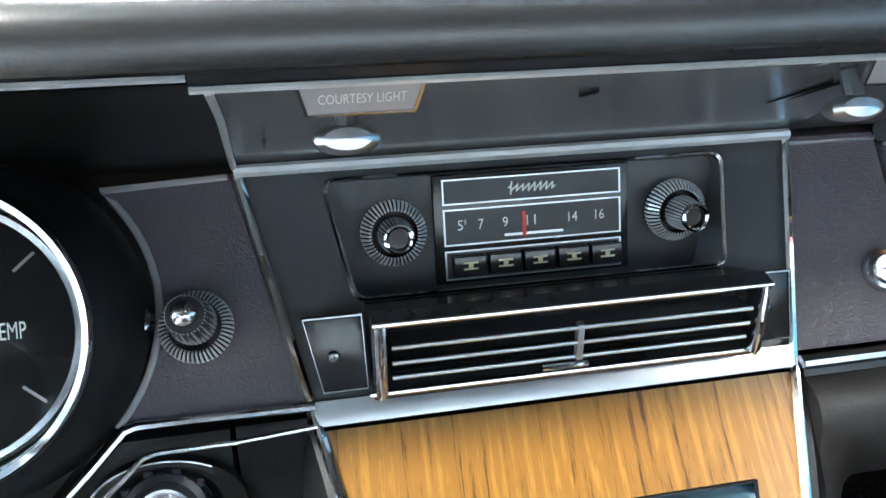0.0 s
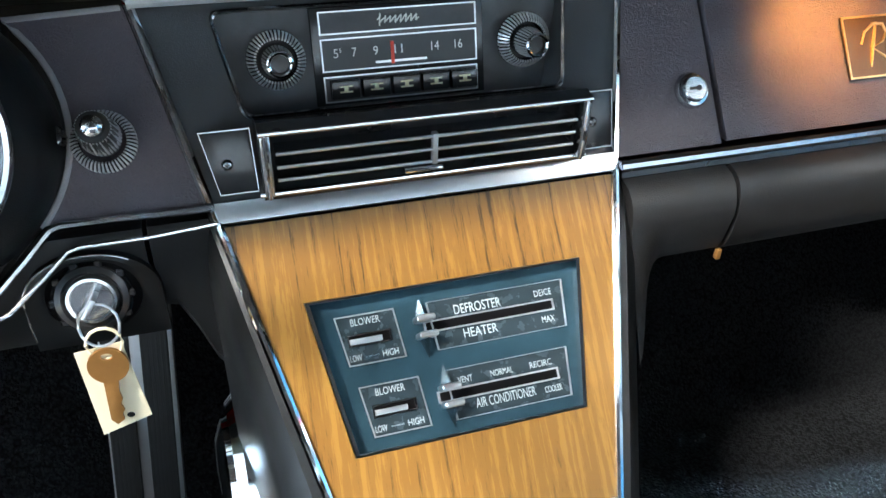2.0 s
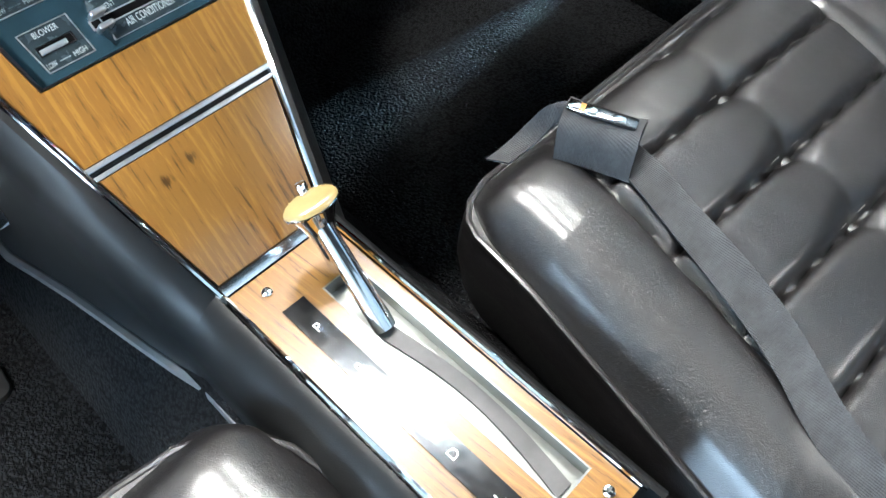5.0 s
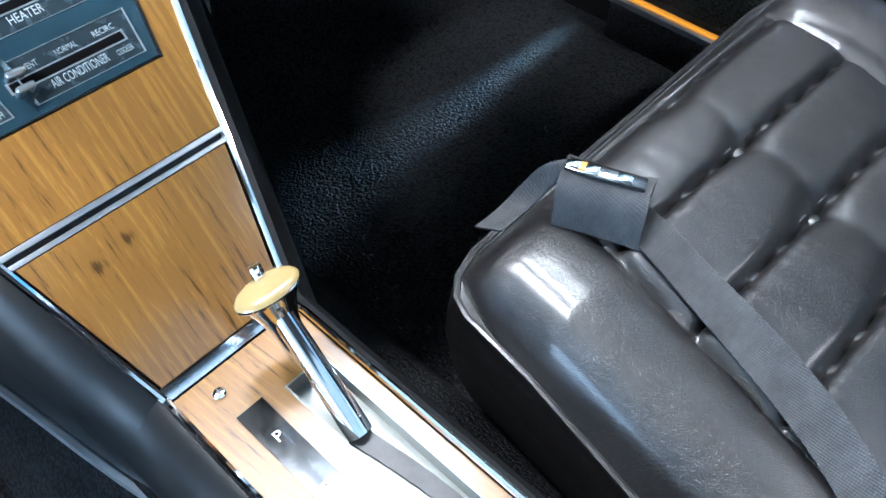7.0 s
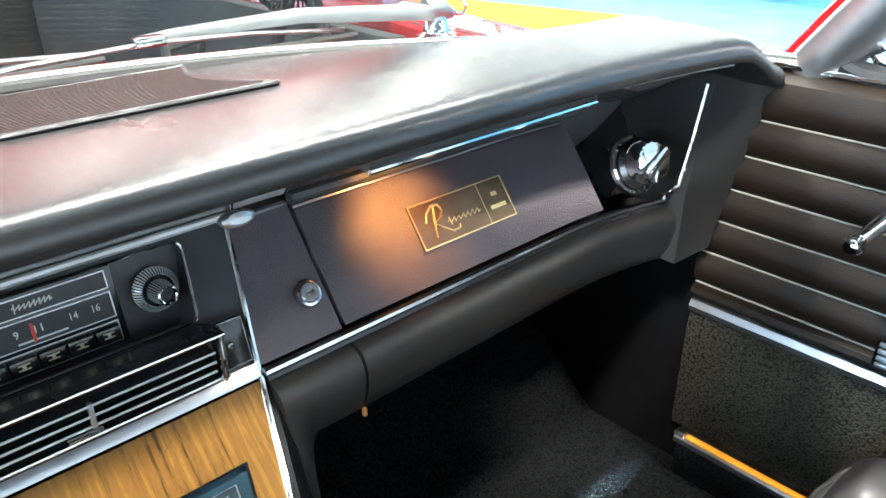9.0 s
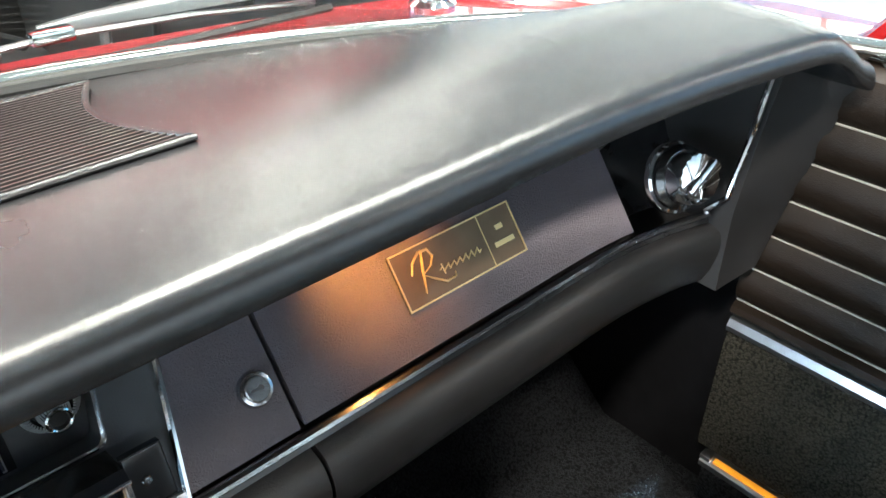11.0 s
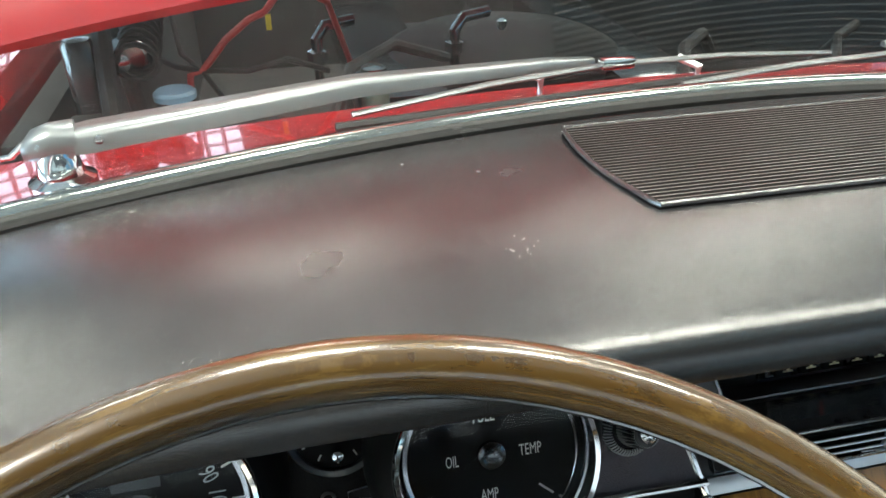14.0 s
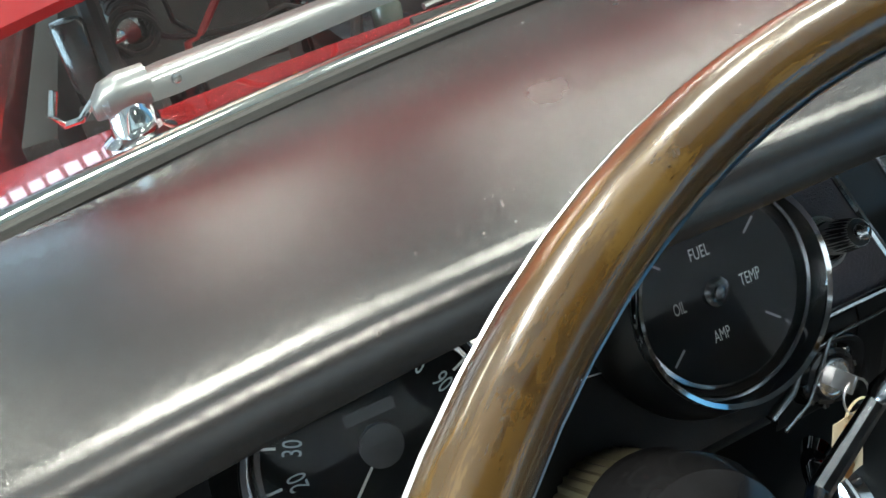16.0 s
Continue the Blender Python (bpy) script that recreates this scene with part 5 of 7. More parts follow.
# ---- pedal ----
def build_pedal():
    p = thing("brake_pedal", "wide black ribbed brake pedal with bright metal trim", "pedal")
    m = plane((-0.180, 0.135, 0.470), (0.10, 0.30, 1), (0, -1, 0.30))
    part("pad", slab(round_poly(rect(-0.028, -0.10, 0.028, 0.10), 0.006), 0.014, m, 0.003), M_ALU, p, "bright trim frame")
    for u in (-0.0155, 0.0135):
        part("rubber", slab(round_poly(rect(u - 0.0105, -0.088, u + 0.0105, 0.09), 0.004), 0.003, m, 0.001, base=0.0135), M_RUBBER, p, "ribbed black rubber")
        for i in range(6):
            part("rib", slab(rect(u - 0.0092 + 0.0034 * i, -0.084, u - 0.0078 + 0.0034 * i, 0.086), 0.0010, m, base=0.0162), M_RUBBER, p, smooth=False)
    part("arm", tube([m @ Vector((0, 0.05, -0.004)), m @ Vector((0, 0.12, -0.03)), (-0.16, 0.26, 0.70)], 0.010, 8), M_SATIN, p)
    b = thing("accelerator_mat", "ribbed black rubber floor mat patch on the carpet", "mat")
    part("sheet", slab(round_poly([(-0.45, 0.06), (-0.45, -0.062), (-0.172, -0.043), (-0.165, 0.06)], 0.012), 0.006, Matrix.Translation((0, 0, 0.3105)), 0.002), M_RUBBER, b)
    for i in range(17):
        part("rib", box(-0.440 + 0.0155 * i, 0.012, 0.3172, 0.0085, 0.086, 0.0024, 0.001, seg=1), M_RUBBER, b, smooth=False)


build_pedal()


# ---- steering wheel ----
WC, WA, WR = Vector((-0.3335, -0.2914, 0.879)), 0.895, 0.185
MW = plane(WC, (0, math.sin(WA), math.cos(WA)), (0, -math.cos(WA), math.sin(WA)))


def build_wheel():
    w = thing("steering_wheel", "wood-rimmed steering wheel with brushed metal spokes", "steering wheel")
    rim = [MW @ Vector((WR * math.cos(a), WR * math.sin(a), 0)) for a in seq(0, 2 * math.pi, 97)[:-1]]
    b = tube(rim, 0.0080, 18, closed=True)
    grain, back = b.loops.layers.uv.new("grain"), MW.inverted()
    for f in b.faces:
        mid = back @ f.calc_center_median()
        am = (math.atan2(mid.y, mid.x) + 2.5 * math.pi) % (2 * math.pi)
        for lp in f.loops:
            q = back @ lp.vert.co
            a = (math.atan2(q.y, q.x) + 2.5 * math.pi) % (2 * math.pi)
            a += 2 * math.pi * round((am - a) / (2 * math.pi))
            lp[grain].uv = (a * WR, math.sin(math.atan2(q.z, math.hypot(q.x, q.y) - WR)) * 0.012)
    part("rim", b, M_RIM, w, "glossy mottled wooden rim", angle=80)
    outer = [MW @ Vector(((WR + 0.0074) * math.cos(a), (WR + 0.0074) * math.sin(a), -0.0035)) for a in seq(0, 2 * math.pi, 97)[:-1]]
    part("outer_band", tube(outer, 0.0012, 6, closed=True), M_ALU, w, "thin bright metal band")
    band = [MW @ Vector(((WR - 0.0077) * math.cos(a), (WR - 0.0077) * math.sin(a), -0.001)) for a in seq(0, 2 * math.pi, 97)[:-1]]
    part("inner_band", tube(band, 0.0010, 6, closed=True), M_GUN, w, "thin metal band")
    for s in (-1, 1):
        poly = [(s * 0.035, -0.020), (s * 0.176, -0.036), (s * 0.178, -0.006), (s * 0.035, 0.014)]
        part("spoke", slab(poly if s > 0 else poly[::-1], 0.004, MW @ pose(0, 0, -0.022, 0, -s * 6, 0), 0.001), M_ALU, w, "brushed metal spoke")
    part("hub", lathe([(0.034, -0.055), (0.042, -0.045), (0.043, -0.030), (0.038, -0.020), (0.020, -0.015), (0.002, -0.014)], MW, 44), M_GLOSS, w, "black hub")
    c = thing("steering_column", "steering column with a ribbed olive collar", "steering column")
    ma = plane((-0.3345, 0.06, 0.62), (0, 0.62, 0.785), (0, -0.785, 0.62))
    part("shaft", lathe([(0.034, -0.20), (0.034, 0.045), (0.038, 0.050)], ma, 36), M_SATIN, c)
    ol = surface("olive_grey_metal", (0.20, 0.185, 0.12), 0.36, metal=0.7, vary=0.1)
    part("ribbed_collar", lathe([(0.036, 0.045), (0.041, 0.048), (0.043, 0.150), (0.041, 0.156), (0.030, 0.158)], ma, 92, ribs=0.040, rib_from=1, rib_to=3), ol, c, "ribbed olive metal collar")
    part("neck", lathe([(0.044, 0.156), (0.046, 0.160), (0.046, 0.190), (0.040, 0.205), (0.020, 0.212)], ma, 40), M_GLOSS, c, "gloss black cup")
    part("joint", tube([ma @ Vector((0, 0, 0.19)), (-0.334, -0.20, 0.805), WC - Vector((0, -0.045, 0.056))], [0.030, 0.032, 0.034], 20), M_GLOSS, c)
    lv = thing("column_lever", "slim chrome lever on the steering column", "lever")
    part("stalk", tube([(-0.325, -0.135, 0.795), (-0.300, -0.115, 0.787), (-0.262, -0.105, 0.806)], [0.0055, 0.0048, 0.0042], 10), M_GUN, lv)
    part("tip", lathe([(0.004, 0), (0.0065, 0.004), (0.0065, 0.014), (0.004, 0.018)], pose(-0.262, -0.105, 0.806, 0, 62, 0), 20), M_GUN, lv)


build_wheel()


# ---- console ----
def cv(y):
    return y * 1.366


def edge_l(y):
    return lerp(-0.0915, -0.0255, min(1, -y / 0.22))


def edge_r(y):
    return lerp(0.1445, 0.0675, min(1, -y / 0.22))


PLATE_Z = 0.515


def build_console():
    c = thing("centre_console", "sloping centre console faced in walnut veneer", "console")
    hole = [(-0.0555, cv(-0.0365)), (0.1085, cv(-0.0365)), (0.0915, cv(-0.0995)), (-0.0425, cv(-0.0995))][::-1]
    up = [(edge_l(-0.137), cv(-0.137)), (edge_r(-0.137), cv(-0.137)), (0.1430, -0.002), (-0.0900, -0.002)]
    part("upper_veneer", framed(up, hole, 0.004, MC, base=-0.004), M_WOOD, c, "golden walnut veneer")
    low = [(edge_l(-0.217) + 0.002, cv(-0.217)), (edge_r(-0.217) - 0.002, cv(-0.217)), (edge_r(-0.145) - 0.002, cv(-0.145)), (edge_l(-0.145) + 0.002, cv(-0.145))]
    part("ashtray_lid", slab(low, 0.006, MC, 0.001, base=-0.004), M_WOOD, c, "hinged walnut ashtray lid")
    part("backing", slab([(edge_l(-0.225), cv(-0.225)), (edge_r(-0.225), cv(-0.225)), (0.1445, 0.0), (-0.0915, 0.0)], 0.004, MC, base=-0.020), M_MATT, c)
    for a, b in ((-0.1446, -0.1424), (-0.1399, -0.1374)):
        part("hinge_strip", slab([(edge_l(a), cv(a)), (edge_r(a), cv(a)), (edge_r(b), cv(b)), (edge_l(b), cv(b))], 0.006, MC, 0.0008, base=-0.004), M_ALU, c, "bright hinge strip")
    part("hinge_gap", slab([(edge_l(-0.1424), cv(-0.1424)), (edge_r(-0.1424), cv(-0.1424)), (edge_r(-0.1399), cv(-0.1399)), (edge_l(-0.1399), cv(-0.1399))], 0.003, MC, base=-0.004), M_GUN, c, "dark hinge gap")
    part("foot_strip", slab([(edge_l(-0.224), cv(-0.224)), (edge_r(-0.224), cv(-0.224)), (edge_r(-0.2175), cv(-0.2175)), (edge_l(-0.2175), cv(-0.2175))], 0.006, MC, 0.0015, base=-0.004), M_CHROME_DULL, c, "bright foot strip")
    for e, s in ((edge_l, -1), (edge_r, 1)):
        path = [MC @ Vector((e(y) + s * 0.0015, cv(y), 0.001)) for y in (0, -0.11, -0.222)] + [(e(-0.22) + s * 0.0015, y, PLATE_Z + 0.003) for y in (-0.235, -0.36, -0.51)]
        part("edge_moulding", tube(path, 0.0024, 8), M_CHROME, c, "chrome edge moulding")
    # flanks
    for e, s in ((edge_l, -1), (edge_r, 1)):
        rows = []
        for y in ([0.20, 0.13, 0.075] if s < 0 else []) + [0.030, 0.004, -0.03, -0.07, -0.11, -0.15, -0.19, -0.22, -0.26, -0.34, -0.43, -0.52]:
            z = 0.7215 + 0.93 * min(y, 0.0) - 1.3 * max(0.0, y - 0.03) if y > -0.222 else PLATE_Z
            x = e(min(y, 0.0)) + s * 0.004
            wide = lerp(0.008, 0.032, smooth(0.0, -0.25, y)) if s < 0 else 0.020
            low_z = 0.40 if s < 0 else (max(0.30, z - 0.15) if y > -0.22 else 0.36)
            rows.append([(x, y, z - 0.001), (x + s * 0.25 * wide, y - 0.001, z - 0.003), (x + s * wide * 0.7, y, z - 0.018), (x + s * wide, y + 0.002, z - 0.045), (x + s * wide * 0.98, y + 0.006, lerp(z, low_z, 0.6)), (x + s * wide * 0.9, y + 0.01, low_z), (x, y + 0.02, low_z)])
        part("flank", loft(rows), M_FLANK, c, "black vinyl flank")
        if s < 0:
            part("flank_moulding", tube([(r[5][0] - 0.002, r[5][1], r[5][2]) for r in rows], 0.0055, 8), M_ALU, c, "worn metal lower moulding")
    # carpeted tunnel below
    rows = []
    for y in seq(0.40, -1.3, 12):
        zt = 0.46 if y < -0.1 else lerp(0.46, 0.62, min(1, (y + 0.1) / 0.3))
        rows.append([(XC + u, y, z) for u, z in ((-0.16, 0.305), (-0.13, 0.36), (-0.095, zt - 0.07), (-0.07, zt - 0.02), (0.07, zt - 0.02), (0.095, zt - 0.07), (0.13, 0.36), (0.16, 0.305))])
    part("tunnel", loft(rows), M_CARPET, c, "black carpeted tunnel")
    # shifter plate
    mp = plane((0, 0, PLATE_Z), (0, 1, 0), (0, 0, 1))
    outer = [(-0.0245, -0.506), (0.0665, -0.506), (0.0665, -0.227), (-0.0245, -0.227)]
    slot = [(0.026, -0.478), (0.056, -0.478), (0.056, -0.266), (0.026, -0.266)]
    part("shift_plate", framed(outer, slot, 0.004, mp, base=-0.004), M_WOOD_FLAT, c, "walnut shift plate")
    part("gate_floor", slab(rect(0.025, -0.479, 0.057, -0.265), 0.003, mp, base=-0.016), M_GREY, c, "grey metal gate floor")
    curve = [(0.031 + 0.010 * math.sin(math.pi * t), lerp(-0.315, -0.474, t)) for t in seq(0, 1, 11)] + [(0.044 + 0.008 * math.sin(math.pi * t), lerp(-0.474, -0.315, t)) for t in seq(0, 1, 11)]
    part("gate_opening", slab(curve, 0.002, mp, base=-0.0128), M_MATT, c, "dark curved gate opening", smooth=False)
    part("gate_lining", ring_slab(slot, [(0.0272, -0.4768), (0.0548, -0.4768), (0.0548, -0.2672), (0.0272, -0.2672)], 0.0150, mp, base=-0.0145), M_GREY, c, "grey gate lining")
    sc = part("selector_scale", slab(rect(-0.006, -0.495, 0.0125, -0.262), 0.0012, mp, 0.0003, base=0.0002), M_GUN, c, "dark selector scale")
    for t, y in (("P", -0.288), ("R", -0.330), ("N", -0.372), ("D", -0.412), ("L", -0.450)):
        words("letter", t, 0.0070, mp @ pose(0.0035, y, 0.0015, 0, 0, 0), M_WHITE, sc)
    for x, y in ((-0.003, -0.242), (0.052, -0.242), (0.052, -0.494), (-0.003, -0.499)):
        screw(c, mp @ pose(x, y, 0.0005), 0.0042, M_CHROME)
    # chrome courtesy lamp on the driver's flank
    l = thing("courtesy_lamp", "chrome-capped courtesy lamp on the console's black flank", "lamp")
    ml = plane((-0.100, 0.012, 0.512), (0, 0.73, 0.68), (-1, 0, 0.15))
    part("bezel", lathe([(1.0, -0.004), (1.0, 0.004), (0.85, 0.009), (0.7, 0.009)], ml @ Matrix.Diagonal((0.031, 0.054, 1.3, 1)), 36, ring=True), M_CHROME, l, "chrome oval bezel")
    part("cap", lathe([(0.72, 0.006), (0.66, 0.012), (0.4, 0.016), (0.01, 0.017)], ml @ Matrix.Diagonal((0.031, 0.054, 1.3, 1)), 36), M_CHROME, l, "domed chrome cap")



build_console()


def build_heater():
    h = thing("heater_control", "dark teal heater and air conditioner control panel", "heater control")
    quad = [(-0.0550, cv(-0.0370)), (0.1080, cv(-0.0370)), (0.0910, cv(-0.0990)), (-0.0420, cv(-0.0990))][::-1]
    c = sum((Vector(p) for p in quad), Vector((0, 0))) / 4
    small = [tuple(c + (Vector(p) - c) * 0.972) for p in quad]
    part("surround", ring_slab(quad, small, 0.0065, MC, base=-0.0050), M_CHROME, h, "bright surround")
    part("plate", slab(quad, 0.003, MC, base=-0.009), M_TEAL, h, "dark teal metal plate")

    def at(y):
        return cv(y)

    def outline(poly, name="outline"):
        cc = sum((Vector(p) for p in poly), Vector((0, 0))) / len(poly)
        inn = [tuple(Vector(p) + (cc - Vector(p)).normalized() * 0.0011) for p in poly]
        part(name, ring_slab(poly, inn, 0.0010, MC, base=-0.0062), M_ALU, h, "thin bright outline")

    rows = ((-0.0440, -0.0645, "DEFROSTER", "HEATER", ("OFF", "DEICE", "LOW", "MAX")), (-0.0730, -0.0935, "AIR CONDITIONER", "", ("VENT", "NORMAL", "RECIRC", "COOLER")))
    for i, (y0, y1, a, b, small_words) in enumerate(rows):
        dl = 0.012 * i * 0.55
        outline([(-0.0405 + dl, at(y0)), (-0.0065 + dl, at(y0)), (-0.0040 + dl, at(y1)), (-0.0365 + dl, at(y1))])
        outline([(0.0120 + dl * 0.4, at(y0)), (0.0965 - dl, at(y0)), (0.0935 - dl, at(y1)), (0.0140 + dl * 0.4, at(y1))])
        my = (y0 + y1) / 2
        for ua, ub, uc, ud in ((-0.0400, -0.0072, -0.0046, -0.0360), (0.0126, 0.0960, 0.0930, 0.0146)):
            k2 = 0.4 if ua > 0 else 1.0
            part("inset", slab([(ud + dl * k2, at(y1) + 0.0008), (uc + dl * (-1 if ua > 0 else 1), at(y1) + 0.0008), (ub + dl * (-1 if ua > 0 else 1), at(y0) - 0.0008), (ua + dl * k2, at(y0) - 0.0008)], 0.0003, MC, base=-0.0061), M_INSET, h, "dark brushed metal inset", smooth=False)
        part("slot_rim", slab(rect(0.0085, at(my) - 0.0034, 0.0885 - dl, at(my) + 0.0034), 0.0004, MC, base=-0.0060), M_ALU, h, "bright slot edge", smooth=False)
        part("slot", slab(rect(0.010, at(my) - 0.0024, 0.087 - dl, at(my) + 0.0024), 0.0004, MC, base=-0.0057), M_PIT, h, "black lever slot", smooth=False)
        if b:
            words("lettering", a, 0.0056, MC @ pose(0.042, at(my) + 0.0070, -0.0058), M_PRINT, h, width=0.0285)
            words("lettering", b, 0.0052, MC @ pose(0.041, at(my) - 0.0072, -0.0058), M_PRINT, h, width=0.0205)
            words("lettering", "DEICE", 0.0038, MC @ pose(0.083, at(my) + 0.0078, -0.0058), M_PRINT, h, width=0.011)
            words("lettering", "MAX", 0.0038, MC @ pose(0.083, at(my) - 0.0080, -0.0058), M_PRINT, h, width=0.008)
        else:
            words("lettering", a, 0.0054, MC @ pose(0.0475, at(my) - 0.0072, -0.0058), M_PRINT, h, width=0.0360)
            for t, u in (("VENT", 0.026), ("NORMAL", 0.048), ("RECIRC", 0.072)):
                words("lettering", t, 0.0036, MC @ pose(u, at(my) + 0.0072, -0.0058), M_PRINT, h, width=0.0024 * len(t) - 0.001)
            words("lettering", "COOLER", 0.0036, MC @ pose(0.0765, at(my) - 0.0080, -0.0058), M_PRINT, h, width=0.0105)
        words("lettering", "BLOWER", 0.0040, MC @ pose(-0.0235 + dl, at(y0) - 0.0042, -0.0058), M_PRINT, h, width=0.0165)
        words("lettering", "LOW", 0.0036, MC @ pose(-0.0320 + dl, at(y1) + 0.0042, -0.0058), M_PRINT, h, width=0.0065)
        words("lettering", "HIGH", 0.0036, MC @ pose(-0.0125 + dl, at(y1) + 0.0042, -0.0058), M_PRINT, h, width=0.0090)
        part("dash_mark", slab(rect(-0.0265 + dl, at(y1) + 0.0038, -0.0190 + dl, at(y1) + 0.0046), 0.0003, MC, base=-0.0061), M_PRINT, h, smooth=False)
        sw = part("blower_switch", ring_slab(rect(-0.0350 + dl, at(my) - 0.0036, -0.0105 + dl, at(my) + 0.0030), rect(-0.0341 + dl, at(my) - 0.0028, -0.0114 + dl, at(my) + 0.0022), 0.0016, MC, base=-0.0060), M_CHROME, h, "chrome slot edge")
        part("switch_slot", slab(rect(-0.0342 + dl, at(my) - 0.0028, -0.0113 + dl, at(my) + 0.0022), 0.0004, MC, base=-0.0059), M_PIT, sw, "dark slot", smooth=False)
        part("slider", slab(rect(-0.0340 + dl, at(my) - 0.0026, -0.0160 + dl, at(my) + 0.0004), 0.0034, MC, 0.0007, base=-0.0056), M_ALU, sw, "bright slider")
        for s_ in (1, -1):
            v = at(my) + s_ * 0.0046
            lv = part("lever", slab(round_poly(rect(0.0030 + dl, v - 0.0019, 0.0140 + dl, v + 0.0019), 0.0018), 0.0125, MC, 0.0016, base=-0.0060, seg=3), M_ALU, h, "rounded bright lever")
            ridge = bmesh.new()
            base_z, apex = -0.0058, s_ * 0.0130
            pts = [MC @ Vector(p) for p in ((0.0050 + dl, v + s_ * 0.0018, base_z), (0.0120 + dl, v + s_ * 0.0018, base_z), (0.0085 + dl, v + apex, base_z), (0.0085 + dl, v + s_ * 0.0018, 0.0050))]
            vs = [ridge.verts.new(p) for p in pts]
            for f in ((0, 2, 3), (2, 1, 3), (1, 0, 3), (0, 1, 2)):
                ridge.faces.new([vs[j] for j in f])
            bmesh.ops.recalc_face_normals(ridge, faces=ridge.faces[:])
            part("pointer_tip", ridge, M_GUN, lv, "dark ridged pointer", smooth=False)


build_heater()


def build_shifter():
    s = thing("shift_lever", "chrome shift lever with a flat horn-coloured knob", "shift lever")
    foot, top = Vector((0.039, -0.315, 0.505)), Vector((0.043, -0.247, 0.566))
    part("shaft", tube([foot, foot.lerp(top, 0.5), top], [0.0085, 0.0075, 0.0070], 16), M_CHROME, s, "chrome shaft")
    n = Vector((0.0, 0.42, 1)).normalized()
    m = plane(top, (0, 1, -0.42), n) @ Matrix.Diagonal((0.87, 0.87, 0.87, 1))
    part("stem", lathe([(0.0080, -0.046), (0.0092, -0.032), (0.0118, -0.016), (0.0160, -0.003), (0.0215, 0.0080)], m @ Matrix.Diagonal((1.0, 0.75, 1, 1)), 36), M_CHROME, s, "flared chrome stem")
    part("rim", lathe([(0.0200, 0.0070), (0.0240, 0.0084), (0.0244, 0.0096), (0.0238, 0.0103)], m @ Matrix.Diagonal((1.0, 0.72, 1, 1)), 44), M_CHROME, s, "chrome rim")
    part("cap", lathe([(0.0239, 0.0100), (0.0232, 0.0120), (0.0205, 0.0140), (0.014, 0.0160), (0.001, 0.0170)], m @ Matrix.Diagonal((1.0, 0.72, 1, 1)), 44), M_KNOB, s, "horn-coloured cap")
    part("button", lathe([(0.0046, 0.012), (0.0046, 0.0240), (0.0038, 0.0255), (0.001, 0.0258)], m @ pose(0.002, 0.008, 0), 24), M_CHROME, s, "chrome release button")
    part("thumb_tab", box(-0.003, -0.010, 0.002, 0.006, 0.008, 0.014, 0.002, m), M_CHROME, s)


build_shifter()


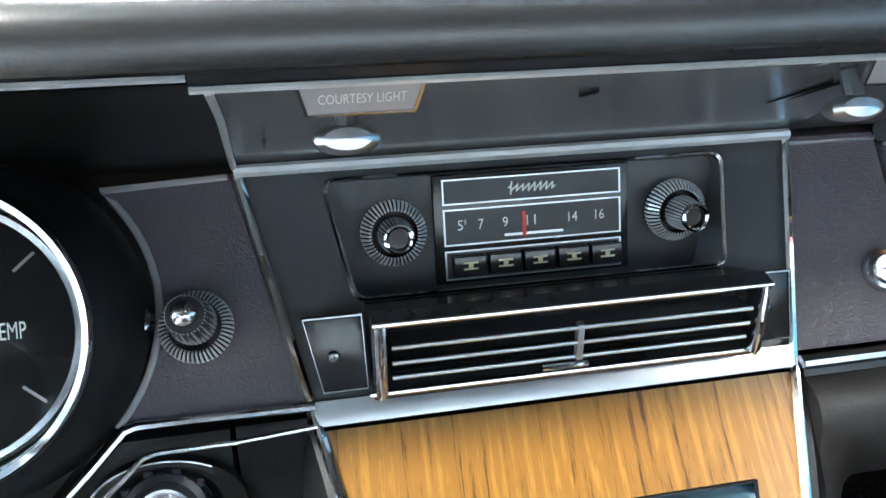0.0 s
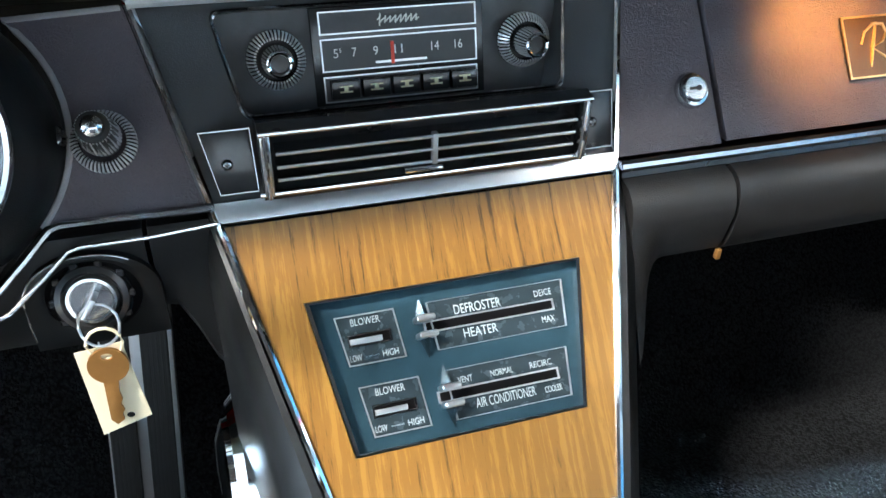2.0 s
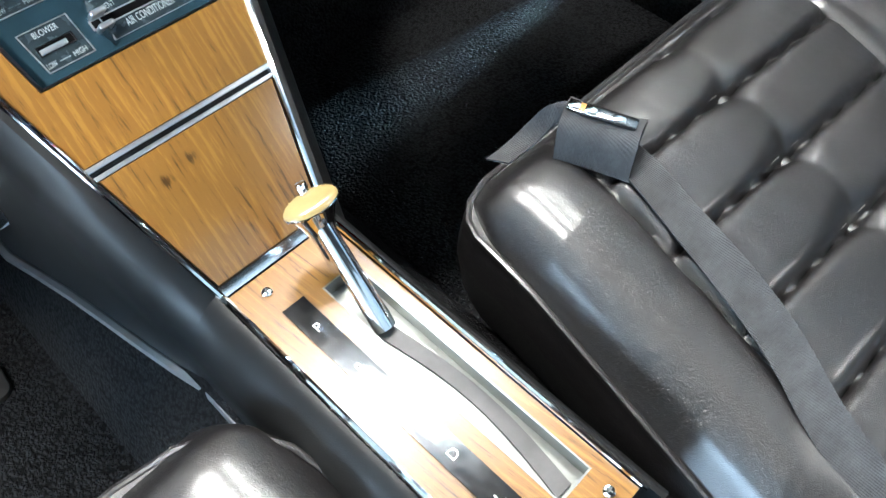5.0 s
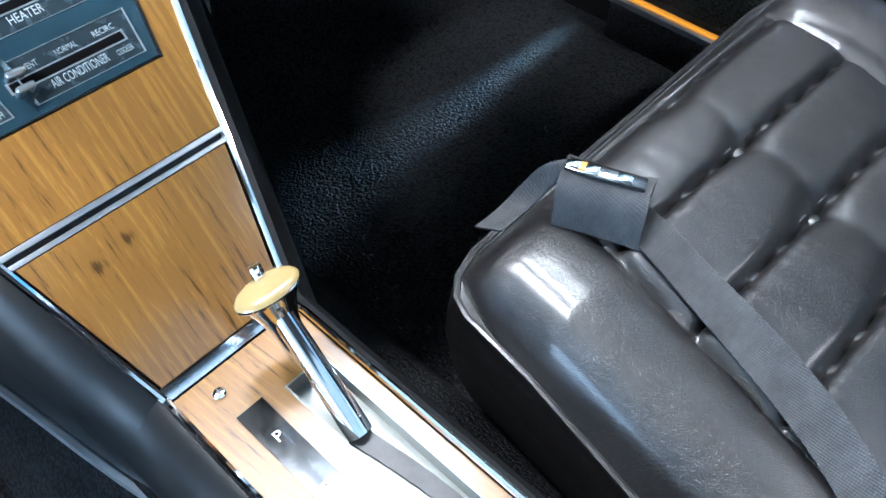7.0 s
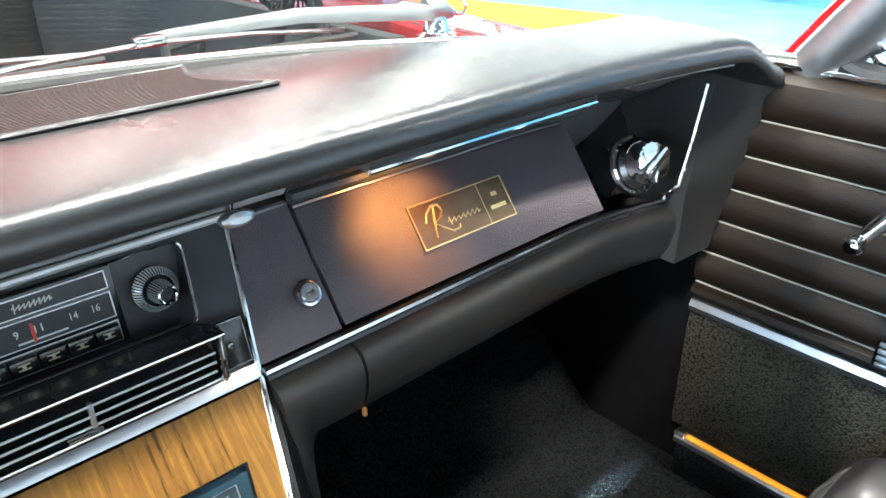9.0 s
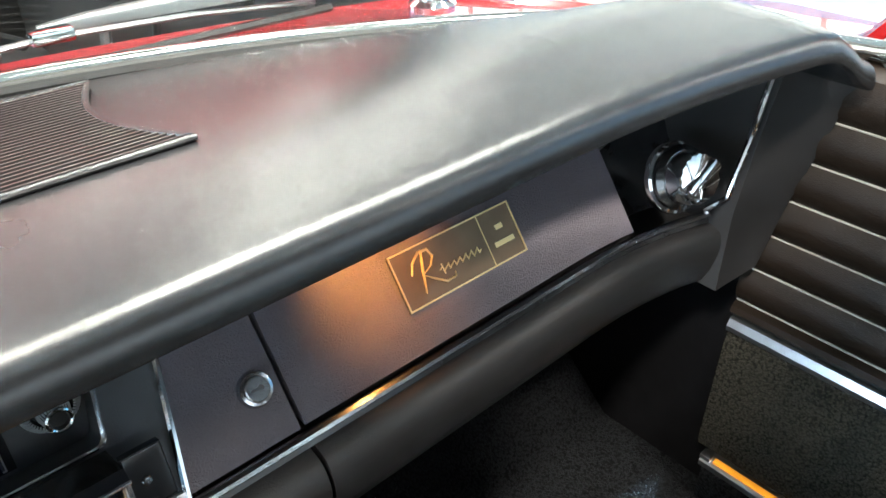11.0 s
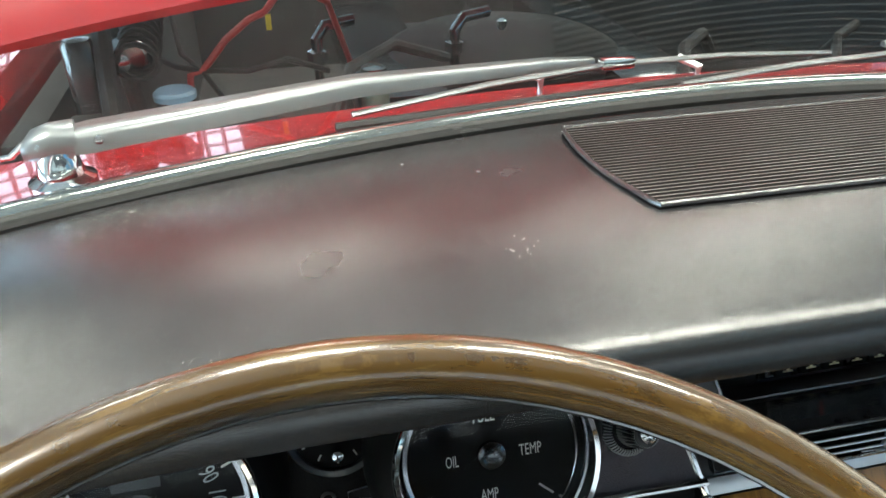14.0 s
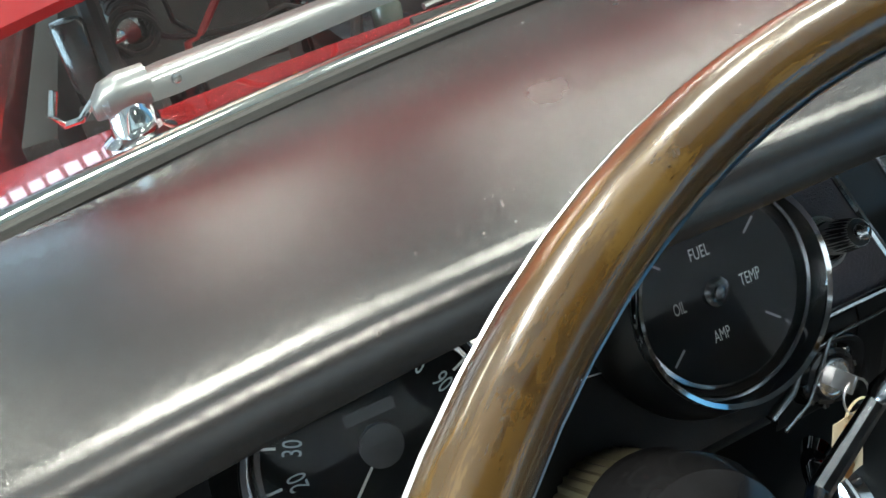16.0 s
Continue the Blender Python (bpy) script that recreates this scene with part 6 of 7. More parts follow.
# ---- seats ----
def build_seat(x0, x1, yf, name_label):
    """A cushion with stitched cross seams, one row of pulled buttons and smooth bolsters."""
    s = thing("bucket_seat", name_label, "car seat", "front seats")
    y1 = yf - 0.56
    W = x1 - x0
    pitch, first = 0.0745, yf - 0.090
    fine = x0 > 0
    nx, ny = (180, 230) if fine else (80, 90)

    def lean(y):
        return 0.17 * max(-0.30, y - yf + 0.09)

    def left(y):
        return x0 + 0.14 * max(-0.25, min(0.0, y - yf + 0.05))

    def top(ex, ey):
        return 0.512 - 0.030 * (1 - min(1, max(0, ex) / 0.050)) ** 2.4 - 0.022 * (1 - min(1, max(0, ey) / 0.045)) ** 2.2 - 0.16 * max(0, ey - 0.09)

    def column(y):
        return x0 + 0.258 * W / 0.55 + lean(y)

    def seams(y):
        return x0 + 0.094 * W / 0.55 + lean(y), x1 - 0.118 * W / 0.55 + lean(y)

    b = bmesh.new()
    rows = []
    for j in range(ny + 1):
        y = lerp(yf, y1, j / ny)
        row = []
        ul, ur = seams(y)
        for i in range(nx + 1):
            x = lerp(left(y), x1, i / nx)
            ex, ey = min(x - left(y), x1 - x), yf - y
            z = top(ex, ey)
            u, uu = x - ul, ur - x
            ends = smooth(0.0, 0.03, ey)
            z -= 0.008 * (math.exp(-abs(u) / 0.0040) + math.exp(-abs(uu) / 0.0050)) * ends
            ins = smooth(0.0, 0.010, u) * smooth(0.0, 0.014, uu)
            side = max(0, 1 - ((ex - 0.050) / 0.050) ** 2)
            z += 0.010 * (1 - ins) * smooth(0.0, 0.02, ex) * side * ends
            if ins > 0:
                k = (first - y - 0.065 * (x - column(yf))) / pitch
                f = k - math.floor(k)
                g = abs(2 * f - 1)
                d = x - column(y) - 0.010 * math.sin(math.pi * f)
                puff = (1 - g ** 7.0) ** 0.6
                fold = math.exp(-abs(d) / 0.0080) * (0.22 + 0.78 * g ** 3)
                dent = math.exp(-((x - column(y)) / 0.024) ** 2 - (min(f, 1 - f) * pitch / 0.016) ** 2)
                wrinkle = 0.0004 * g ** 3 * math.sin(x * 420 + 3 * math.sin(x * 90) + 2 * k)
                z += ins * (0.0150 * puff - 0.010 - 0.0050 * fold - 0.006 * dent + wrinkle) * smooth(0.0, 0.018, ey)
            z += 0.0008 * noise.noise((x * 16, y * 16, 3.1)) + 0.00035 * noise.noise((x * 70, y * 45, 1.7))
            cut = max(0.0, 0.075 - ey) ** 2 * 8.0
            xs = min(max(x, left(y) + cut * 0.55), x1 - cut)
            row.append(b.verts.new((xs, y, z)))
        rows.append(row)
    for r0, r1 in zip(rows, rows[1:]):
        for i in range(nx):
            b.faces.new((r0[i], r0[i + 1], r1[i + 1], r1[i]))
    part("cushion", b, M_SEAT, s, "tufted glossy black vinyl cushion", angle=80)
    for k in range(6):
        y = first - pitch * k
        part("button", lathe([(0.0075, -0.004), (0.0078, 0.001), (0.0060, 0.0042), (0.0030, 0.0055), (0.0005, 0.0058)], pose(column(y), y, 0.512 - 0.16 * max(0, yf - y - 0.09) - 0.0150), 18), M_SEAT, s, "small covered button")
        if fine:
            ul, ur = seams(y)
            for xa, xb in ((ul + 0.012, column(y) - 0.010), (column(y) + 0.010, ur - 0.016)):
                n = int((xb - xa) / 0.0019)
                pts, radii = [], []
                for i in range(n):
                    x = lerp(xa, xb, i / (n - 1))
                    q = y - 0.065 * (x - column(yf)) + 0.0042
                    pts.append((x, q, 0.512 - 0.16 * max(0, yf - q - 0.09) - 0.0035 + 0.0004 * (i % 2)))
                    radii.append(0.0008 if i % 2 else 0.0004)
                part("seam_stitching", tube(pts, radii, 5), M_STITCH, s, "dark stitched seam")
    # sides below the piping
    ring = [(left(y), y) for y in seq(y1, yf - 0.05, 14)]
    ring += [(x0 + 0.002, yf - 0.030), (x0 + 0.009, yf - 0.014), (x0 + 0.022, yf - 0.004)]
    ring += [(lerp(x0 + 0.045, x1 - 0.10, t), yf + 0.001) for t in seq(0, 1, 12)]
    ring += [(x1 - 0.060, yf - 0.008), (x1 - 0.028, yf - 0.026), (x1 - 0.008, yf - 0.056)]
    ring += [(x1, y) for y in seq(yf - 0.09, y1, 12)]
    c = Vector(((x0 + x1) / 2, (yf + y1) / 2))
    levels = []
    for k, (grow, dz) in enumerate(((0.997, 0.002), (1.014, -0.012), (1.022, -0.040), (1.0, -0.062), (0.97, -0.075))):
        levels.append([(c.x + (x - c.x) * grow, c.y + (y - c.y) * grow, top(min(x - left(y), x1 - x), yf - y) + dz if k < 3 else 0.36 + (0.03 if k == 3 else 0)) for x, y in ring])
    part("side_panel", loft(levels, caps=True), M_SEAT, s, "black vinyl side panel", angle=60)
    part("piping", tube([(c.x + (x - c.x) * 1.004, c.y + (y - c.y) * 1.004, top(min(x - left(y), x1 - x), yf - y) + 0.0015) for x, y in ring], 0.0030, 8), M_SEAT, s, "black piping")
    part("base", box(c.x, c.y - 0.02, 0.335, W - 0.10, 0.46, 0.06, 0.01), M_MATT, s, "dark seat base")
    return s


build_seat(0.152, 0.702, -0.270, "tufted black vinyl passenger bucket seat with piping")
build_seat(-0.640, -0.052, -0.276, "black vinyl driver's bucket seat with piping")


def build_belt():
    s = thing("seat_belt", "black webbing seat belt lying over the seat cushion", "seat belt")

    def web(path, w, name, n=5, curl=0.0):
        """A band through given points: centre, way across, outward; smoothed between them."""
        keys = [[Vector(a) for a in k] for k in path]
        keys = [keys[0]] + keys + [keys[-1]]
        rows = []
        for q in range(1, len(keys) - 2):
            for t in [i / n for i in range(n)] + ([1.0] if q == len(keys) - 3 else []):
                p, a, o = [0.5 * (2 * k1 + (k2 - k0) * t + (2 * k0 - 5 * k1 + 4 * k2 - k3) * t * t + (3 * k1 - k0 - 3 * k2 + k3) * t ** 3) for k0, k1, k2, k3 in zip(*keys[q - 1:q + 3])]
                a, o = a.normalized(), o.normalized()
                wob = 1 + 0.010 * math.sin(2.2 * (q + t))
                face = [p + a * (w / 2 * wob * e) + o * (0.0009 + curl * (e * e - 0.4)) for e in seq(-1, 1, 7)]
                back = [p + a * (w / 2 * wob * e) - o * (0.0009 - curl * (e * e - 0.4)) for e in seq(1, -1, 7)]
                rows.append(face + back)
        part(name, loft(rows), M_BELT, s, angle=50)
    strap = []
    for x, y, tw in ((0.165, -0.76, 0.3), (0.172, -0.68, 0.3), (0.186, -0.62, 0.35), (0.202, -0.570, 0.4), (0.225, -0.525, 0.45), (0.240, -0.485, 0.4), (0.251, -0.445, 0.3), (0.261, -0.405, 0.15), (0.270, -0.370, 0.05), (0.277, -0.340, 0.0), (0.280, -0.318, 0.0)):
        strap.append(((x, y, 0.5200 - 0.16 * max(0, -0.366 - y) + 0.012 * tw), (1, -0.22, tw), (-tw, 0.16, 1)))
    web(strap, 0.031, "webbing", curl=0.0012)
    al = Vector((0.36, -0.93, 0))
    web([((0.247, -0.332, 0.5160), al, (-0.8, -0.3, 0.5)), ((0.249, -0.330, 0.524), al, (-0.95, -0.3, 0.1)), ((0.2515, -0.328, 0.535), al, (-0.95, -0.3, 0.1)), ((0.2565, -0.325, 0.5445), al, (-0.75, -0.25, 0.6)), ((0.266, -0.321, 0.5490), al, (-0.1, 0.0, 1)),
         ((0.278, -0.317, 0.5470), al, (0.4, 0.15, 0.9)), ((0.287, -0.314, 0.5390), al, (0.9, 0.35, 0.2)), ((0.288, -0.314, 0.5270), al, (0.95, 0.35, -0.2)), ((0.280, -0.316, 0.5185), al, (0.3, 0.1, -1))], 0.062, "loop", n=6, curl=0.003)
    web([((0.268, -0.296, 0.5480), (0.5, -0.85, 0), (0, 0.1, 1)), ((0.257, -0.287, 0.5440), (0.5, -0.85, 0), (-0.6, 0.5, 0.7)), ((0.248, -0.280, 0.5310), (0.5, -0.85, 0.1), (-0.8, 0.4, 0.4)), ((0.236, -0.276, 0.5190), (0.45, -0.88, 0.1), (-0.5, 0.3, 0.8)), ((0.222, -0.274, 0.5140), (0.42, -0.9, 0.15), (-0.25, 0.2, 1)), ((0.205, -0.272, 0.5110), (0.40, -0.91, 0.15), (-0.2, 0.2, 1))], 0.020, "loose_end")
    mb = pose(0.2685, -0.318, 0.5515, 0, 0, -69)
    bk = part("buckle", box(0, 0, 0, 0.056, 0.012, 0.004, 0.0015, mb), M_GUN, s, "dark metal buckle")
    for u, w in ((-0.0225, 0.010), (-0.009, 0.010), (0.0135, 0.011)):
        part("buckle_edge", box(u, -0.001, 0.0022, w, 0.008, 0.003, 0.0012, mb), M_CHROME, bk, "chrome edge")
    part("release_tab", box(-0.0155, -0.001, 0.0022, 0.006, 0.008, 0.0025, 0.0008, mb), M_KEY, bk, "amber-brown release tab")


build_belt()


# ---- passenger door ----
def build_door(x, s, detailed):
    d = thing("door", "black car door with pleated vinyl panel and carpeted foot", "car door", "car doors")
    y0, y1 = -1.20, -0.045
    part("shell", box(x + s * 0.062, (y0 + y1) / 2, 0.61, 0.09, y1 - y0, 0.50, 0.01), M_SATIN, d)
    zs = [0.583, 0.6045, 0.647, 0.690, 0.7325, 0.775, 0.818]
    for a, b in zip(zs, zs[1:]):
        h = b - a
        prof = [(0.016, a + 0.0005), (-0.001, a + 0.001), (-0.007, a + 0.15 * h), (-0.0115, a + 0.45 * h), (-0.010, a + 0.75 * h), (-0.002, b - 0.001), (0.016, b - 0.0005)]
        rows = [[(x + s * px, y, pz) for px, pz in prof] for y in seq(y0, y1, 30)]
        p = part("pleat", loft(rows), M_DOOR, d)
        part("stitching", tube([(x - s * 0.0015, y, b - 0.0005) for y in seq(y0, y1, 24)], 0.0011, 5), M_THREAD, p, "pale stitched welt")
    prof = [(0.016, 0.8185), (-0.002, 0.819), (-0.010, 0.828), (-0.013, 0.845), (-0.006, 0.862), (0.012, 0.873), (0.05, 0.876), (0.05, 0.8185)]
    part("top_roll", loft([[(x + s * px, y, pz) for px, pz in prof] for y in seq(y0, y1 + 0.0, 24)]), M_DOOR, d, "dark vinyl top roll")
    part("belt_moulding", loft([[(x + s * px, y, pz) for px, pz in ((0.0, 0.562), (-0.007, 0.564), (-0.010, 0.572), (-0.006, 0.580), (0.0, 0.582), (0.016, 0.582), (0.016, 0.562))] for y in seq(y0, y1, 12)]), M_ALU, d, "bright metal moulding")
    part("carpet_foot", loft([[(x + s * px, y, pz) for px, pz in ((0.016, 0.385), (-0.002, 0.386), (-0.005, 0.40), (-0.005, 0.545), (-0.001, 0.5605), (0.016, 0.561))] for y in seq(y0, y1, 12)]), M_CARPET_GREY, d, "grey-green carpeted foot")
    if detailed:
        wf = part("vent_window_frame", tube([(x + 0.020, y, z) for y, z in round_poly([(-0.155, 0.890), (-0.60, 0.890), (-0.60, 1.10), (-0.345, 1.10)], 0.025)], 0.008, 10, closed=True), M_CHROME, d, "chrome vent window frame")
        part("rubber_seal", tube([(x + 0.018, y, z) for y, z in round_poly([(-0.122, 0.878), (-0.62, 0.878), (-0.62, 1.122), (-0.335, 1.122)], 0.03)], 0.012, 10, closed=True), M_RUBBER, wf, "black rubber seal")
        part("sill_moulding", box(x + 0.016, (y0 - 0.09) / 2, 0.8765, 0.020, -0.09 - y0, 0.006, 0.002), M_CHROME, d, "bright metal top moulding")
        cr = part("window_crank", lathe([(0.022, 0), (0.024, 0.006), (0.021, 0.014), (0.013, 0.022), (0.002, 0.024)], plane((x - s * 0.010, -0.255, 0.782), (0, 0, 1), (-s, 0, 0)), 32), M_CHROME, d, "chrome window crank")
        part("crank_arm", tube([(x - s * 0.030, -0.255, 0.782), (x - s * 0.038, -0.238, 0.758), (x - s * 0.045, -0.225, 0.738)], [0.0115, 0.0085, 0.0075], 12), M_CHROME, cr)
        part("crank_knob", lathe([(0.006, 0), (0.009, 0.004), (0.0105, 0.014), (0.007, 0.022), (0.001, 0.023)], plane((x - s * 0.044, -0.224, 0.736), (0, 0, 1), (-s, 0, 0)), 24), M_CHROME, cr)
        la = part("latch_handle", box(x - s * 0.012, -0.275, 0.612, 0.016, 0.034, 0.034, 0.004), M_GUN, d, "dark latch plate")
        for i in range(4):
            part("latch_bar", box(x - s * 0.020, -0.275, 0.600 + 0.008 * i, 0.006, 0.026, 0.0045, 0.0015), M_ALU, la, "chrome bar")
    return d


M_DOOR = leather("door_vinyl", (0.0115, 0.0077, 0.0052), 0.46, cell=420, strength=0.2, specular=0.16)
M_THREAD = surface("pale_thread", (0.30, 0.28, 0.24), 0.7)
M_CARPET_GREY = carpet("grey_green_carpet", (0.027, 0.0245, 0.0185), 330)
build_door(0.722, 1, True)


# amber reflection on the sill is put in as glow; no lamp there
M_SILL_REFLECTION = glow("amber_reflection", (0.95, 0.36, 0.03), 0.55)


def build_sill(x):
    s = thing("sill_plate", "bright ribbed metal sill plate at the door opening", "sill plate", "door sills")
    part("plate", loft([[(x + px, y, pz) for px, pz in ((-0.014, 0.362), (-0.014, 0.369), (-0.009, 0.372), (0.016, 0.374), (0.016, 0.362))] for y in seq(-1.2, -0.055, 8)]), M_ALU, s)
    part("insert", box(x - 0.006, -0.635, 0.3735, 0.008, 1.13, 0.003, 0.001), M_SILL_REFLECTION, s, "amber reflection given as glow")
    part("end_tip", box(x - 0.005, -0.060, 0.3735, 0.014, 0.014, 0.006, 0.002), M_ALU, s, "bright metal end tip")
    part("riser", box(x, -0.63, 0.335, 0.03, 1.14, 0.052, 0.002), M_CARPET, s, "carpeted riser")


build_sill(0.726)
build_sill(-0.676)


# ---- outside: cowl, wipers, hood, fenders, engine bay ----
def build_outside():
    c = thing("cowl_panel", "glossy red painted cowl below the windshield", "cowl")
    rows = []
    for x in seq(-0.700, 0.750, 41):
        s = screen_y(x)
        dx = x - XC
        far = 0.385 - 0.10 * dx * dx
        rows.append([(x, s + 0.010, 0.888 - 0.03 * dx * dx), (x, lerp(s, far, 0.4), 0.884 - 0.04 * dx * dx), (x, far - 0.006, 0.874 - 0.05 * dx * dx), (x, far, 0.866 - 0.05 * dx * dx), (x, far, 0.80), (x, far - 0.02, 0.80), (x, s + 0.016, 0.870 - 0.03 * dx * dx)])
    part("panel", loft(rows), M_RED, c)
    for side in (-1, 1):
        f = thing("fender", "glossy red front fender with a sharp inner edge", "fender", "front fenders")
        rows = []
        for y in seq(-0.05, 2.3, 24):
            k = XC + side * (0.625 + 0.13 * smooth(0.26, 0.04, y))
            drop = 0.02 * max(0, (y - 1.2)) ** 2
            bulge = 0.010 * math.sin(min(1, max(0, (y - 0.2) / 1.5)) * math.pi)
            pts = [(0.0, 0.862 - drop), (0.012, 0.872 + bulge - drop), (0.10, 0.868 + bulge - drop), (0.20, 0.838 - drop), (0.29, 0.765 - drop), (0.325, 0.68 - drop), (0.335, 0.45), (0.30, 0.45), (0.0, 0.80 - drop)]
            if y < 0.36:
                pts = [(u, z - 0.006) for u, z in pts]
            rows.append([(k + side * u, y, z) for u, z in pts])
        part("skin", loft(rows), M_RED, f)
        part("seam_gap", tube([(XC + side * (0.6235 + 0.009 * smooth(0.38, 0.22, y)), y, 0.8665) for y in seq(0.235, 0.40, 5)], 0.0012, 6), M_RUBBER, f)
    # hood, raised
    h = thing("hood", "raised glossy red hood with folded rear edge", "hood")
    up = Vector((0, 0.62, 0.78)).normalized()
    n = Vector((0, -0.78, 0.62))
    rows = []
    for x in seq(-0.575, 0.625, 21):
        dx = x - XC
        base = Vector((x, 0.415 - 0.04 * dx * dx, 0.951 + 0.055 * (1 - (dx / 0.6) ** 2)))
        crown = n * (0.03 * (1 - (dx / 0.6) ** 2))
        rows.append([base + Vector((0, 0.03, -0.022)), base + Vector((0, 0.004, -0.022)), base + Vector((0, 0, -0.014)), base + up * 0.012, base + up * 0.5 + crown, base + up * 1.25 + crown, base + up * 1.26 - n * 0.02, base + up * 0.5 - n * 0.03 + crown, base + up * 0.03 - n * 0.04])
    part("panel", loft(rows), M_HOOD, h)
    for side in (-1, 1):
        g = thing("spring_hinge", "black hood hinge with a coil spring", "hinge", "hood hinges")
        x = XC + side * 0.53
        part("link_arm", tube([(x, 0.46, 0.80), (x, 0.50, 0.90), (x, 0.54, 0.97)], 0.010, 8), M_DARKGREY, g)
        part("link_arm", tube([(x, 0.62, 0.80), (x, 0.57, 0.90), (x, 0.56, 0.99)], 0.010, 8), M_DARKGREY, g)
        coil = [(x - side * 0.03 + 0.020 * math.cos(t), 0.50 + 0.0035 * t / 1.0 * 0.55, 0.885 + 0.020 * math.sin(t) + 0.0006 * t) for t in seq(0, 2 * math.pi * 12, 150)]
        part("spring", tube(coil, 0.0030, 6), M_DARKGREY, g, "coil spring")
    # engine bay
    e = thing("engine_bay", "black engine bay floor and walls", "engine bay")
    part("bulkhead", box(XC, 0.405, 0.70, 1.20, 0.03, 0.22, 0.005), M_DARKGREY, e)
    part("tray", box(XC, 1.2, 0.40, 1.20, 1.6, 0.02), M_DARKGREY, e)
    for side in (-1, 1):
        part("inner_wing", box(XC + side * 0.60, 1.2, 0.63, 0.03, 1.6, 0.44, 0.005), M_DARKGREY, e)
    part("front_wall", box(XC, 2.0, 0.63, 1.2, 0.03, 0.44, 0.005), M_DARKGREY, e)
    en = thing("engine", "dark engine block with valve covers and air cleaner", "engine")
    part("block", box(XC, 0.98, 0.58, 0.46, 0.70, 0.24, 0.03), M_DARKGREY, en)
    for side in (-1, 1):
        part("valve_cover", box(XC + side * 0.19, 0.98, 0.72, 0.13, 0.56, 0.08, 0.02), M_GUN, en, "dark metal valve cover")
    part("air_cleaner", lathe([(0.17, 0), (0.19, 0.01), (0.19, 0.06), (0.16, 0.075), (0.03, 0.085)], pose(XC, 0.90, 0.70), 40), M_DARKGREY, en, "round black air cleaner")
    part("wing_nut", lathe([(0.012, 0), (0.010, 0.02), (0.002, 0.024)], pose(XC, 0.90, 0.78), 16), M_CHROME, en)
    b = thing("brake_booster", "round dark brake booster on the bulkhead", "brake booster")
    part("drum", lathe([(0.05, 0), (0.11, 0.01), (0.115, 0.05), (0.07, 0.09), (0.02, 0.10)], plane((-0.37, 0.42, 0.72), (0, 0, 1), (0, 1, 0)), 36), M_GLOSS, b)
    part("cylinder", box(-0.37, 0.57, 0.73, 0.06, 0.12, 0.06, 0.01), M_GUN, b)
    w = thing("wiring", "red and black engine wires in loose loops", "wiring")
    red = surface("red_wire", (0.45, 0.02, 0.02), 0.4)
    part("red_wire", tube([(-0.440, 0.54, 0.800), (-0.432, 0.55, 0.856), (-0.417, 0.55, 0.861), (-0.405, 0.552, 0.874), (-0.390, 0.555, 0.890), (-0.363, 0.56, 0.909), (-0.345, 0.56, 0.916), (-0.331, 0.56, 0.932), (-0.315, 0.58, 0.94), (-0.27, 0.66, 0.90), (-0.24, 0.74, 0.80)], 0.0040, 8), red, w, "red wire")
    part("clip", box(-0.342, 0.556, 0.906, 0.006, 0.006, 0.016, 0.001), surface("yellow_clip", (0.65, 0.50, 0.03), 0.5), w, "yellow clip")
    for pts, rad in (([(-0.500, 0.53, 0.930), (-0.482, 0.55, 0.907), (-0.468, 0.55, 0.880), (-0.445, 0.55, 0.866), (-0.419, 0.55, 0.860), (-0.370, 0.55, 0.856), (-0.326, 0.56, 0.863), (-0.28, 0.58, 0.84)], 0.0035),
                     ([(-0.445, 0.56, 0.935), (-0.440, 0.55, 0.913), (-0.438, 0.55, 0.880), (-0.420, 0.55, 0.861), (-0.40, 0.56, 0.82)], 0.0030),
                     ([(-0.30, 0.44, 0.80), (-0.26, 0.52, 0.86), (-0.20, 0.60, 0.86), (-0.12, 0.66, 0.82)], 0.007), ([(0.10, 0.44, 0.80), (0.14, 0.52, 0.855), (0.22, 0.62, 0.84), (0.30, 0.72, 0.78)], 0.008),
                     ([(0.30, 0.44, 0.79), (0.33, 0.50, 0.86), (0.42, 0.58, 0.85), (0.46, 0.70, 0.76)], 0.006)):
        part("black_hose", tube(pts, rad, 8), M_RUBBER, w, "black hose")
    m = thing("wiper_motor", "black cylindrical motor with clamps beside the bulkhead", "motor")
    part("case", lathe([(0.014, -0.05), (0.016, -0.045), (0.016, 0.065), (0.013, 0.07), (0.002, 0.072)], pose(-0.527, 0.50, 0.845), 24), M_GLOSS, m)
    part("drum", lathe([(0.020, 0), (0.023, 0.004), (0.023, 0.05), (0.016, 0.06), (0.004, 0.062)], plane((-0.492, 0.58, 0.880), (0, 0, 1), (0.1, -1, 0.1)), 28), M_GUN, m, "dark metal drum")
    part("hub", lathe([(0.010, 0), (0.010, 0.008), (0.004, 0.011)], plane((-0.494, 0.516, 0.885), (0, 0, 1), (0.1, -1, 0.1)), 20), M_CHROME_DULL, m, "bright hub")
    part("bracket", box(-0.51, 0.46, 0.83, 0.07, 0.05, 0.03, 0.004), M_DARKGREY, m)
    r = thing("fluid_reservoir", "round pale blue reservoir cap in the engine bay", "reservoir")
    part("body", lathe([(0.018, -0.07), (0.020, -0.065), (0.020, -0.004), (0.018, 0.0)], pose(-0.448, 0.52, 0.842), 24), M_GUN, r)
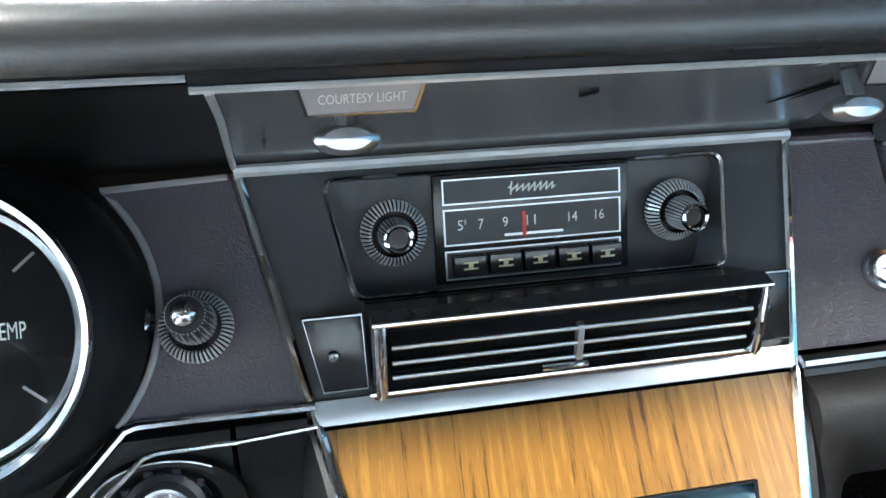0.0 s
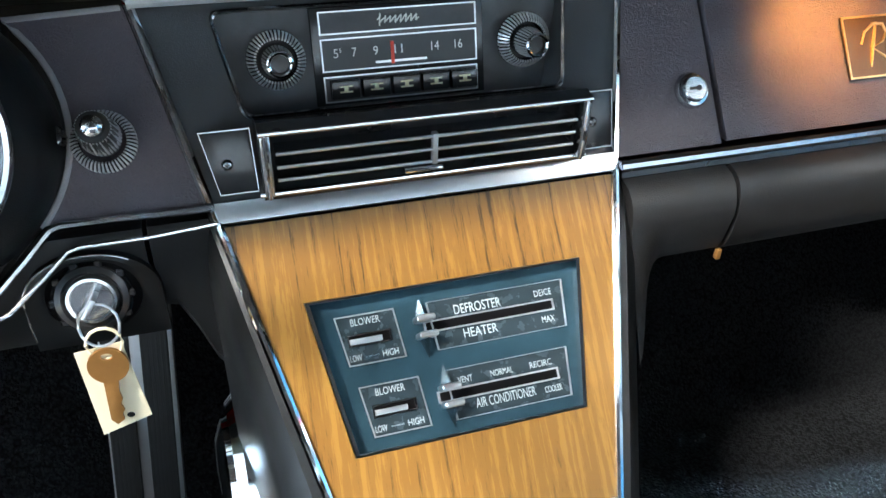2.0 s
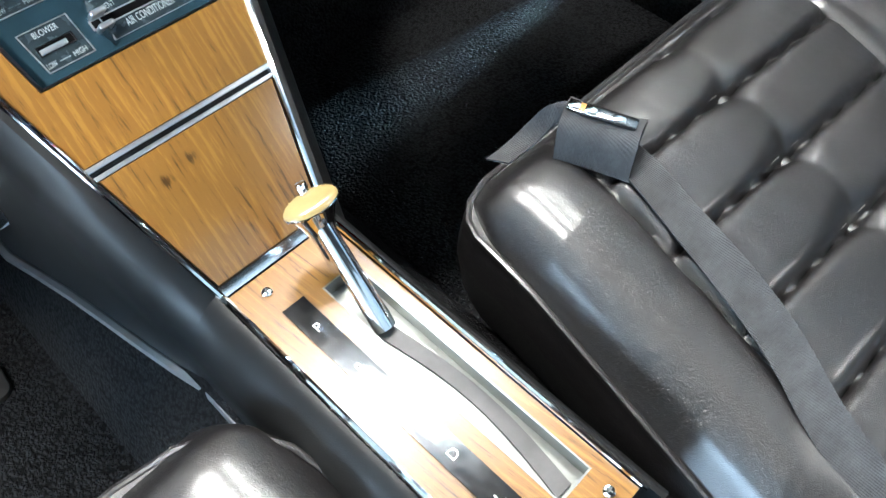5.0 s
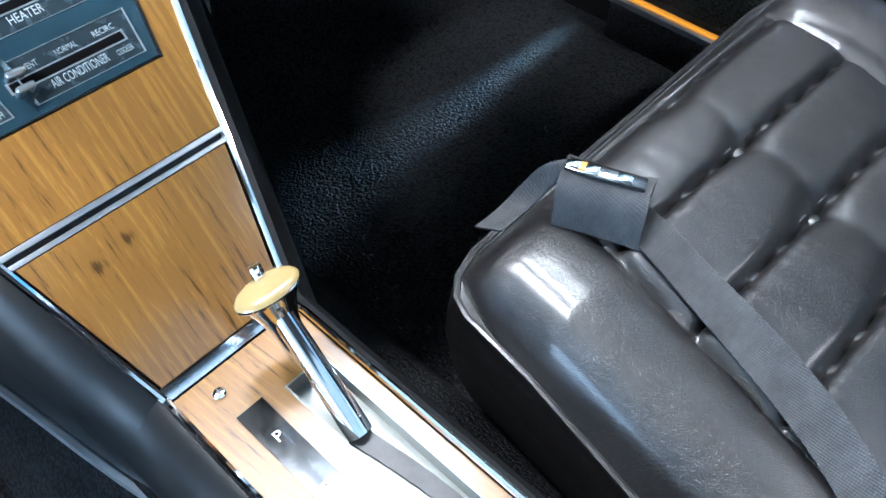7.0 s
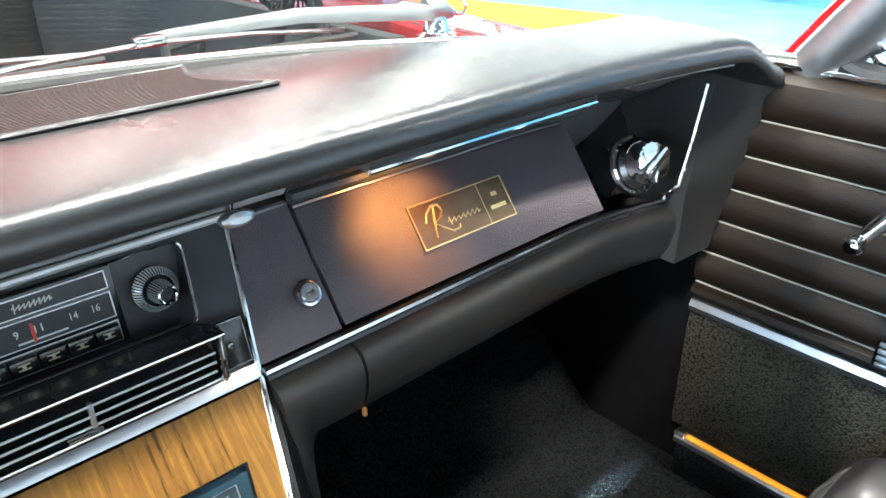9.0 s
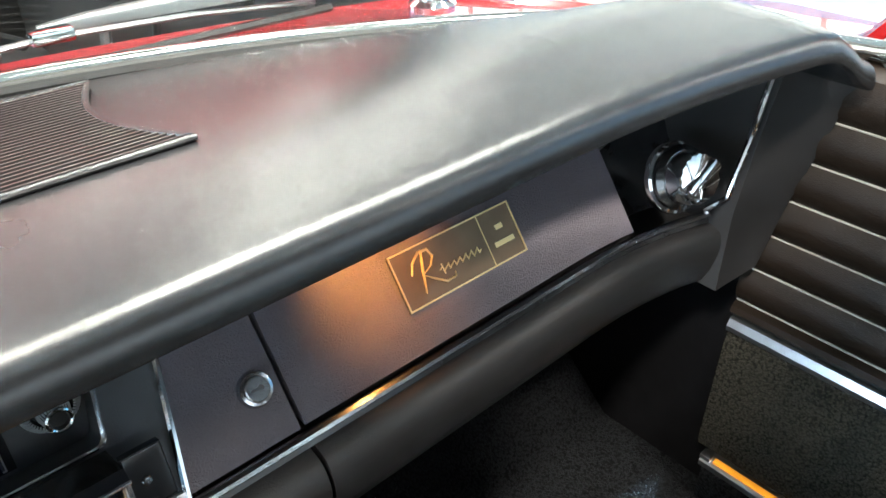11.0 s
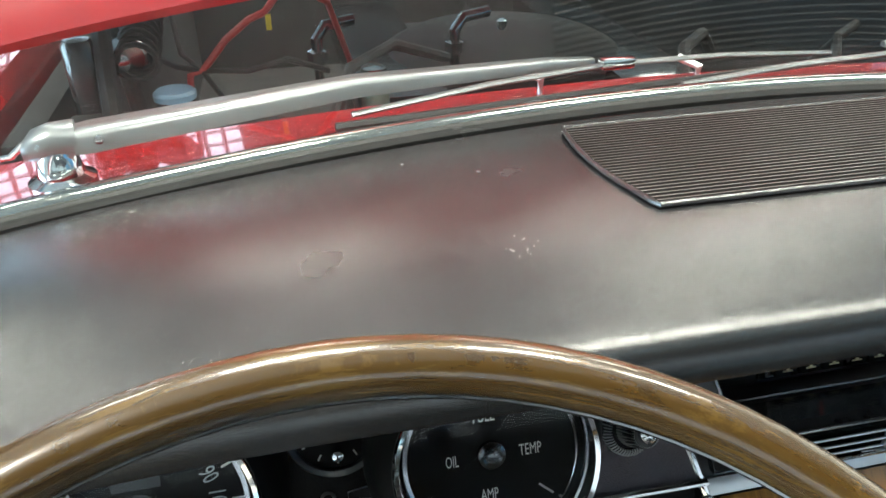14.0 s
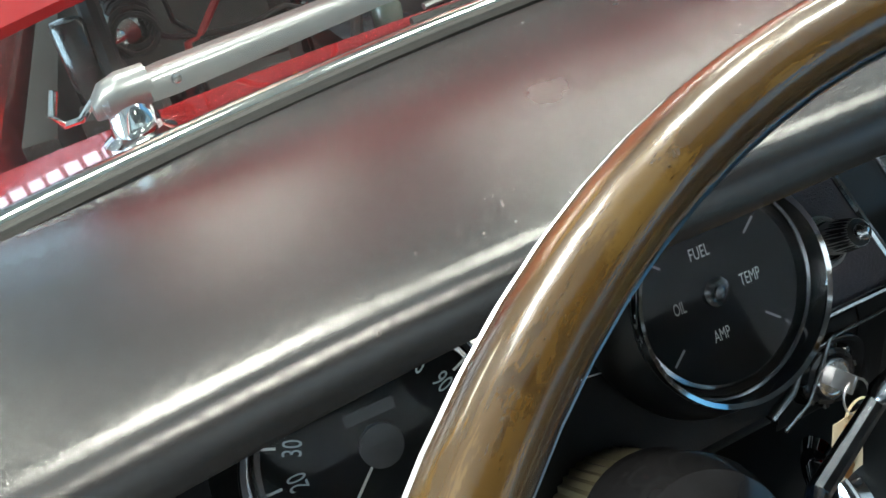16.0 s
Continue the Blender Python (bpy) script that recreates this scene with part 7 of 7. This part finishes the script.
    part("cap", lathe([(0.022, 0), (0.0225, 0.006), (0.019, 0.009), (0.002, 0.0095)], pose(-0.448, 0.52, 0.842), 28), surface("pale_blue_plastic", (0.16, 0.27, 0.38), 0.4), r, "pale blue cap")
    fl = thing("fluid_jar", "small clear jar on the bulkhead", "jar")
    part("glass", lathe([(0.013, 0), (0.016, 0.006), (0.016, 0.045), (0.012, 0.052), (0.002, 0.054)], pose(-0.237, 0.50, 0.805), 24), surface("cloudy_jar", (0.10, 0.13, 0.11), 0.15), fl)
    part("collar", lathe([(0.014, 0), (0.014, 0.008), (0.004, 0.010)], pose(-0.237, 0.50, 0.858), 20), M_CHROME_DULL, fl)
    part("foot", box(-0.237, 0.47, 0.80, 0.03, 0.10, 0.012, 0.002), M_DARKGREY, fl)
    for x in (-0.285, -0.10):
        c2 = thing("pipe_fitting", "polished metal pipe fitting on the engine", "fitting", "engine fittings")
        part("elbow", tube([(x, 0.70, 0.77), (x, 0.70, 0.845), (x + 0.012, 0.705, 0.860), (x + 0.05, 0.72, 0.862)], 0.008, 12), M_GUN, c2)
        part("nut", lathe([(0.014, 0), (0.014, 0.014), (0.010, 0.016)], pose(x, 0.70, 0.815), 6), M_CHROME_DULL, c2)
    # wipers
    def wiper(px, py, joint, tips, name_label):
        k = thing("windshield_wiper", name_label, "wiper", "windshield wipers")
        base = Vector((px, py, 0.884))
        part("pivot", lathe([(0.023, -0.004), (0.023, 0.002), (0.016, 0.006), (0.014, 0.018), (0.010, 0.026)], Matrix.Translation(base), 32), M_CHROME, k, "chrome pivot")
        j = Vector(joint)
        a = base + Vector((0, 0, 0.031))
        d = (j - a)
        side = Vector((-d.y, d.x, 0)).normalized()
        rows = []
        for t, wd, hh in ((0.03, 0.0125, 0.010), (0.06, 0.0130, 0.011), (0.5, 0.0100, 0.009), (0.9, 0.0066, 0.006), (0.97, 0.0052, 0.004), (1.0, 0.004, 0.003)):
            p = a + d * t + Vector((0, 0, 0.010 * math.sin(math.pi * max(0, t))))
            up = Vector((0, 0, 1))
            rows.append([p - side * wd - up * hh, p - side * wd + up * hh * 0.1, p - side * wd * 0.75 + up * hh * 0.45, p + side * wd * 0.75 + up * hh * 0.5, p + side * wd + up * hh * 0.2, p + side * wd - up * hh, p + side * wd * 0.8 - up * hh, p - side * wd * 0.8 - up * hh])
        arm = part("arm", loft(rows), M_WIPER, k, "satin wiper arm", angle=50)
        dn = d.normalized()
        rows = []
        for t, wd, hh, dz in ((-0.020, 0.008, 0.006, -0.004), (-0.012, 0.0115, 0.011, 0.0), (0.0, 0.0130, 0.0125, 0.002), (0.016, 0.0130, 0.0125, 0.002)):
            p = a + dn * t + Vector((0, 0, dz - 0.002))
            rows.append([p + side * wd * math.cos(q) + Vector((0, 0, hh * math.sin(q))) for q in seq(0, 2 * math.pi * 11 / 12, 12)])
        part("knuckle", loft(rows), M_WIPER, k, "rounded metal knuckle")
        part("rivet", lathe([(0.0035, 0), (0.003, 0.0015), (0.001, 0.002)], plane(a + dn * 0.03 - side * 0.0128, (0, 0, 1), -side), 14), M_CHROME_DULL, arm)
        t0, t1 = Vector(tips[0]), Vector(tips[1])
        mid = t0.lerp(t1, 0.5)
        part("blade_bow", tube([t0, t0.lerp(t1, 0.25) + Vector((0, 0.004, 0.009)), mid + Vector((0, 0.006, 0.013)), t0.lerp(t1, 0.75) + Vector((0, 0.004, 0.009)), t1], 0.0034, 8, flat=0.7), M_WIPER, k, "metal blade bow")
        part("rubber", tube([p + Vector((0, -0.006, -0.006)) for p in (t0.lerp(t1, -0.03), t0.lerp(t1, 0.5), t0.lerp(t1, 1.03))], 0.0035, 6), M_RUBBER, k, "black wiper rubber")
        part("joint", box(mid.x, mid.y, mid.z + 0.016, 0.030, 0.014, 0.010, 0.003), M_CHROME, k, "chrome joint")
        q = a - dn * 0.018
        part("tail_hook", tube([q, q - dn * 0.010 + Vector((0, 0, -0.008)), q - dn * 0.020 + Vector((0, 0, -0.008)), q - dn * 0.024 + Vector((0, 0, 0.0)), q - dn * 0.018 + Vector((0, 0.004, 0.012))], 0.0024, 8), M_CHROME, k, "bright hook")
    wiper(-0.495, 0.237, (-0.065, 0.318, 0.916), ((-0.285, 0.262, 0.905), (0.175, 0.318, 0.905)), "polished wiper with a long flat arm, parked on the cowl")
    wiper(0.545, 0.237, (0.215, 0.300, 0.916), ((0.0, 0.272, 0.903), (0.430, 0.262, 0.903)), "polished wiper parked along the foot of the glass")
    z = thing("washer_nozzle", "small chrome washer nozzle on the cowl", "nozzle", "washer nozzles")
    part("stem", tube([(-0.10, 0.352, 0.872), (-0.10, 0.350, 0.890), (-0.115, 0.365, 0.896)], 0.004, 8), M_ALU, z)
    copy_thing(z, pose(0.16, 0.0, 0.0))


build_outside()
